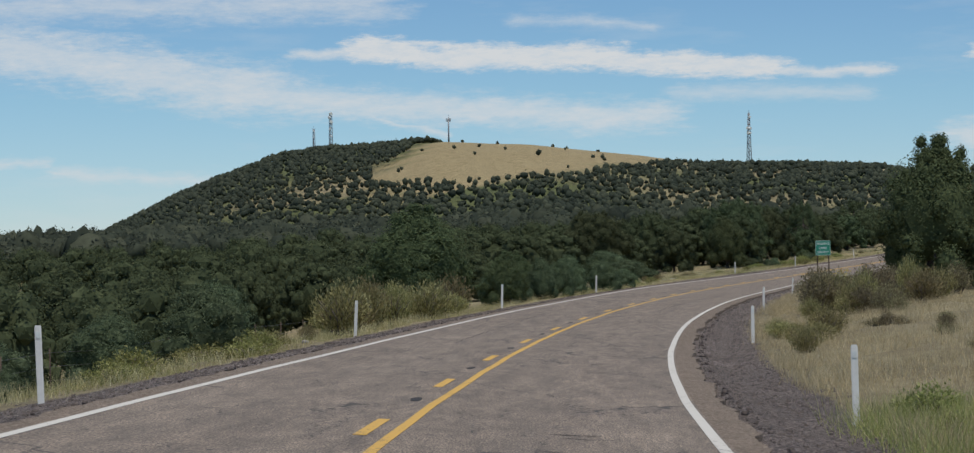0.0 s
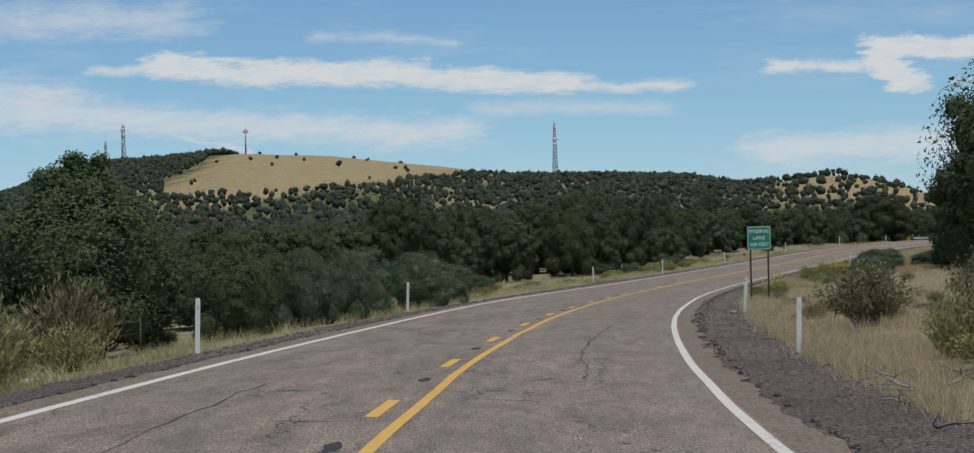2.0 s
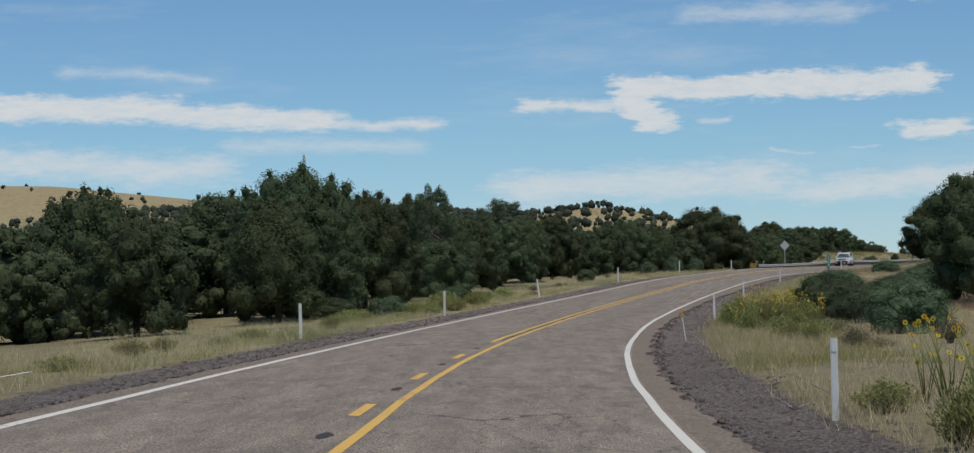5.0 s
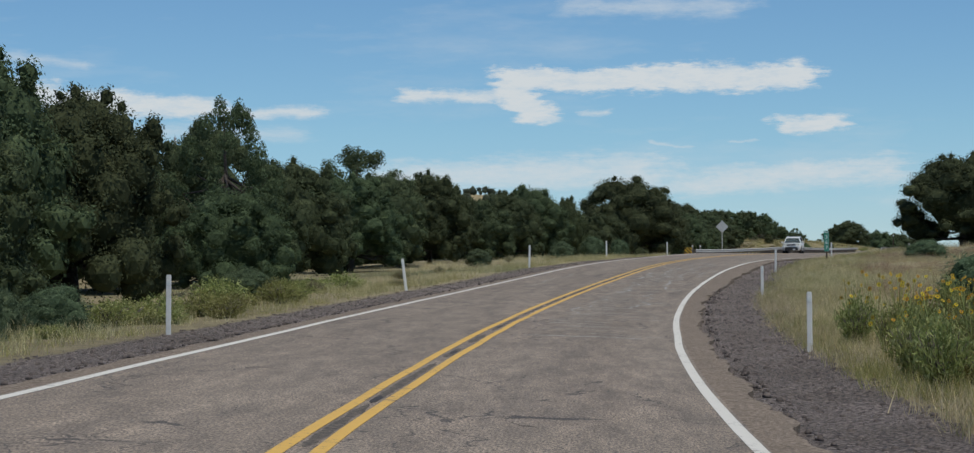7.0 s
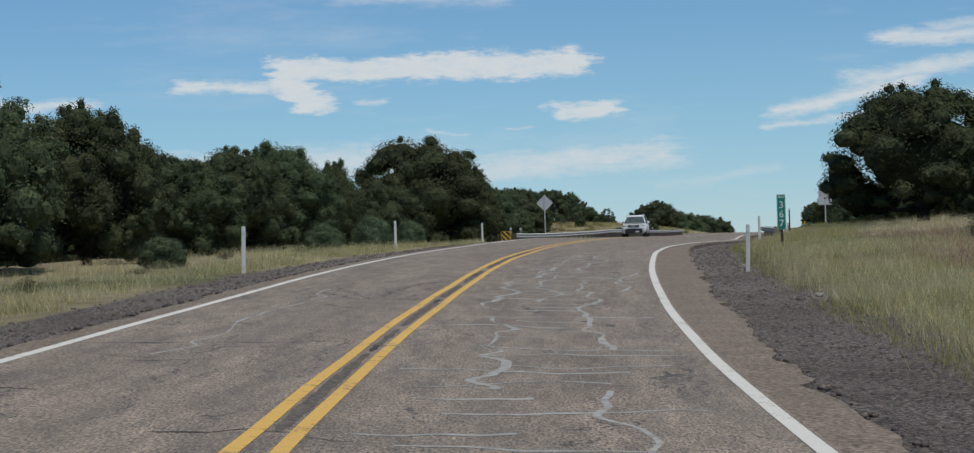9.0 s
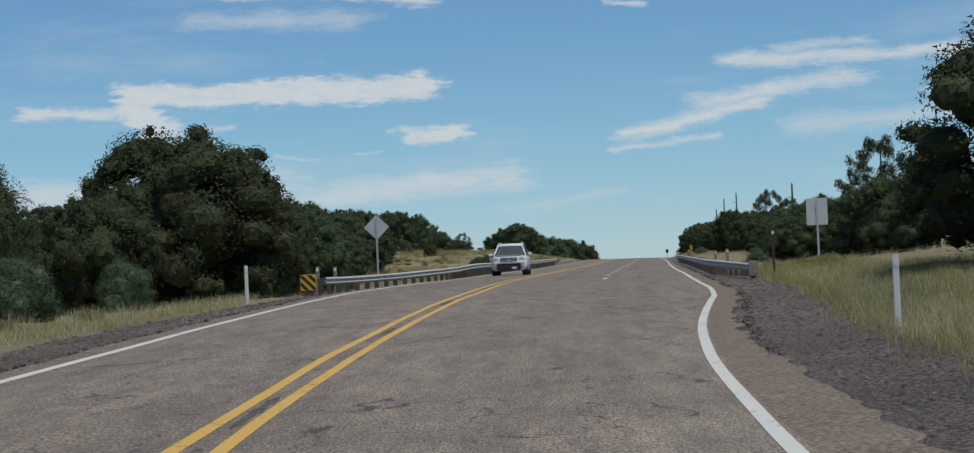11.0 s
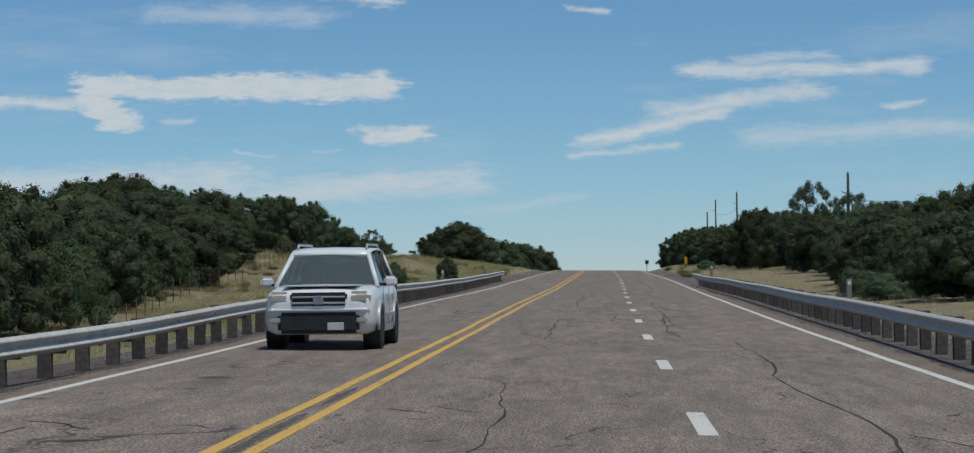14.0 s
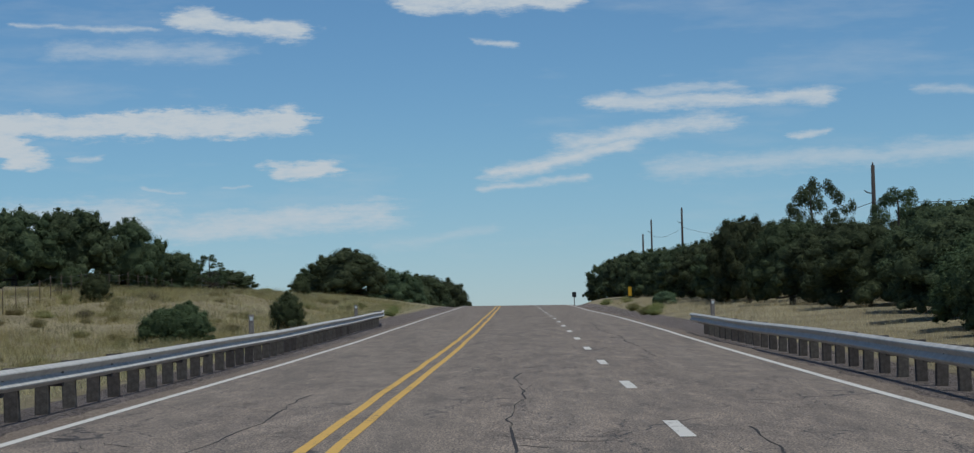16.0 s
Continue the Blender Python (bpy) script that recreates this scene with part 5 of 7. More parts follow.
def crowd(name, kinds, places, widths, heights, label, seed, detail="far"):
    """Whole trees of the given kinds, far enough off to be joined into one mesh."""
    rng = np.random.default_rng(seed)
    src = []
    for kind, k in kinds:
        me = proto(kind, k, detail)[0]
        co = np.zeros(len(me.vertices) * 3, dtype=np.float32)
        me.vertices.foreach_get("co", co)
        ls = np.zeros(len(me.polygons), dtype=np.int32)
        lt = np.zeros(len(me.polygons), dtype=np.int32)
        me.polygons.foreach_get("loop_start", ls)
        me.polygons.foreach_get("loop_total", lt)
        src.append((co.reshape(-1, 3), lt, {"oak": 6.6, "juniper": 5.4}[kind]))
    V, T = [], []
    for (x, y, z), w, h in zip(places, widths, heights):
        co, lt, base = src[rng.integers(len(src))]
        a = rng.uniform(0, 6.3)
        c, s_ = math.cos(a), math.sin(a)
        q = co * (w / base, w / base, h / 6.0)
        V.append(np.stack([q[:, 0] * c - q[:, 1] * s_ + x, q[:, 0] * s_ + q[:, 1] * c + y, q[:, 2] + z - 0.2], 1))
        T.append(lt)
    V, T = np.concatenate(V), np.concatenate(T)
    me = bpy.data.meshes.new(name)
    me.vertices.add(len(V))
    me.vertices.foreach_set("co", V.astype(np.float32).ravel())
    me.loops.add(len(V))
    me.loops.foreach_set("vertex_index", np.arange(len(V), dtype=np.int32))
    me.polygons.add(len(T))
    me.polygons.foreach_set("loop_start", np.concatenate([[0], np.cumsum(T)[:-1]]).astype(np.int32))
    me.materials.append(M_OAK)
    me.update(calc_edges=True)
    return tagged(new(name, me), label, "woods", kind="stuff")


# nearer woods below the road on the outer side of the bend, and behind the roadside trees
rng = np.random.default_rng(11)
N = 3000
ws, wu = rng.uniform(20, 760, N), -(24 + 175 * rng.random(N) ** 1.3)
ok = []
for i in range(N):
    gap = 5.2 if wu[i] > -60 else 7.2
    open_ = 540 < ws[i] and wu[i] > -44
    behind = (ws[i] > 440 and wu[i] < -70) or (ws[i] > 300 and wu[i] < -95)
    if not open_ and not behind and all((ws[i] - ws[j]) ** 2 + (wu[i] - wu[j]) ** 2 > gap * gap for j in ok):
        ok.append(i)
ws, wu = ws[ok], wu[ok]
wx, wy = plan(ws, wu)
wz = ground(ws, wu)
wh = rng.uniform(4.4, 6.2, len(ws)) * np.where(ws > 560, 0.72, 1.0)
bend = (wu > -50) & (ws > 130) & (ws < 330)
ww = wh * rng.uniform(0.95, 1.35, len(ws))
for some, detail in ((bend, "wood"), (~bend, "far")):
    crowd("near_woods", [("oak", 0), ("oak", 1), ("juniper", 0), ("oak", 2), ("juniper", 1)], np.stack([wx, wy, wz], 1)[some], ww[some], wh[some], "dense dark green juniper and oak woods below the road", 12, detail)
rng = np.random.default_rng(13)
rs, ru = rng.uniform(120, 780, 150), 28 + 50 * rng.random(150)
rx, ry = plan(rs, ru)
rh = rng.uniform(3.2, 5.0, 150)
crowd("right_woods", [("oak", 3), ("oak", 1), ("juniper", 2)], np.stack([rx, ry, ground(rs, ru)], 1)[rs > 420], rh * 1.2, rh, "dark green oak woods behind the roadside trees", 14)



# ---- masts on the far hill ----
def lattice(name, x, y, z, top, wide, slim, label, dishes, member=0.38):
    """A three-legged lattice mast, with each drum or panel aerial a part."""
    h = top - z
    th = thing(name, pose(x, y, z - 1), label, "radio mast", "masts on the hill")
    legs = [(math.cos(a), math.sin(a)) for a in (0.4, 0.4 + 2.094, 0.4 + 4.189)]
    at = lambda k, f: Vector((legs[k][0] * (wide + (slim - wide) * f), legs[k][1] * (wide + (slim - wide) * f), h * f))
    for k in range(3):
        part("leg", tubes("leg", M_TOWER, [([at(k, 0), at(k, 1)], [member, member * 0.7])], 5), th)
    runs, n = [], max(8, int(h / 4))
    for i in range(n):
        for k in range(3):
            runs.append(([at(k, i / n), at((k + 1) % 3, (i + 1) / n)], [member * 0.55] * 2))
            runs.append(([at(k, i / n), at((k + 1) % 3, i / n)], [member * 0.5] * 2))
    part("bracing", tubes("bracing", M_TOWER, runs, 4), th)
    part("lightning_rod", tubes("lightning_rod", M_TOWER, [([(0, 0, h), (0, 0, h + 3)], [0.16, 0.08])], 5), th)
    for hz, r, dx in dishes:
        bm = bmesh.new()
        bmesh.ops.create_cone(bm, cap_ends=True, segments=14, radius1=r, radius2=r * 0.85, depth=r * 0.9)
        bmesh.ops.bevel(bm, geom=[e for e in bm.edges if e.is_manifold], offset=r * 0.08, segments=1, affect="EDGES")
        part("drum_aerial", bm_mesh("drum_aerial", bm, M_SIGN_W), th, "pale round drum aerial", pose(dx, -slim - 0.6, hz * h, 90, 0, 20 * dx))


lattice("radio_mast", -182.5, 2366, float(world_ground(np.array([-182.5]), np.array([2366.0]))[0]), 134.6, 2.6, 1.6, "tall lattice radio mast with round drum aerials", [(0.98, 1.8, 0.8), (0.90, 1.6, -1.2), (0.80, 1.7, 1.0), (0.66, 1.3, -0.6), (0.5, 1.1, 0.8)])
lattice("radio_mast", -200.0, 2362, float(world_ground(np.array([-200.0]), np.array([2362.0]))[0]), 118.0, 1.7, 1.1, "shorter slim lattice radio mast beside a tall one", [(0.9, 1.0, 0.4), (0.7, 0.9, -0.5)])
lattice("radio_mast", 236.2, 2167, float(world_ground(np.array([236.2]), np.array([2167.0]))[0]), 118.5, 3.2, 0.9, "slender tapering lattice mast with platforms of aerials", [(0.93, 1.1, 0.8), (0.74, 1.5, 1.4), (0.74, 1.5, -1.4), (0.66, 1.4, 1.1), (0.66, 1.4, -1.1), (0.5, 0.9, 0.4)])


def monopole(x, y, top, label):
    z = float(world_ground(np.array([x]), np.array([y]))[0])
    h = top - z
    th = thing("monopole_mast", pose(x, y, z - 0.5), label, "radio mast", "masts on the hill")
    part("pole", tubes("pole", M_TOWER, [([(0, 0, 0), (0, 0, h)], [0.85, 0.55])], 10), th)
    for a in range(6):
        t = a * math.pi / 3
        part("panel_aerial", box("panel_aerial", M_TOWER, (0.55, 0.4, 3.0), (0, 0, 0), 0.08), th, "", pose(1.9 * math.cos(t), 1.9 * math.sin(t), h - 2.2, 0, 0, math.degrees(t)))
        part("arm", tubes("arm", M_TOWER, [([(0, 0, h - 2.2), (1.9 * math.cos(t), 1.9 * math.sin(t), h - 2.2)], [0.15, 0.12])], 5), th)
    part("whip", tubes("whip", M_TOWER, [([(0, 0, h), (0, 0, h + 3.2)], [0.14, 0.06])], 5), th)


monopole(-49.3, 2017, 109.0, "single-pole radio mast with a ring of panel aerials")
x, y, z = -172.0, 2352.0, 0
z = float(world_ground(np.array([x]), np.array([y]))[0])
th = thing("equipment_hut", pose(x, y, z - 0.3, 0, 0, 10), "small pale block hut on the hilltop", "hut")
part("wall", box("wall", M_ROCK, (11, 5, 3.4), (0, 0, 1.7), 0.05), th)
part("roof", box("roof", M_TOWER, (11.6, 5.6, 0.35), (0, 0, 3.58), 0.05), th)
part("door", box("door", M_RUST, (1.2, 0.1, 2.2), (2.2, -2.55, 1.1), 0.02), th)


# ---- power poles beyond the trees ----
def power_pole(x, y, top, arm=True):
    s, u = to_su(x, y)
    z = float(ground(s, u))
    h = top - z
    th = thing("power_pole", pose(x, y, z, 0, 0, -25), "dark creosoted timber power pole rising over the trees", "power pole", "power poles")
    part("pole", tubes("pole", M_POLE, [([(0, 0, -0.5), (0, 0, h * 0.5), (0, 0, h)], [0.17, 0.14, 0.11])], 8), th)
    if arm:
        part("bracket", tubes("bracket", M_POLE, [([(0, 0, h - 1.7), (-0.35, 0, h - 1.65), (-0.55, 0, h - 1.5)], [0.04, 0.04, 0.03])], 5), th)
        part("insulator", tubes("insulator", M_TOWER, [([(0, 0, h), (0, 0, h + 0.18)], [0.05, 0.04])], 6), th, "grey insulator")
    return Vector((x, y, z + h))


tops = [power_pole(212.2, 560.9, 9.8), power_pole(271.5, 678.5, 13.0), power_pole(294.8, 724.4, 13.6), power_pole(286, 712, 11.2, False)]
start = Vector((184.0, 490.0, 8.9))
tops = [power_pole(start.x, start.y, start.z + 0.2)] + tops
for a, b, sag in ((tops[0], tops[1], 0.9), (tops[1], tops[2], 1.4), (tops[2], tops[3], 0.6)):
    runs = [([a.lerp(b, f) - Vector((0, 0, 2.2 + sag * 4 * f * (1 - f))) for f in np.linspace(0, 1, 13)], [0.018] * 13)]
    thing("power_line", Matrix(), "thin aluminium power line sagging between poles", "power line", "power lines", data=tubes("power_line", M_WIRE, runs, 5))


# ---- small posts and markers by the rails ----
def stub_post(s, u, h, label="short pale square timber post behind the guardrail"):
    th = thing("stub_post", facing(s, u, 0, 8), label, "post", "stub posts")
    part("post", box("post", M_DEAD, (0.16, 0.12, h + 0.3), (0, 0, h / 2 - 0.15), 0.012), th)
    part("cap", box("cap", M_SIGN_W, (0.10, 0.01, 0.12), (0, -0.066, h - 0.12), 0.002), th, "small pale reflector")


for s, u, top in ((426.5, -8.05, 0.75), (430.5, -7.85, 0.75), (505, -6.3, 1.05), (545, -6.3, 1.05), (488, 10.3, 1.0), (566, 9.6, 1.1), (462, 10.2, 1.1), (590, -6.4, 1.0)):
    zr, zg = on_road(s, u)[2], on_ground(s, u)[2]
    stub_post(s, u, zr + top - zg)
th = thing("steel_post", facing(424, 10.6), "dark steel marker post with a pale top by the rail end", "post")
part("post", u_post("post", 0, 1.75), th)
part("tip", box("tip", M_SIGN_W, (0.09, 0.012, 0.14), (0, -0.01, 1.68), 0.003), th, "pale reflector tip")
th = thing("rail_end_marker", facing(423.6, 9.75), "grey rail end plate with three amber reflectors", "hazard marker")
part("plate", box("plate", M_TOWER, (0.36, 0.03, 0.58), (0, 0, 0.40), 0.01), th)
part("leg", box("leg", M_POST, (0.2, 0.16, 0.6), (0, 0.12, 0.1), 0.01), th)
for k in range(3):
    bm = bmesh.new()
    bmesh.ops.create_cone(bm, cap_ends=True, segments=12, radius1=0.055, radius2=0.045, depth=0.02)
    part("reflector", bm_mesh("reflector", bm, M_REFLECT), th, "round amber reflector", pose(0.03, -0.025, 0.57 - 0.15 * k, 90, 0, 0))
th = thing("yellow_marker", facing(676, 11.9), "slim dusty yellow roadside marker in the verge", "marker post")
part("stake", u_post("stake", 0, 0.9), th)
part("plate", rounded_plate("plate", M_HAZARD, 0.30, 0.80, 0.04, -0.02, 0.01, 0.9), th, "dusty yellow plate")
th = thing("road_sign", facing(748, 8.9), "small distant road sign near the crest", "road sign")
part("sign_post", u_post("sign_post", 0, 1.5), th)
part("panel", rounded_plate("panel", M_BLACK, 0.5, 0.6, 0.04, -0.02, 0.01, 1.4), th)


# ---- the oncoming car ----
def car():
    M_WHITE_CAR = speckled("white_car_paint", [(0.3, (0.70, 0.71, 0.70)), (0.7, (0.77, 0.78, 0.77))], 1.5, 0.22, relief=0, big=0.12)
    M_SILVER = speckled("silver_cladding", [(0.3, (0.42, 0.43, 0.43)), (0.7, (0.50, 0.51, 0.51))], 3, 0.4, 0.3, relief=0, big=0.15)
    M_TYRE = speckled("tyre_rubber", [(0.3, (0.012, 0.012, 0.012)), (0.7, (0.03, 0.03, 0.03))], 30, 0.85, relief=0.3)
    M_RIM = speckled("alloy_rim", [(0.3, (0.42, 0.43, 0.44)), (0.7, (0.52, 0.53, 0.54))], 8, 0.35, 0.8, relief=0)
    M_TRIM = speckled("black_trim", [(0.3, (0.014, 0.014, 0.015)), (0.7, (0.03, 0.03, 0.03))], 12, 0.6, relief=0.05)
    M_LAMP = speckled("hazy_headlamp", [(0.3, (0.42, 0.41, 0.34)), (0.7, (0.56, 0.55, 0.47))], 6, 0.15, relief=0)

    def glass_build(n, l, sh):
        sh.inputs["Base Color"].default_value = (0.42, 0.50, 0.48, 1)
        sh.inputs["Transmission Weight"].default_value = 0.85
        sh.inputs["IOR"].default_value = 1.45
    M_GLASS = material("tinted_car_glass", glass_build, 0.04)
    th = thing("suv", facing(460.2, -1.95, 0, 0, False), "white sport utility car facing downhill in its lane", "car")

    def loft(name, rings, mat, smooth_=True):
        n = len(rings[0])
        V = [p for r in rings for p in r]
        F = [(i * n + k, i * n + (k + 1) % n, (i + 1) * n + (k + 1) % n, (i + 1) * n + k) for i in range(len(rings) - 1) for k in range(n)]
        F += [tuple(range(n - 1, -1, -1)), tuple(range((len(rings) - 1) * n, len(rings) * n))]
        me = mesh_of(name, V, F, mat, smooth_)
        return me

    # y, underside, top, half width
    st = [(-2.37, 0.42, 0.78, 0.74), (-2.33, 0.32, 0.92, 0.86), (-2.22, 0.27, 1.00, 0.93), (-1.95, 0.25, 1.04, 0.955), (-1.55, 0.25, 1.07, 0.965), (-1.15, 0.26, 1.10, 0.97), (-0.3, 0.26, 1.11, 0.975),
          (0.8, 0.26, 1.12, 0.975), (1.6, 0.27, 1.13, 0.97), (2.1, 0.29, 1.13, 0.945), (2.32, 0.33, 1.10, 0.90), (2.38, 0.42, 1.00, 0.82)]
    rings = []
    for y, zb, zt, w in st:
        h = zt - zb
        half = [(0.0, zb), (w * 0.82, zb), (w * 0.95, zb + 0.06), (w, zb + h * 0.28), (w * 1.005, zb + h * 0.5), (w * 0.985, zb + h * 0.78), (w * 0.94, zt - 0.05), (w * 0.86, zt - 0.01), (w * 0.45, zt + 0.02), (0.0, zt + 0.028)]
        rings.append([(a, y, b) for a, b in half] + [(-a, y, b) for a, b in half[-2:0:-1]])
    body = part("body", loft("body", rings, M_WHITE_CAR), th)
    # pillars and roof: an open frame round the glass
    roof = [(-0.62, 1.66, 0.66), (-0.40, 1.725, 0.70), (0.2, 1.765, 0.72), (1.0, 1.765, 0.72), (1.75, 1.73, 0.70), (1.98, 1.66, 0.67)]
    rr = []
    for y, z, w in roof:
        half = [(0.0, z - 0.05), (w - 0.02, z - 0.06), (w + 0.03, z - 0.035), (w, z - 0.005), (w * 0.6, z + 0.012), (0.0, z + 0.018)]
        rr.append([(a, y, b) for a, b in half] + [(-a, y, b) for a, b in half[-2:0:-1]])
    part("roof", loft("roof", rr, M_WHITE_CAR), th)
    lo = {"a": (-1.22, 0.90, 1.09), "b": (0.05, 0.925, 1.11), "c": (1.05, 0.925, 1.11), "d": (2.20, 0.88, 1.12)}
    hi = {"a": (-0.55, 0.675, 1.655), "b": (0.10, 0.715, 1.71), "c": (0.98, 0.715, 1.71), "d": (1.92, 0.675, 1.665)}
    for sd in (1, -1):
        for k in "abcd":
            y0, w0, z0 = lo[k]
            y1, w1, z1 = hi[k]
            part("pillar", tubes("pillar", M_WHITE_CAR if k in "ad" else M_TRIM, [([(sd * w0, y0, z0 - 0.03), (sd * w1, y1, z1)], [0.05, 0.045])], 6), th)
        for p, q, pad in (("a", "b", 0.05), ("b", "c", 0.04), ("c", "d", 0.04)):
            P = [(sd * lo[p][1], lo[p][0] + pad, lo[p][2]), (sd * lo[q][1], lo[q][0] - pad, lo[q][2]), (sd * hi[q][1], hi[q][0] - pad, hi[q][2] - 0.02), (sd * hi[p][1], hi[p][0] + pad, hi[p][2] - 0.02)]
            V = [Vector(v) for v in P] + [Vector(v) - Vector((sd * 0.008, 0, 0)) for v in P]
            part("side_window", mesh_of("side_window", V, [(0, 1, 2, 3), (7, 6, 5, 4), (0, 4, 5, 1), (1, 5, 6, 2), (2, 6, 7, 3), (3, 7, 4, 0)], M_GLASS), th, "dark tinted side window")
    for name, k, sg in (("windshield", "a", -1), ("rear_window", "d", 1)):
        n = 9
        V, F = [], []
        for lay in (0.0, 0.008):
            for i in range(n):
                f = i / (n - 1) * 2 - 1
                bow = sg * 0.10 * (1 - f * f)
                V.append((f * (lo[k][1] - 0.05), lo[k][0] + bow - sg * lay, lo[k][2] + 0.01))
                V.append((f * (hi[k][1] - 0.04), hi[k][0] + bow * 0.6 - sg * lay, hi[k][2] + 0.0))
        for i in range(n - 1):
            F += [(2 * i, 2 * i + 2, 2 * i + 3, 2 * i + 1), (2 * n + 2 * i + 1, 2 * n + 2 * i + 3, 2 * n + 2 * i + 2, 2 * n + 2 * i)]
        part(name, mesh_of(name, V, F, M_GLASS, True), th, "tinted glass reflecting the sky")
    part("dashboard", box("dashboard", M_TRIM, (1.6, 0.5, 0.12), (0, -0.75, 1.10), 0.03, 2), th)
    for sx in (-0.38, 0.38):
        seat = part("seat", box("seat", M_TRIM, (0.5, 0.16, 0.62), (sx, 0.15, 1.22), 0.06, 2), th)
        part("headrest", box("headrest", M_TRIM, (0.28, 0.12, 0.18), (sx, 0.18, 1.60), 0.04, 2), seat)
    part("bench_seat", box("bench_seat", M_TRIM, (1.25, 0.16, 0.55), (0, 1.05, 1.22), 0.06, 2), th)
    part("hood_line", box("hood_line", M_WHITE_CAR, (1.30, 0.95, 0.03), (0, -1.72, 1.095), 0.012, 2), th)
    # front
    part("grille", box("grille", M_TRIM, (0.98, 0.07, 0.26), (0, -2.345, 0.85), 0.03, 2), th, "black grille")
    for z in (0.80, 0.90):
        part("grille_bar", box("grille_bar", M_RIM, (0.92, 0.03, 0.03), (0, -2.39, z), 0.008), th, "silver grille bar")
    part("emblem", box("emblem", M_RIM, (0.17, 0.02, 0.15), (0, -2.40, 0.85), 0.03, 2), th, "plain silver emblem shape")
    part("front_bumper", box("front_bumper", M_WHITE_CAR, (1.76, 0.30, 0.16), (0, -2.27, 0.68), 0.07, 3), th, "white bumper bar")
    part("lower_grille", box("lower_grille", M_TRIM, (1.40, 0.24, 0.36), (0, -2.33, 0.46), 0.06, 2), th, "black lower bumper opening")
    part("number_plate", box("number_plate", M_SIGN_B, (0.28, 0.015, 0.13), (0.30, -2.458, 0.40), 0.004), th, "plain pale plate")
    for sd in (1, -1):
        part("headlamp", box("headlamp", M_LAMP, (0.40, 0.30, 0.23), (sd * 0.69, -2.21, 0.88), 0.07, 3), th, "hazy square headlamp")
        part("fog_lamp", box("fog_lamp", M_LAMP, (0.20, 0.05, 0.09), (sd * 0.74, -2.385, 0.50), 0.02, 2), th, "small fog lamp")
        mir = part("mirror", box("mirror", M_WHITE_CAR, (0.24, 0.12, 0.18), (sd * 1.10, -0.88, 1.16), 0.045, 3), th)
        part("mirror_glass", box("mirror_glass", M_RIM, (0.19, 0.008, 0.13), (sd * 1.10, -0.816, 1.16), 0.003), mir)
        part("mirror_arm", box("mirror_arm", M_TRIM, (0.14, 0.07, 0.05), (sd * 0.96, -0.88, 1.11), 0.01), mir)
        part("roof_rail", tubes("roof_rail", M_SILVER, [([(sd * 0.62, -0.35, 1.74), (sd * 0.62, -0.25, 1.82), (sd * 0.62, 1.6, 1.83), (sd * 0.62, 1.72, 1.74)], [0.022] * 4)], 6), th, "grey roof rail")
        part("side_moulding", box("side_moulding", M_SILVER, (0.03, 2.0, 0.10), (sd * 0.985, 0.05, 0.55), 0.01), th, "grey side moulding")
        part("sill", box("sill", M_SILVER, (0.05, 2.1, 0.14), (sd * 0.95, 0.05, 0.34), 0.015), th, "grey sill")
        for y in (-0.05, 0.95):
            part("door_handle", box("door_handle", M_WHITE_CAR, (0.04, 0.20, 0.035), (sd * 0.985, y - 0.15, 0.93), 0.012, 2), th)
        for y in (-0.98, 0.06, 1.04):
            part("door_seam", box("door_seam", M_TRIM, (0.006, 0.012, 0.68), (sd * 0.979, y, 0.72), 0.0), th, "dark door gap")
        part("tail_lamp", box("tail_lamp", M_RUST, (0.16, 0.10, 0.46), (sd * 0.84, 2.28, 1.0), 0.03, 2), th, "dull red tail lamp")
        for y in (-1.40, 1.30):
            arch = [([(sd * 0.975, y + 0.44 * math.cos(a), 0.36 + 0.44 * math.sin(a)) for a in np.linspace(-0.1, 3.24, 13)], [0.035] * 13)]
            part("wheel_arch", tubes("wheel_arch", M_SILVER, arch, 6), th, "grey wheel arch lip")
            well = bmesh.new()
            bmesh.ops.create_cone(well, cap_ends=True, segments=24, radius1=0.42, radius2=0.42, depth=0.30)
            part("wheel_well", bm_mesh("wheel_well", well, M_TRIM), th, "", pose(sd * 0.845, y, 0.37, 0, 90, 0))
            wheel = new("wheel")
            wheel.parent = th
            wheel.matrix_basis = pose(sd * 0.89, y, 0.355)
            prof = [(0.10, 0.235), (0.115, 0.27), (0.112, 0.335), (0.085, 0.355), (-0.085, 0.355), (-0.112, 0.335), (-0.115, 0.27), (-0.10, 0.235)]
            n = 32
            V = [(x, r * math.cos(2 * math.pi * i / n), r * math.sin(2 * math.pi * i / n)) for i in range(n) for x, r in prof]
            m = len(prof)
            F = [(i * m + k, i * m + k + 1, ((i + 1) % n) * m + k + 1, ((i + 1) % n) * m + k) for i in range(n) for k in range(m - 1)]
            part("tyre", mesh_of("tyre", V, F, M_TYRE, True), wheel, "black tyre")
            runs = [([(sd * 0.06, 0.03 * math.cos(a), 0.03 * math.sin(a)), (sd * 0.075, 0.225 * math.cos(a), 0.225 * math.sin(a))], [0.045, 0.035]) for a in np.arange(5) * 2 * math.pi / 5]
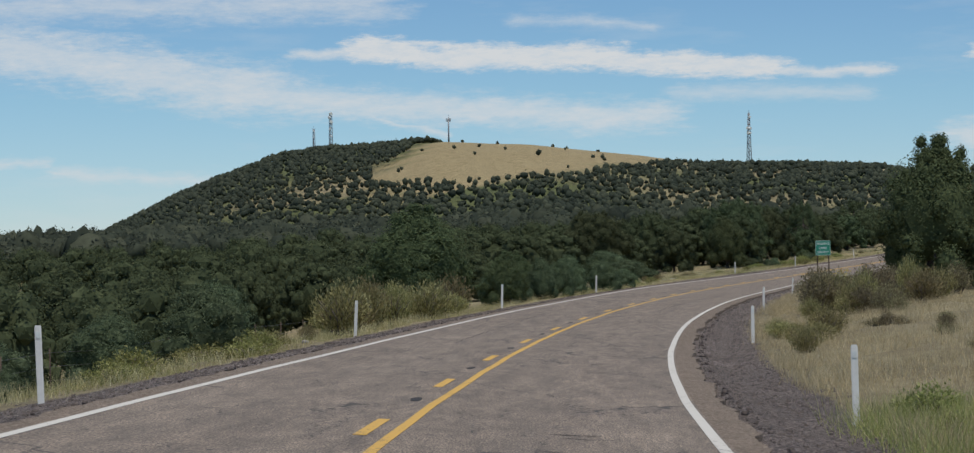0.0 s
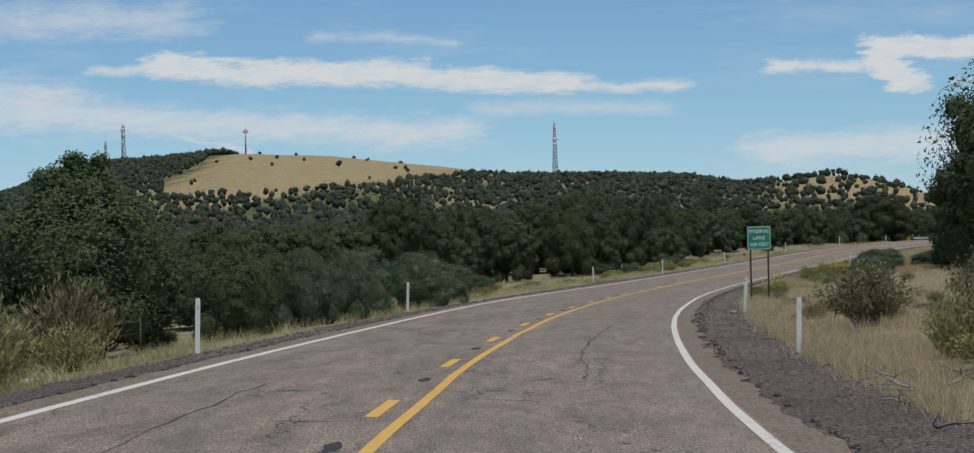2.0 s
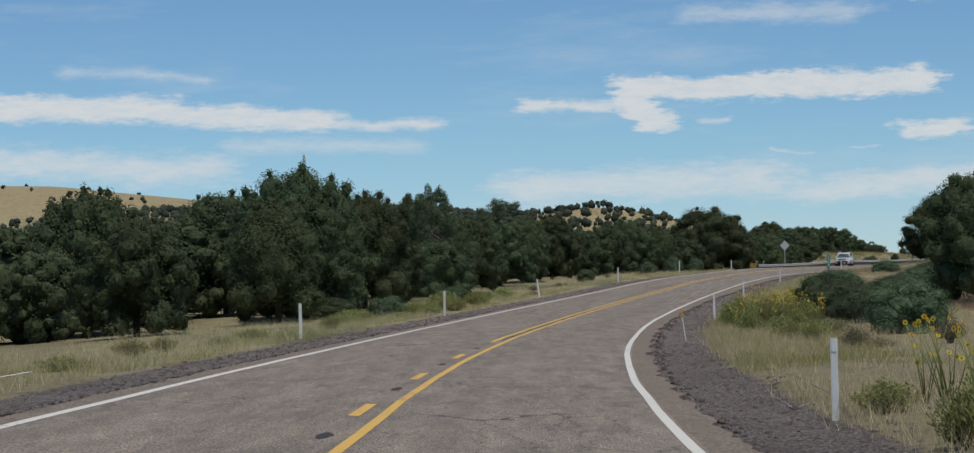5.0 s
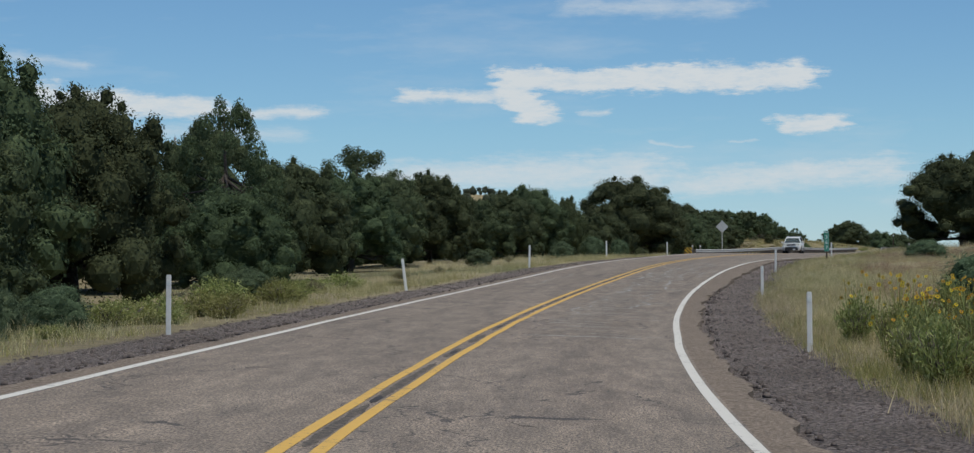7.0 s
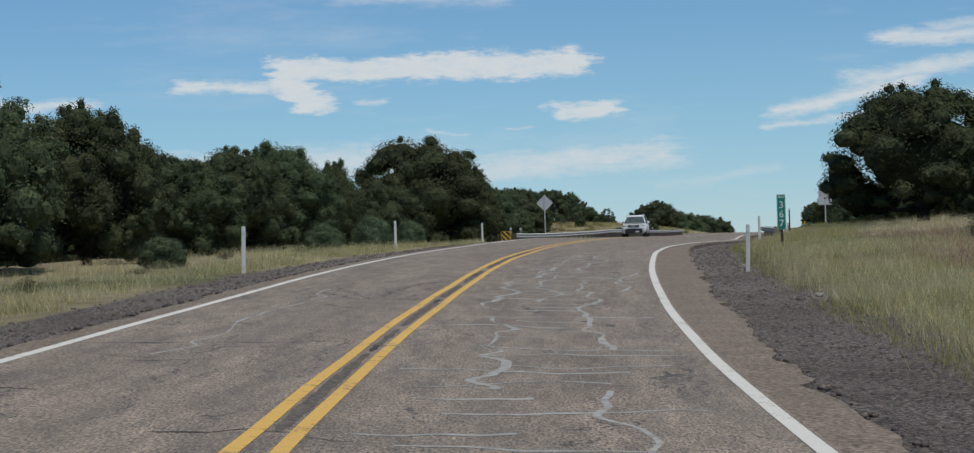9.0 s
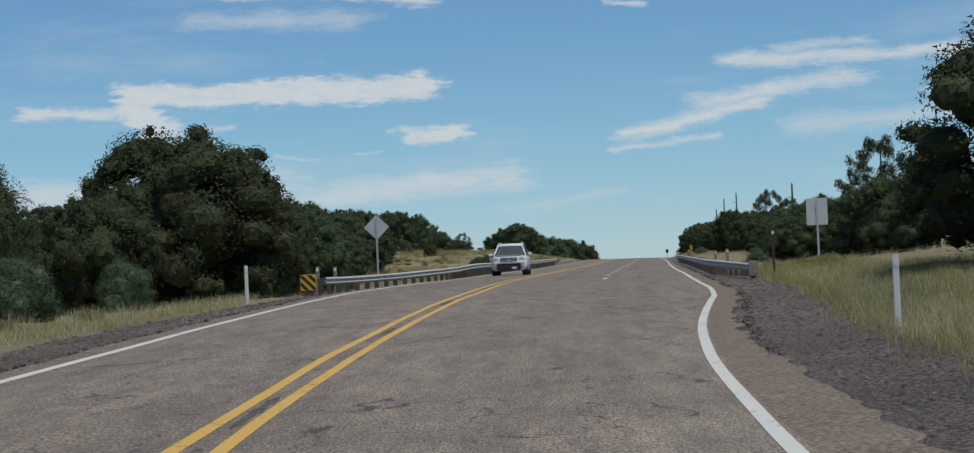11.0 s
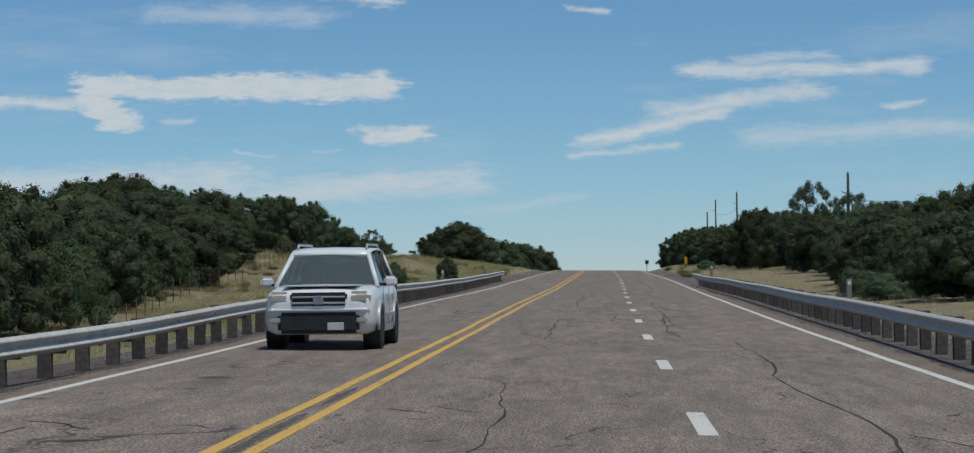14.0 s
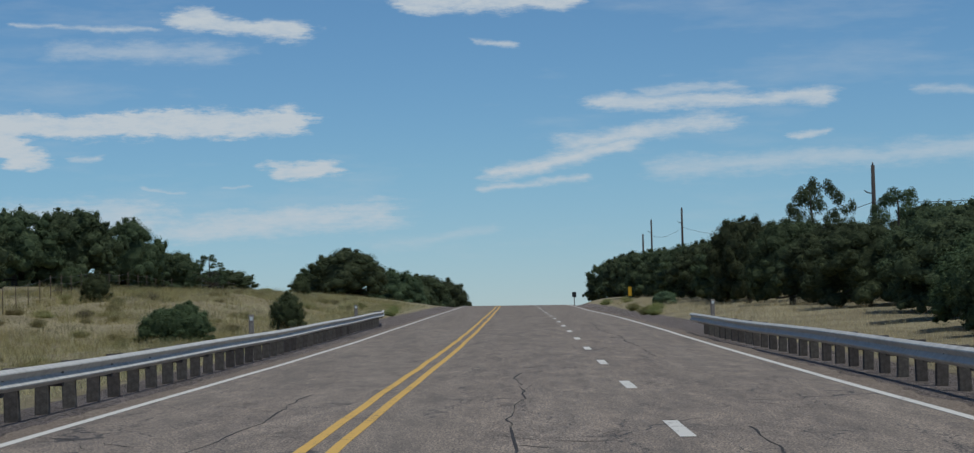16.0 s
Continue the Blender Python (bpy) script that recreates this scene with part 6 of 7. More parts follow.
            runs.append(([(sd * 0.08, 0.235 * math.cos(a), 0.235 * math.sin(a)) for a in np.linspace(0, 2 * math.pi, 25)], [0.02] * 25))
            part("rim", tubes("rim", M_RIM, runs, 6), wheel, "five-spoke alloy rim")


car()


# ---- shrubs, weeds and flowers of the verge ----
def shrub_mesh(name, seed, mat, stalks, height, width, leaf, up=0.8, per=13, bare=0.18):
    """A loose fan of stalks with narrow leaves along them."""
    rng = np.random.default_rng(seed)
    quads = []
    a = rng.uniform(0, 2 * math.pi, stalks)
    lean = rng.uniform(0.05, 1.0, stalks) ** 0.7
    tip = np.stack([np.cos(a) * lean * width / 2, np.sin(a) * lean * width / 2, height * (1.05 - 0.45 * lean ** 2) * rng.uniform(0.75, 1.1, stalks)], 1)
    root = tip * [0.22, 0.22, 0.0]
    for k in range(per):
        f = (k + rng.random((stalks, 1))) / per
        c = root + (tip - root) * (bare + (1.03 - bare) * f) + rng.normal(0, 0.035 * width, (stalks, 3))
        d = unit(rng, stalks) * (1 - up) + (tip - root) / (np.linalg.norm(tip - root, axis=1)[:, None] + 1e-6) * up
        t = d / np.linalg.norm(d, axis=1)[:, None]
        b = np.cross(t, unit(rng, stalks))
        b /= np.linalg.norm(b, axis=1)[:, None] + 1e-9
        L = leaf * rng.uniform(0.6, 1.4, (stalks, 1))
        quads.append(np.stack([c - t * L / 2, c + t * L / 2, c - b * L * 0.3], 1))
    return fast_mesh(name, np.concatenate(quads), 3, mat)


def stems_mesh(name, seed, n, height, width, mat):
    rng = np.random.default_rng(seed)
    runs = []
    for i in range(n):
        a, l = rng.uniform(0, 6.3), rng.uniform(0.1, 0.9)
        top = Vector((math.cos(a) * l * width / 2, math.sin(a) * l * width / 2, height * rng.uniform(0.5, 0.85)))
        kink = Vector((rng.normal(0, 0.05), rng.normal(0, 0.05), 0.05))
        runs.append(([(top.x * 0.15, top.y * 0.15, -0.1), top * 0.5 + kink, top], [0.022, 0.014, 0.006]))
    return tubes(name, mat, runs, 4)


KINDS = {
    "rabbitbrush": (M_BRUSH, 300, 0.085, 0.72, "straw-yellow feathery rabbitbrush growing on the road bank", "rabbitbrush"),
    "sagebrush": (M_SAGE, 300, 0.075, 0.45, "grey-brown twiggy sagebrush growing on the road bank", "sagebrush"),
    "weed": (M_WEED, 220, 0.10, 0.55, "leafy yellow-green weed clump at the gravel's edge", "weed clump"),
}
SHRUB = {}
M_TWIG = speckled("grey_brown_twig", [(0.3, (0.07, 0.056, 0.046)), (0.7, (0.19, 0.16, 0.135))], 20, 0.95)


def shrub(kind, s, u, h, w, k):
    mat, stalks, leaf, up, label, cat = KINDS[kind]
    key = kind, k % 3
    if key not in SHRUB:
        seed = 900 + 31 * (k % 3) + len(kind)
        SHRUB[key] = shrub_mesh("foliage", seed, mat, stalks, 1.0, 1.3, leaf, up, 11, 0.40 if kind == "sagebrush" else 0.24), stems_mesh("stem", seed, 34, 1.0, 1.2, M_TWIG)
    x, y, z = on_ground(s, u)
    th = new(kind)
    th.matrix_basis = pose(x, y, z - 0.05, 0, 0, (k * 83) % 360) @ Matrix.Diagonal((w / 1.3, w / 1.3, h, 1))
    tagged(th, label, cat, "verge shrubs")
    part("foliage", SHRUB[key][0], th)
    tagged(part("stem", SHRUB[key][1], th, "thin grey-brown stems"), kind="stuff")


rng = np.random.default_rng(21)
SPREAD = [  # kind, how many, s from, s to, u from, u to, height, width
    ("rabbitbrush", 17, 80, 107, -7.8, -10.6, 1.6, 2.2), ("rabbitbrush", 3, 62, 76, -8.0, -9.5, 0.5, 1.2), ("weed", 6, 48, 64, -7.4, -9.0, 0.6, 1.6), ("rabbitbrush", 5, 112, 140, -8.2, -10, 0.7, 1.4),
    ("sagebrush", 14, 98, 124, 8.9, 16.5, 1.6, 2.2), ("rabbitbrush", 8, 96, 122, 8.8, 15.0, 1.6, 1.8), ("sagebrush", 6, 91, 101, 8.9, 12.5, 0.9, 1.6), ("rabbitbrush", 9, 84, 114, 8.6, 10.8, 1.4, 1.7), ("weed", 5, 96, 112, 8.6, 11, 1.1, 1.8), ("rabbitbrush", 4, 62, 78, 7.6, 9.0, 0.7, 1.3), ("sagebrush", 14, 40, 80, 10, 18, 0.45, 0.9), ("rabbitbrush", 6, 60, 76, 7.0, 8.4, 0.6, 1.2), ("weed", 4, 30, 44, 9.6, 12.0, 0.7, 1.5),
]
SPREAD_ON = [
    ("sagebrush", 34, 118, 180, 8.4, 20, 0.34, 1.1), ("rabbitbrush", 12, 120, 180, 8.0, 16, 0.45, 0.9), ("weed", 6, 176, 192, 7.0, 8.6, 0.6, 1.1), ("weed", 40, 238, 268, 7.2, 10.6, 0.85, 1.1), ("weed", 8, 226, 246, 8.6, 11.0, 0.6, 1.4), ("weed", 5, 252, 266, -8.2, -10.0, 0.7, 1.7), ("sagebrush", 8, 186, 232, 10, 18, 0.6, 1.2), ("weed", 7, 24, 34, 6.9, 10.5, 0.5, 1.3),
    ("weed", 9, 150, 200, -7.8, -9.2, 0.5, 1.2), ("rabbitbrush", 6, 190, 225, -8.2, -10.5, 0.55, 1.1), ("weed", 8, 232, 262, -7.6, -9.8, 0.45, 1.2), ("sagebrush", 10, 262, 400, -8.4, -11.5, 0.35, 0.9), ("weed", 6, 270, 300, -8.5, -11, 0.7, 1.6), ("weed", 11, 265, 284, -7.3, -8.8, 0.62, 1.3),
    ("weed", 6, 420, 440, 10.5, 13, 0.5, 1.2), ("sagebrush", 14, 560, 680, -12, -24, 0.4, 0.9), ("rabbitbrush", 110, 530, 650, -8.5, -22, 0.30, 0.9), ("weed", 8, 600, 690, 9.5, 12, 0.5, 1.2), ("weed", 8, 600, 690, -6.2, -8.5, 0.5, 1.2),
]
k = 0
for kind, n, s0, s1, u0, u1, h, w in SPREAD + SPREAD_ON:
    for _ in range(n):
        shrub(kind, rng.uniform(s0, s1), u0 + (u1 - u0) * rng.random(), h * rng.uniform(0.55, 1.25), w * rng.uniform(0.65, 1.25), k)
        k += 1


# sunflowers: stems and single yellow heads
def flower_head():
    petals, centre = [], []
    for p in range(11):
        a = 2 * math.pi * p / 11
        d, e = Vector((math.cos(a), 0, math.sin(a))), Vector((-math.sin(a), 0, math.cos(a)))
        petals += [d * 0.012, d * 0.027 + e * 0.010, d * 0.048 - Vector((0, 0.004, 0)), d * 0.027 - e * 0.010]
        f = Vector((math.cos(a + 0.571), 0, math.sin(a + 0.571)))
        centre += [Vector((0, -0.012, 0)), d * 0.016 - Vector((0, 0.004, 0)), f * 0.016 - Vector((0, 0.004, 0))]
    return fast_mesh("flower_head", petals, 4, M_PETAL), fast_mesh("flower_centre", centre, 3, M_BARK)


HEAD_MESH, EYE_MESH = flower_head()
rng = np.random.default_rng(22)
for i in range(64):
    s, u = (rng.uniform(240, 268), rng.uniform(7.5, 11.0)) if i < 54 else (rng.uniform(176, 190), rng.uniform(7.4, 8.6))
    x, y, z = on_ground(s, u)
    th = thing("sunflower", pose(x, y, z, 0, 0, rng.uniform(-40, 40)), "wild sunflower plant with small yellow heads in the verge", "sunflower", "wild sunflowers")
    for k in range(6):
        a, l = rng.uniform(0, 6.3), rng.uniform(0.08, 0.5)
        top = Vector((math.cos(a) * l, math.sin(a) * l, rng.uniform(0.6, 1.35)))
        part("stem", tubes("stem", M_WEED, [([(0, 0, -0.1), top * 0.5 + Vector((0, 0, 0.08)), top], [0.010, 0.008, 0.005])], 4), th, "green stem")
        m = pose(top.x, top.y, top.z, rng.uniform(-50, 10), 0, rng.uniform(-60, 60))
        part("flower_centre", EYE_MESH, part("flower_head", HEAD_MESH, th, "yellow petals", m), "brown flower centre")


# ---- grass ----
def grass(name, mat, spots, height, blades, label, seed, spread_=0.17):
    """Tufts of narrow blades, one mesh."""
    rng = np.random.default_rng(seed)
    P = np.repeat(spots, blades * 2, 0)
    n = len(P)
    P = P + np.stack([rng.normal(0, spread_, n), rng.normal(0, spread_, n), np.zeros(n)], 1)
    a = rng.uniform(0, 2 * math.pi, n)
    side = np.stack([np.cos(a), np.sin(a), np.zeros(n)], 1) * rng.uniform(0.003, 0.007, (n, 1))
    h = height * rng.uniform(0.5, 1.3, (n, 1))
    lean = np.stack([rng.normal(0, 0.5, n), rng.normal(0, 0.5, n), np.ones(n)], 1) * h
    Q = np.stack([P - side, P + side, P + lean], 1)
    Q[:, :2, 2] -= 0.04
    return tagged(new(name, fast_mesh(name, Q, 3, mat)), label, "grass", kind="stuff")


def verge(n, s0, s1, u_in, u_out, seed, power=1.0):
    rng = np.random.default_rng(seed)
    s = rng.uniform(s0, s1, n)
    f = rng.random(n) ** power
    right = u_in > 0
    off = (edge_r(s) - LANE_R) if right else -2.2 * smooth(400, 414, s) * (1 - smooth(454, 474, s))
    u = u_in + (u_out - u_in) * f + off
    x, y = plan(s, u)
    clump = 0.5 + 0.5 * rough(x, y, 3.0, seed) + 0.3 * rough(x, y, 9.0, seed + 1)
    ok = rng.random(n) < clump
    return np.stack([x, y, ground(s, u)], 1)[ok]


grass("dry_grass", M_STRAW, verge(26000, 15, 300, 6.5, 20, 31, 1.6), 0.36, 6, "dry straw-coloured grass on the inner side of the bend", 41)
grass("dry_grass", M_STRAW, verge(9000, 300, 700, 7.0, 22, 39, 1.6), 0.36, 6, "dry straw-coloured grass beside the uphill lanes", 49)
grass("dry_grass", M_STRAW, verge(18000, 20, 690, -6.7, -17, 32, 1.6), 0.34, 6, "dry straw-coloured grass along the outer verge", 42)
grass("green_grass", M_GRASS, verge(9000, 205, 430, 6.6, 11.0, 33, 1.3), 0.26, 8, "green and yellowing grass at the gravel's edge", 43)
grass("green_grass", M_GRASS, verge(4200, 40, 420, -6.5, -9.5, 34, 1.2), 0.26, 7, "green grass along the outer verge", 44)
grass("green_grass", M_GRASS, verge(1500, 18, 34, 6.0, 10.5, 35), 0.42, 9, "thick green grass beside the road shoulder", 45)
grass("brown_grass", M_SEED, verge(5000, 258, 360, 10.5, 20, 38), 0.44, 6, "brown seeding grass behind the green verge", 48)
grass("tall_grass", M_STRAW, verge(15000, 256, 352, 7.2, 18, 36), 0.24, 8, "tall seeding grass beside the mile marker", 46)
field = verge(26000, 500, 690, -7.5, -26, 37, 1.0)
field = field[rough(field[:, 0], field[:, 1], 1.5, 71) > -0.1]
grass("field_grass", M_FIELD, field, 0.40, 7, "tufts of dry golden grass in the field beyond the rail", 47)
weeds = verge(26000, 470, 690, -6.6, -26, 57, 1.0)
weeds = weeds[rough(weeds[:, 0], weeds[:, 1], 1.3, 72) > 0.22]
grass("field_weed", M_SAGE, weeds, 0.30, 9, "dark low weeds scattered through the golden field", 58, 0.22)

# ---- stones of the shoulder ----
rng = np.random.default_rng(51)
bm = bmesh.new()
bmesh.ops.create_cone(bm, cap_ends=True, cap_tris=True, segments=5, radius1=1.0, radius2=0.55, depth=1.2)
V0 = np.array([v.co[:] for v in bm.verts])
bmesh.ops.triangulate(bm, faces=bm.faces[:])
F0 = np.array([[v.index for v in f.verts] for f in bm.faces])
bm.free()
M_CINDER = speckled("cinder_stone", [(0.3, (0.045, 0.036, 0.032)), (0.6, (0.13, 0.105, 0.092)), (0.8, (0.26, 0.215, 0.19))], 9, 0.95, relief=0.4)
n = 22000
s = rng.uniform(12, 440, n)
rt = rng.random(n) < 0.6
u = np.where(rt, edge_r(s) + 0.75 + 2.4 * rng.random(n), EDGE_L - 0.7 - 2.0 * rng.random(n))
x, y = plan(s, u)
P = np.stack([x, y, ground(s, u)], 1)
sz = 0.016 + 0.055 * rng.random(n) ** 3.0
V = V0[None] * (1 + 0.4 * rng.uniform(-1, 1, (n, len(V0), 1))) * sz[:, None, None] * [1, 1, 0.7] + P[:, None]
F = (F0[None] + (np.arange(n) * len(V0))[:, None, None]).reshape(-1, 3)
me = bpy.data.meshes.new("cinder_stones")
me.vertices.add(n * len(V0))
me.vertices.foreach_set("co", V.astype(np.float32).ravel())
me.loops.add(F.size)
me.loops.foreach_set("vertex_index", F.astype(np.int32).ravel())
me.polygons.add(len(F))
me.polygons.foreach_set("loop_start", np.arange(0, F.size, 3, dtype=np.int32))
me.materials.append(M_CINDER)
me.update(calc_edges=True)
tagged(new("cinder_stones", me), "loose dark cinder stones scattered over the shoulder", "gravel", kind="stuff")


def stone(s, u, size, seed):
    rng = np.random.default_rng(seed)
    V, F = ball(rng, np.zeros(3), np.array([1.0, 0.8, 0.6]) * size, 2, 0.14)
    x, y, z = on_ground(s, u)
    thing("stone", pose(x, y, z + size * 0.3, 0, 0, seed * 50), "pale loose stone lying on the shoulder", "stone", "loose stones", data=mesh_of("stone", V, F, M_ROCK))


for i, (s, u, z) in enumerate(((150, 6.0, 0.16), (146, 6.4, 0.12), (335, 6.3, 0.10), (100, -7.4, 0.14), (180, -7.2, 0.12), (172, 6.2, 0.13), (128, 6.6, 0.10), (68, -7.3, 0.12), (318, 6.9, 0.09))):
    stone(s, u, z, i + 1)


# ---- tar patches at the centre line, and black marks left of old dashes ----
def blot(c, half, m, w, sign):
    """One side of a ragged rounded patch."""
    return lambda s: m + sign * w * np.sqrt(np.clip(1 - ((s - c) / half) ** 2, 0.02, 1)) * (0.8 + 0.35 * rough(s, s * 0 + c, 0.25, 8 + sign))


for i in range(-1, 32):
    c = 26.78 + 12.192 * i + 6.6
    if c < 330:
        m, w = (-YELLOW - 0.01, 0.10) if c < SOLID_FROM else (float(middle(c)), 0.06)
        tagged(new("tar_patch", ribbon("tar_patch", c - 0.6, c + 0.6, blot(c, 0.6, m, w, -1), blot(c, 0.6, m, w, 1), 0.004, M_TAR, 0.15, 0.003)), "black tar patch between the centre lines", "road patch", "tar patches", "structure")


# ---- the worn seam between the two solid lines ----
M_WORN = speckled("worn_dark_seam", [(0.35, (0.045, 0.037, 0.030)), (0.5, (0.10, 0.083, 0.066)), (0.65, (0.19, 0.155, 0.12))], 14, 0.95, relief=0.4)
rng = np.random.default_rng(93)
s_ = 224.0
while s_ < 446:
    n_ = rng.uniform(3.0, 9.0)
    half = rng.uniform(0.035, 0.075)
    edge = lambda k, half=half, q=int(s_): (lambda s: middle(s) + k * (half + 0.022 * rough(s, s * 0 + q, 0.5, q % 50)) * np.minimum(1, 0.25 + 1.5 * np.minimum(s - s_, s_ + n_ - s)))
    tagged(new("worn_seam", ribbon("worn_seam", s_, s_ + n_, edge(-1), edge(1), 0.0026, M_WORN, 0.25)), "dark worn seam between the yellow lines", "road crack", "worn seams", "structure")
    s_ += n_ + (rng.uniform(0.3, 2.5) if s_ < 345 or s_ > 390 else 14.0)


# ---- long open cracks that run with the lanes ----
def crack_side(base, seed, sign):
    return lambda s: base + 0.22 * rough(s, s * 0 + seed, 7.0, seed) + 0.05 * rough(s, s * 0, 0.9, seed + 2) + sign * (0.004 + 0.016 * np.abs(rough(s, s * 0, 2.3, seed + 4)))


for base, a, b, seed in ((5.35, 428, 462, 61), (4.5, 465, 502, 62), (4.75, 474, 496, 58), (5.2, 530, 580, 63), (1.75, 420, 448, 64), (1.87, 463, 480, 65), (3.14, 477, 485, 59), (2.0, 495, 520, 57), (-2.3, 402, 440, 66), (-1.4, 485, 512, 67), (-2.6, 462, 478, 56), (2.1, 96, 128, 68), (-2.0, 60, 92, 69)):
    tagged(new("road_crack", ribbon("road_crack", a, b, crack_side(base, seed, -1), crack_side(base, seed, 1), 0.0035, M_TAR, 0.3, 0.002)), "long dark open crack along the lane", "road crack", "road cracks", "structure")


# ---- pale sealed seams across and along the lane, and one dark patch ----
M_SEALANT = speckled("dusty_crack_sealant", [(0.35, (0.27, 0.255, 0.23)), (0.55, (0.38, 0.375, 0.345)), (0.75, (0.46, 0.46, 0.43))], 6, 0.8, relief=0.1, big=0.6)


def seam_across(s, u0, u1, width, seed):
    """A wavering strip across the lane; its width comes and goes."""
    n = max(6, int((u1 - u0) / 0.12))
    u = np.linspace(u0, u1, n)
    c = s + 0.55 * rough(u, u * 0 + seed, 1.1, seed) + 0.16 * rough(u, u * 0 + seed, 0.3, seed + 1)
    w = width * (0.55 + 0.45 * rough(u, u * 0 + s, 0.5, seed + 2)) + 0.012
    V = []
    for k in (-1, 1):
        x, y = plan(c + k * w, u)
        _, _, z, _, e = line(c + k * w)
        V.append(np.stack([x, y, z - u * e + 0.0032], -1))
    V = np.stack(V, 1).reshape(-1, 3)
    return mesh_of("sealed_crack", V, [(2 * i, 2 * i + 2, 2 * i + 3, 2 * i + 1) for i in range(n - 1)], M_SEALANT)


def seam_along(base, seed, wide):
    wave = lambda s: base + 0.34 * rough(s, s * 0 + seed, 2.6, seed) + 0.17 * rough(s, s * 0 + seed, 0.9, seed + 1)
    width = lambda s: 0.5 * wide * np.clip(0.75 + 0.6 * rough(s, s * 0 + seed, 1.2, seed + 2), 0.30, 1.2)
    return (lambda s: wave(s) - width(s)), (lambda s: wave(s) + width(s))


rng = np.random.default_rng(91)
SEAM = "pale sealed crack wandering over the lane"
s_ = 262.0
while s_ < 345:
    u0 = rng.uniform(0.5, 1.6)
    tagged(new("sealed_crack", seam_across(s_, u0, min(3.6, u0 + rng.uniform(0.9, 2.6)), rng.uniform(0.04, 0.11), int(s_))), SEAM, "road crack", "sealed cracks", "structure")
    s_ += rng.uniform(0.7, 2.0)
for base, a, b, seed, wide in ((1.25, 276, 290, 71, 0.08), (1.35, 296, 309, 72, 0.10), (1.2, 311, 332, 73, 0.11), (1.75, 314, 326, 78, 0.08), (2.55, 282, 296, 74, 0.07), (2.7, 302, 324, 75, 0.09), (2.4, 326, 344, 76, 0.09), (3.3, 318, 328, 79, 0.07), (1.5, 333, 345, 70, 0.08), (-2.2, 300, 318, 77, 0.05)):
    tagged(new("sealed_crack", ribbon("sealed_crack", a, b, *seam_along(base, seed, wide), 0.003, M_SEALANT, 0.2)), SEAM, "road crack", "sealed cracks", "structure")


# ---- broken dark cracks: short jagged runs, slanting or straight across ----
def crack_mesh(s0, u0, ds, du, width, seed):
    n = max(5, int(math.hypot(ds, du) / 0.16))
    f = np.linspace(0, 1, n)
    u = u0 + du * f + 0.05 * rough(f * n, f * 0 + seed, 2.0, seed)
    c = s0 + ds * f + 0.22 * rough(f * n, f * 0 + seed, 2.6, seed + 1) + 0.10 * rough(f * n, f * 0, 1.0, seed + 2)
    w = width * (0.6 + 0.5 * rough(f * n, f * 0 + seed, 1.5, seed + 3)) * np.minimum(1, 8 * f * (1 - f) + 0.15)
    V = []
    for k in (-1, 1):
        x, y = plan(c + k * w, u + k * w * 0.12)
        _, _, z, _, e = line(c + k * w)
        V.append(np.stack([x, y, z - u * e + 0.0034], -1))
    V = np.stack(V, 1).reshape(-1, 3)
    return mesh_of("road_crack", V, [(2 * i, 2 * i + 2, 2 * i + 3, 2 * i + 1) for i in range(n - 1)], M_TAR)


rng = np.random.default_rng(97)
CRACKS = [  # how many, s from, s to, u from, u to, length along, length across
    (26, 392, 436, -3.3, -0.8, 1.6, 0.9), (22, 396, 412, 3.2, 6.6, 0.8, 0.8), (18, 412, 452, 4.6, 6.8, 2.2, 0.5), (16, 400, 450, 0.7, 2.6, 1.2, 0.7), (26, 440, 500, -3.2, -0.6, 2.0, 0.6), (20, 455, 520, 4.4, 6.6, 2.4, 0.5),
    (14, 480, 540, 0.8, 3.0, 1.8, 0.5), (46, 462, 520, -3.3, -0.6, 1.6, 0.7), (34, 462, 530, 3.8, 7.0, 1.8, 0.6), (18, 462, 500, 0.7, 3.0, 0.8, 0.8), (24, 400, 460, -3.3, -0.7, 1.4, 0.8), (14, 14, 60, 0.6, 3.2, 1.0, 0.7), (16, 120, 175, 0.7, 2.8, 0.9, 0.8), (16, 290, 330, -3.3, -0.8, 1.0, 0.9), (10, 60, 120, -3.2, -0.8, 1.2, 0.8), (12, 200, 260, -3.0, 3.0, 1.0, 0.8),
]
for count, a, b, u0, u1, along, across in CRACKS:
    for _ in range(count):
        ds, du = along * rng.uniform(-0.3, 1.0), across * rng.uniform(0.4, 1.3) * rng.choice((-1, 1, 1))
        tagged(new("road_crack", crack_mesh(rng.uniform(a, b), rng.uniform(u0, u1), ds, du, rng.uniform(0.018, 0.05), int(rng.integers(1, 900)))), "short jagged dark crack in the asphalt", "road crack", "road cracks", "structure")
for s_, u0, u1, wide, seed in ((398.6, 3.5, 5.2, 0.16, 81), (399.4, 3.2, 4.4, 0.10, 84), (458.0, 4.4, 7.2, 0.04, 82), (474.0, 3.6, 6.9, 0.05, 83), (471.2, 4.3, 5.6, 0.04, 86), (468.9, -2.0, -0.4, 0.05, 87)):
    me = seam_across(s_, u0, u1, wide, seed)
    me.materials[0] = M_TAR
    tagged(new("tar_patch", me), "dark tar patch smeared across the lane", "road patch", kind="structure")


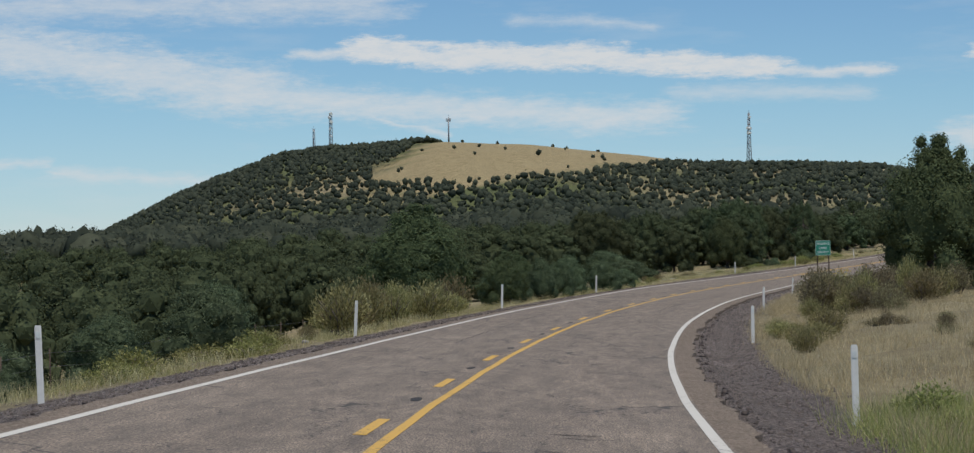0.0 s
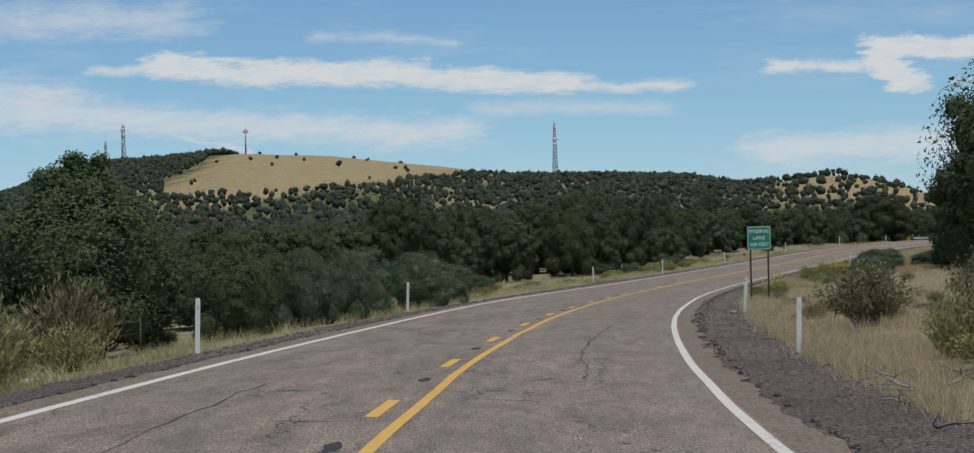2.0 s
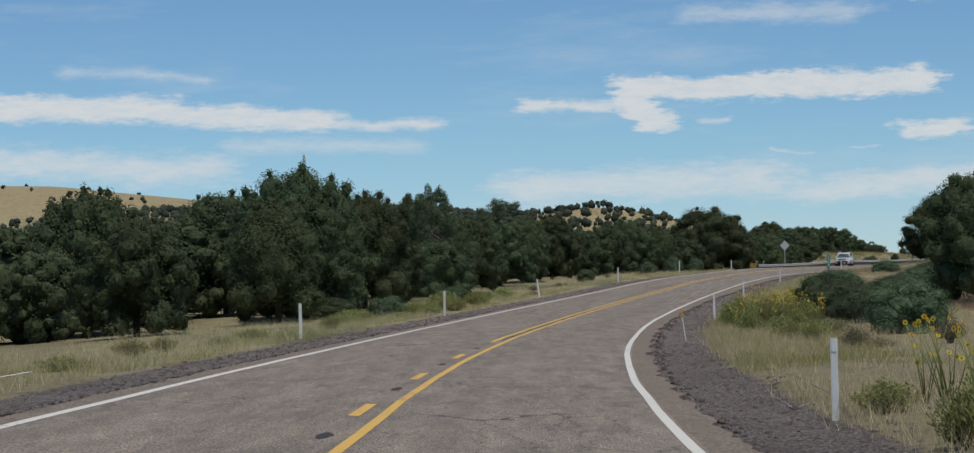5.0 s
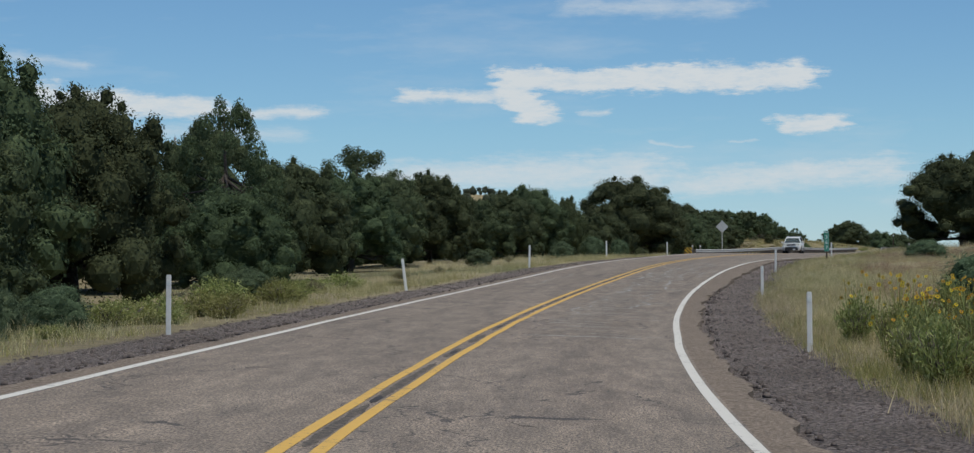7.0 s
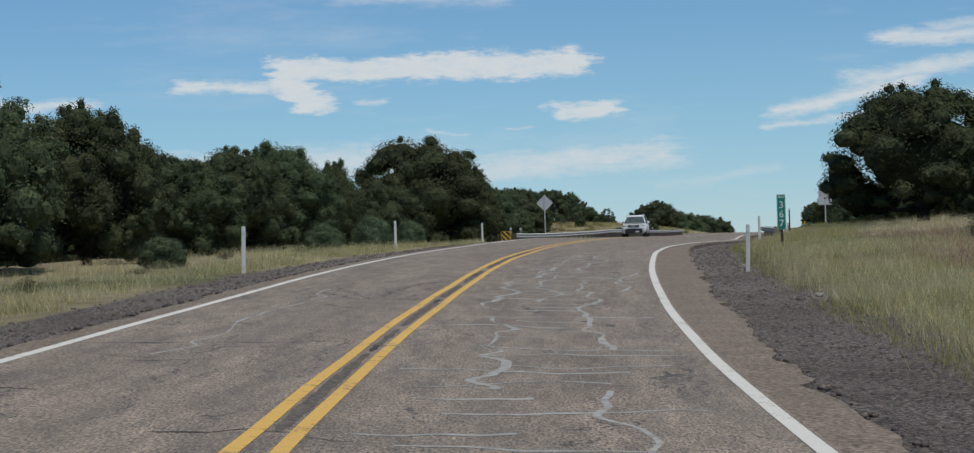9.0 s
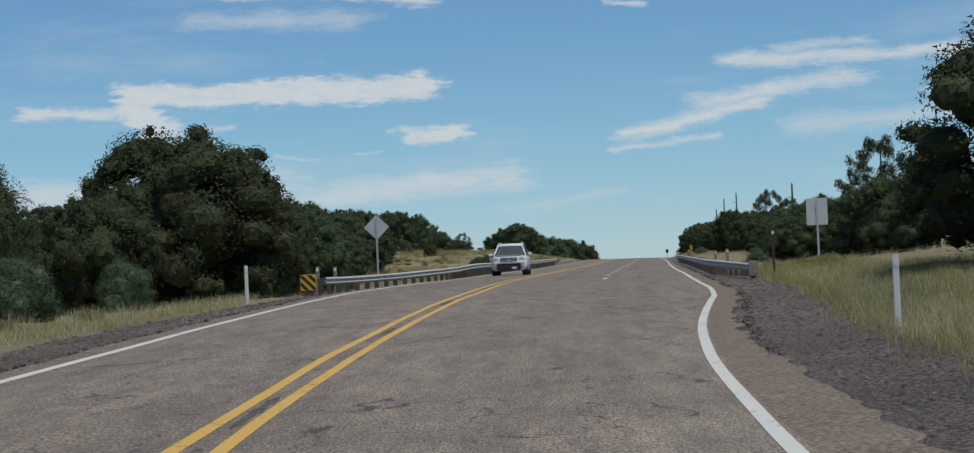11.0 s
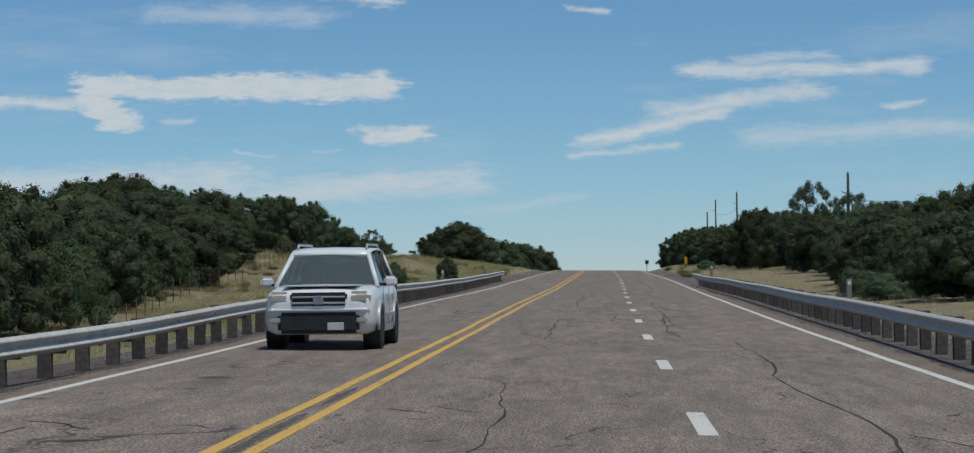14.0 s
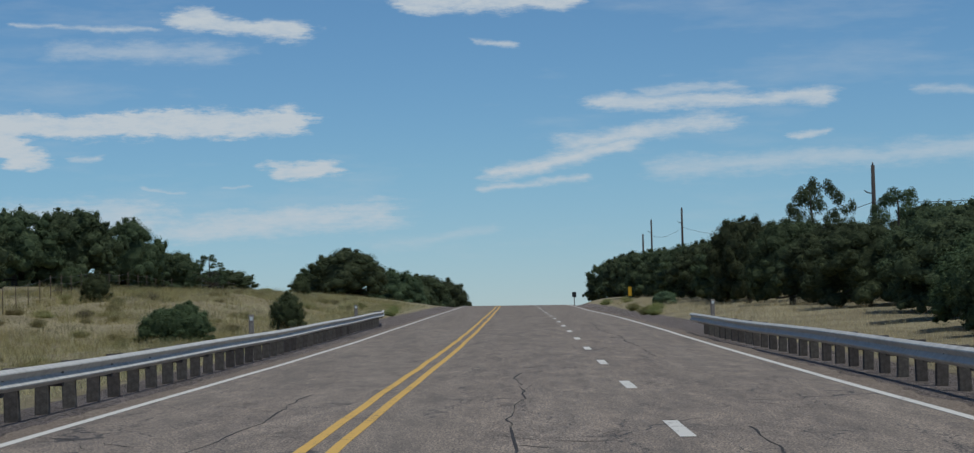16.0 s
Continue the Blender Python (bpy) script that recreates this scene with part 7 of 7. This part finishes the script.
# ---- a wire fence below the outer bank ----
def fence(s0, s1, u_at, step, top):
    x0, y0, z0 = on_ground(s0, u_at(s0))
    th = thing("wire_fence", pose(x0, y0, z0), "thin steel-post wire fence in dry grass", "fence", "fences")
    inv = pose(x0, y0, z0).inverted()
    pts = [Vector(on_ground(s, u_at(s))) for s in np.arange(s0, s1, step)]
    for i, p in enumerate(pts):
        part("post", tubes("post", M_RUST, [([inv @ (p - Vector((0, 0, 0.3))), inv @ (p + Vector((0.02 * math.sin(i * 3), 0, top)))], [0.02, 0.02])], 5), th)
    for h in (0.35, 0.7, 1.05):
        part("wire", tubes("wire", M_WIRE, [([inv @ (p + Vector((0, 0, h))) for p in pts], [0.005] * len(pts))], 4), th, "barbed wire strand")


fence(30, 130, lambda s: -11.5, 4.2, 1.15)
fence(500, 690, lambda s: -16.2 - 3.5 * float(smooth(500, 545, s)) - 3.2 * float(smooth(540, 620, s)), 3.6, 1.15)


# ---- oddments of the shoulder ----
th = thing("leaning_stake", facing(233.9, 5.66) @ pose(0, 0, 0, 4, -7, 0), "leaning pale marker stake with a yellow top", "marker post")
part("stake", box("stake", M_DELIN, (0.045, 0.03, 1.15), (0, 0, 0.5), 0.005), th)
part("top_band", box("top_band", M_HAZARD, (0.06, 0.035, 0.30), (0, 0, 0.98), 0.005), th, "yellow reflective band")
x, y, z = on_ground(33.2, -7.5)
runs = [([(0, 0, -0.2), (0.15 * i - 0.3, 0.12 * math.sin(i * 2.2), 0.16), (0.28 * i - 0.6, 0.25 * math.sin(i * 1.7), 0.30 + 0.09 * (i % 3))], [0.10, 0.06, 0.025]) for i in range(5)]
thing("dead_stump", pose(x, y, z), "broken grey dead stump lying beside a marker post", "stump", data=tubes("dead_stump", M_DEAD, runs, 7))
rng = np.random.default_rng(77)
for i in range(34):
    s_, u_ = (rng.uniform(82, 150), rng.uniform(6.0, 8.4)) if i < 27 else (rng.uniform(160, 200), rng.uniform(6.0, 7.6))
    x, y, z = on_ground(s_, u_, 0.03)
    runs = []
    for k in range(4):
        a = rng.uniform(0, 6.3)
        runs.append(([(0, 0, 0), (0.2 * math.cos(a), 0.2 * math.sin(a), 0.06), (0.5 * math.cos(a + 0.3), 0.5 * math.sin(a + 0.3), rng.uniform(0.04, 0.24))], [0.016, 0.012, 0.005]))
    thing("dead_twig", pose(x, y, z), "bleached dead twigs lying on the cinder shoulder", "twigs", "dead twigs", data=tubes("dead_twig", M_DEAD, runs, 4))
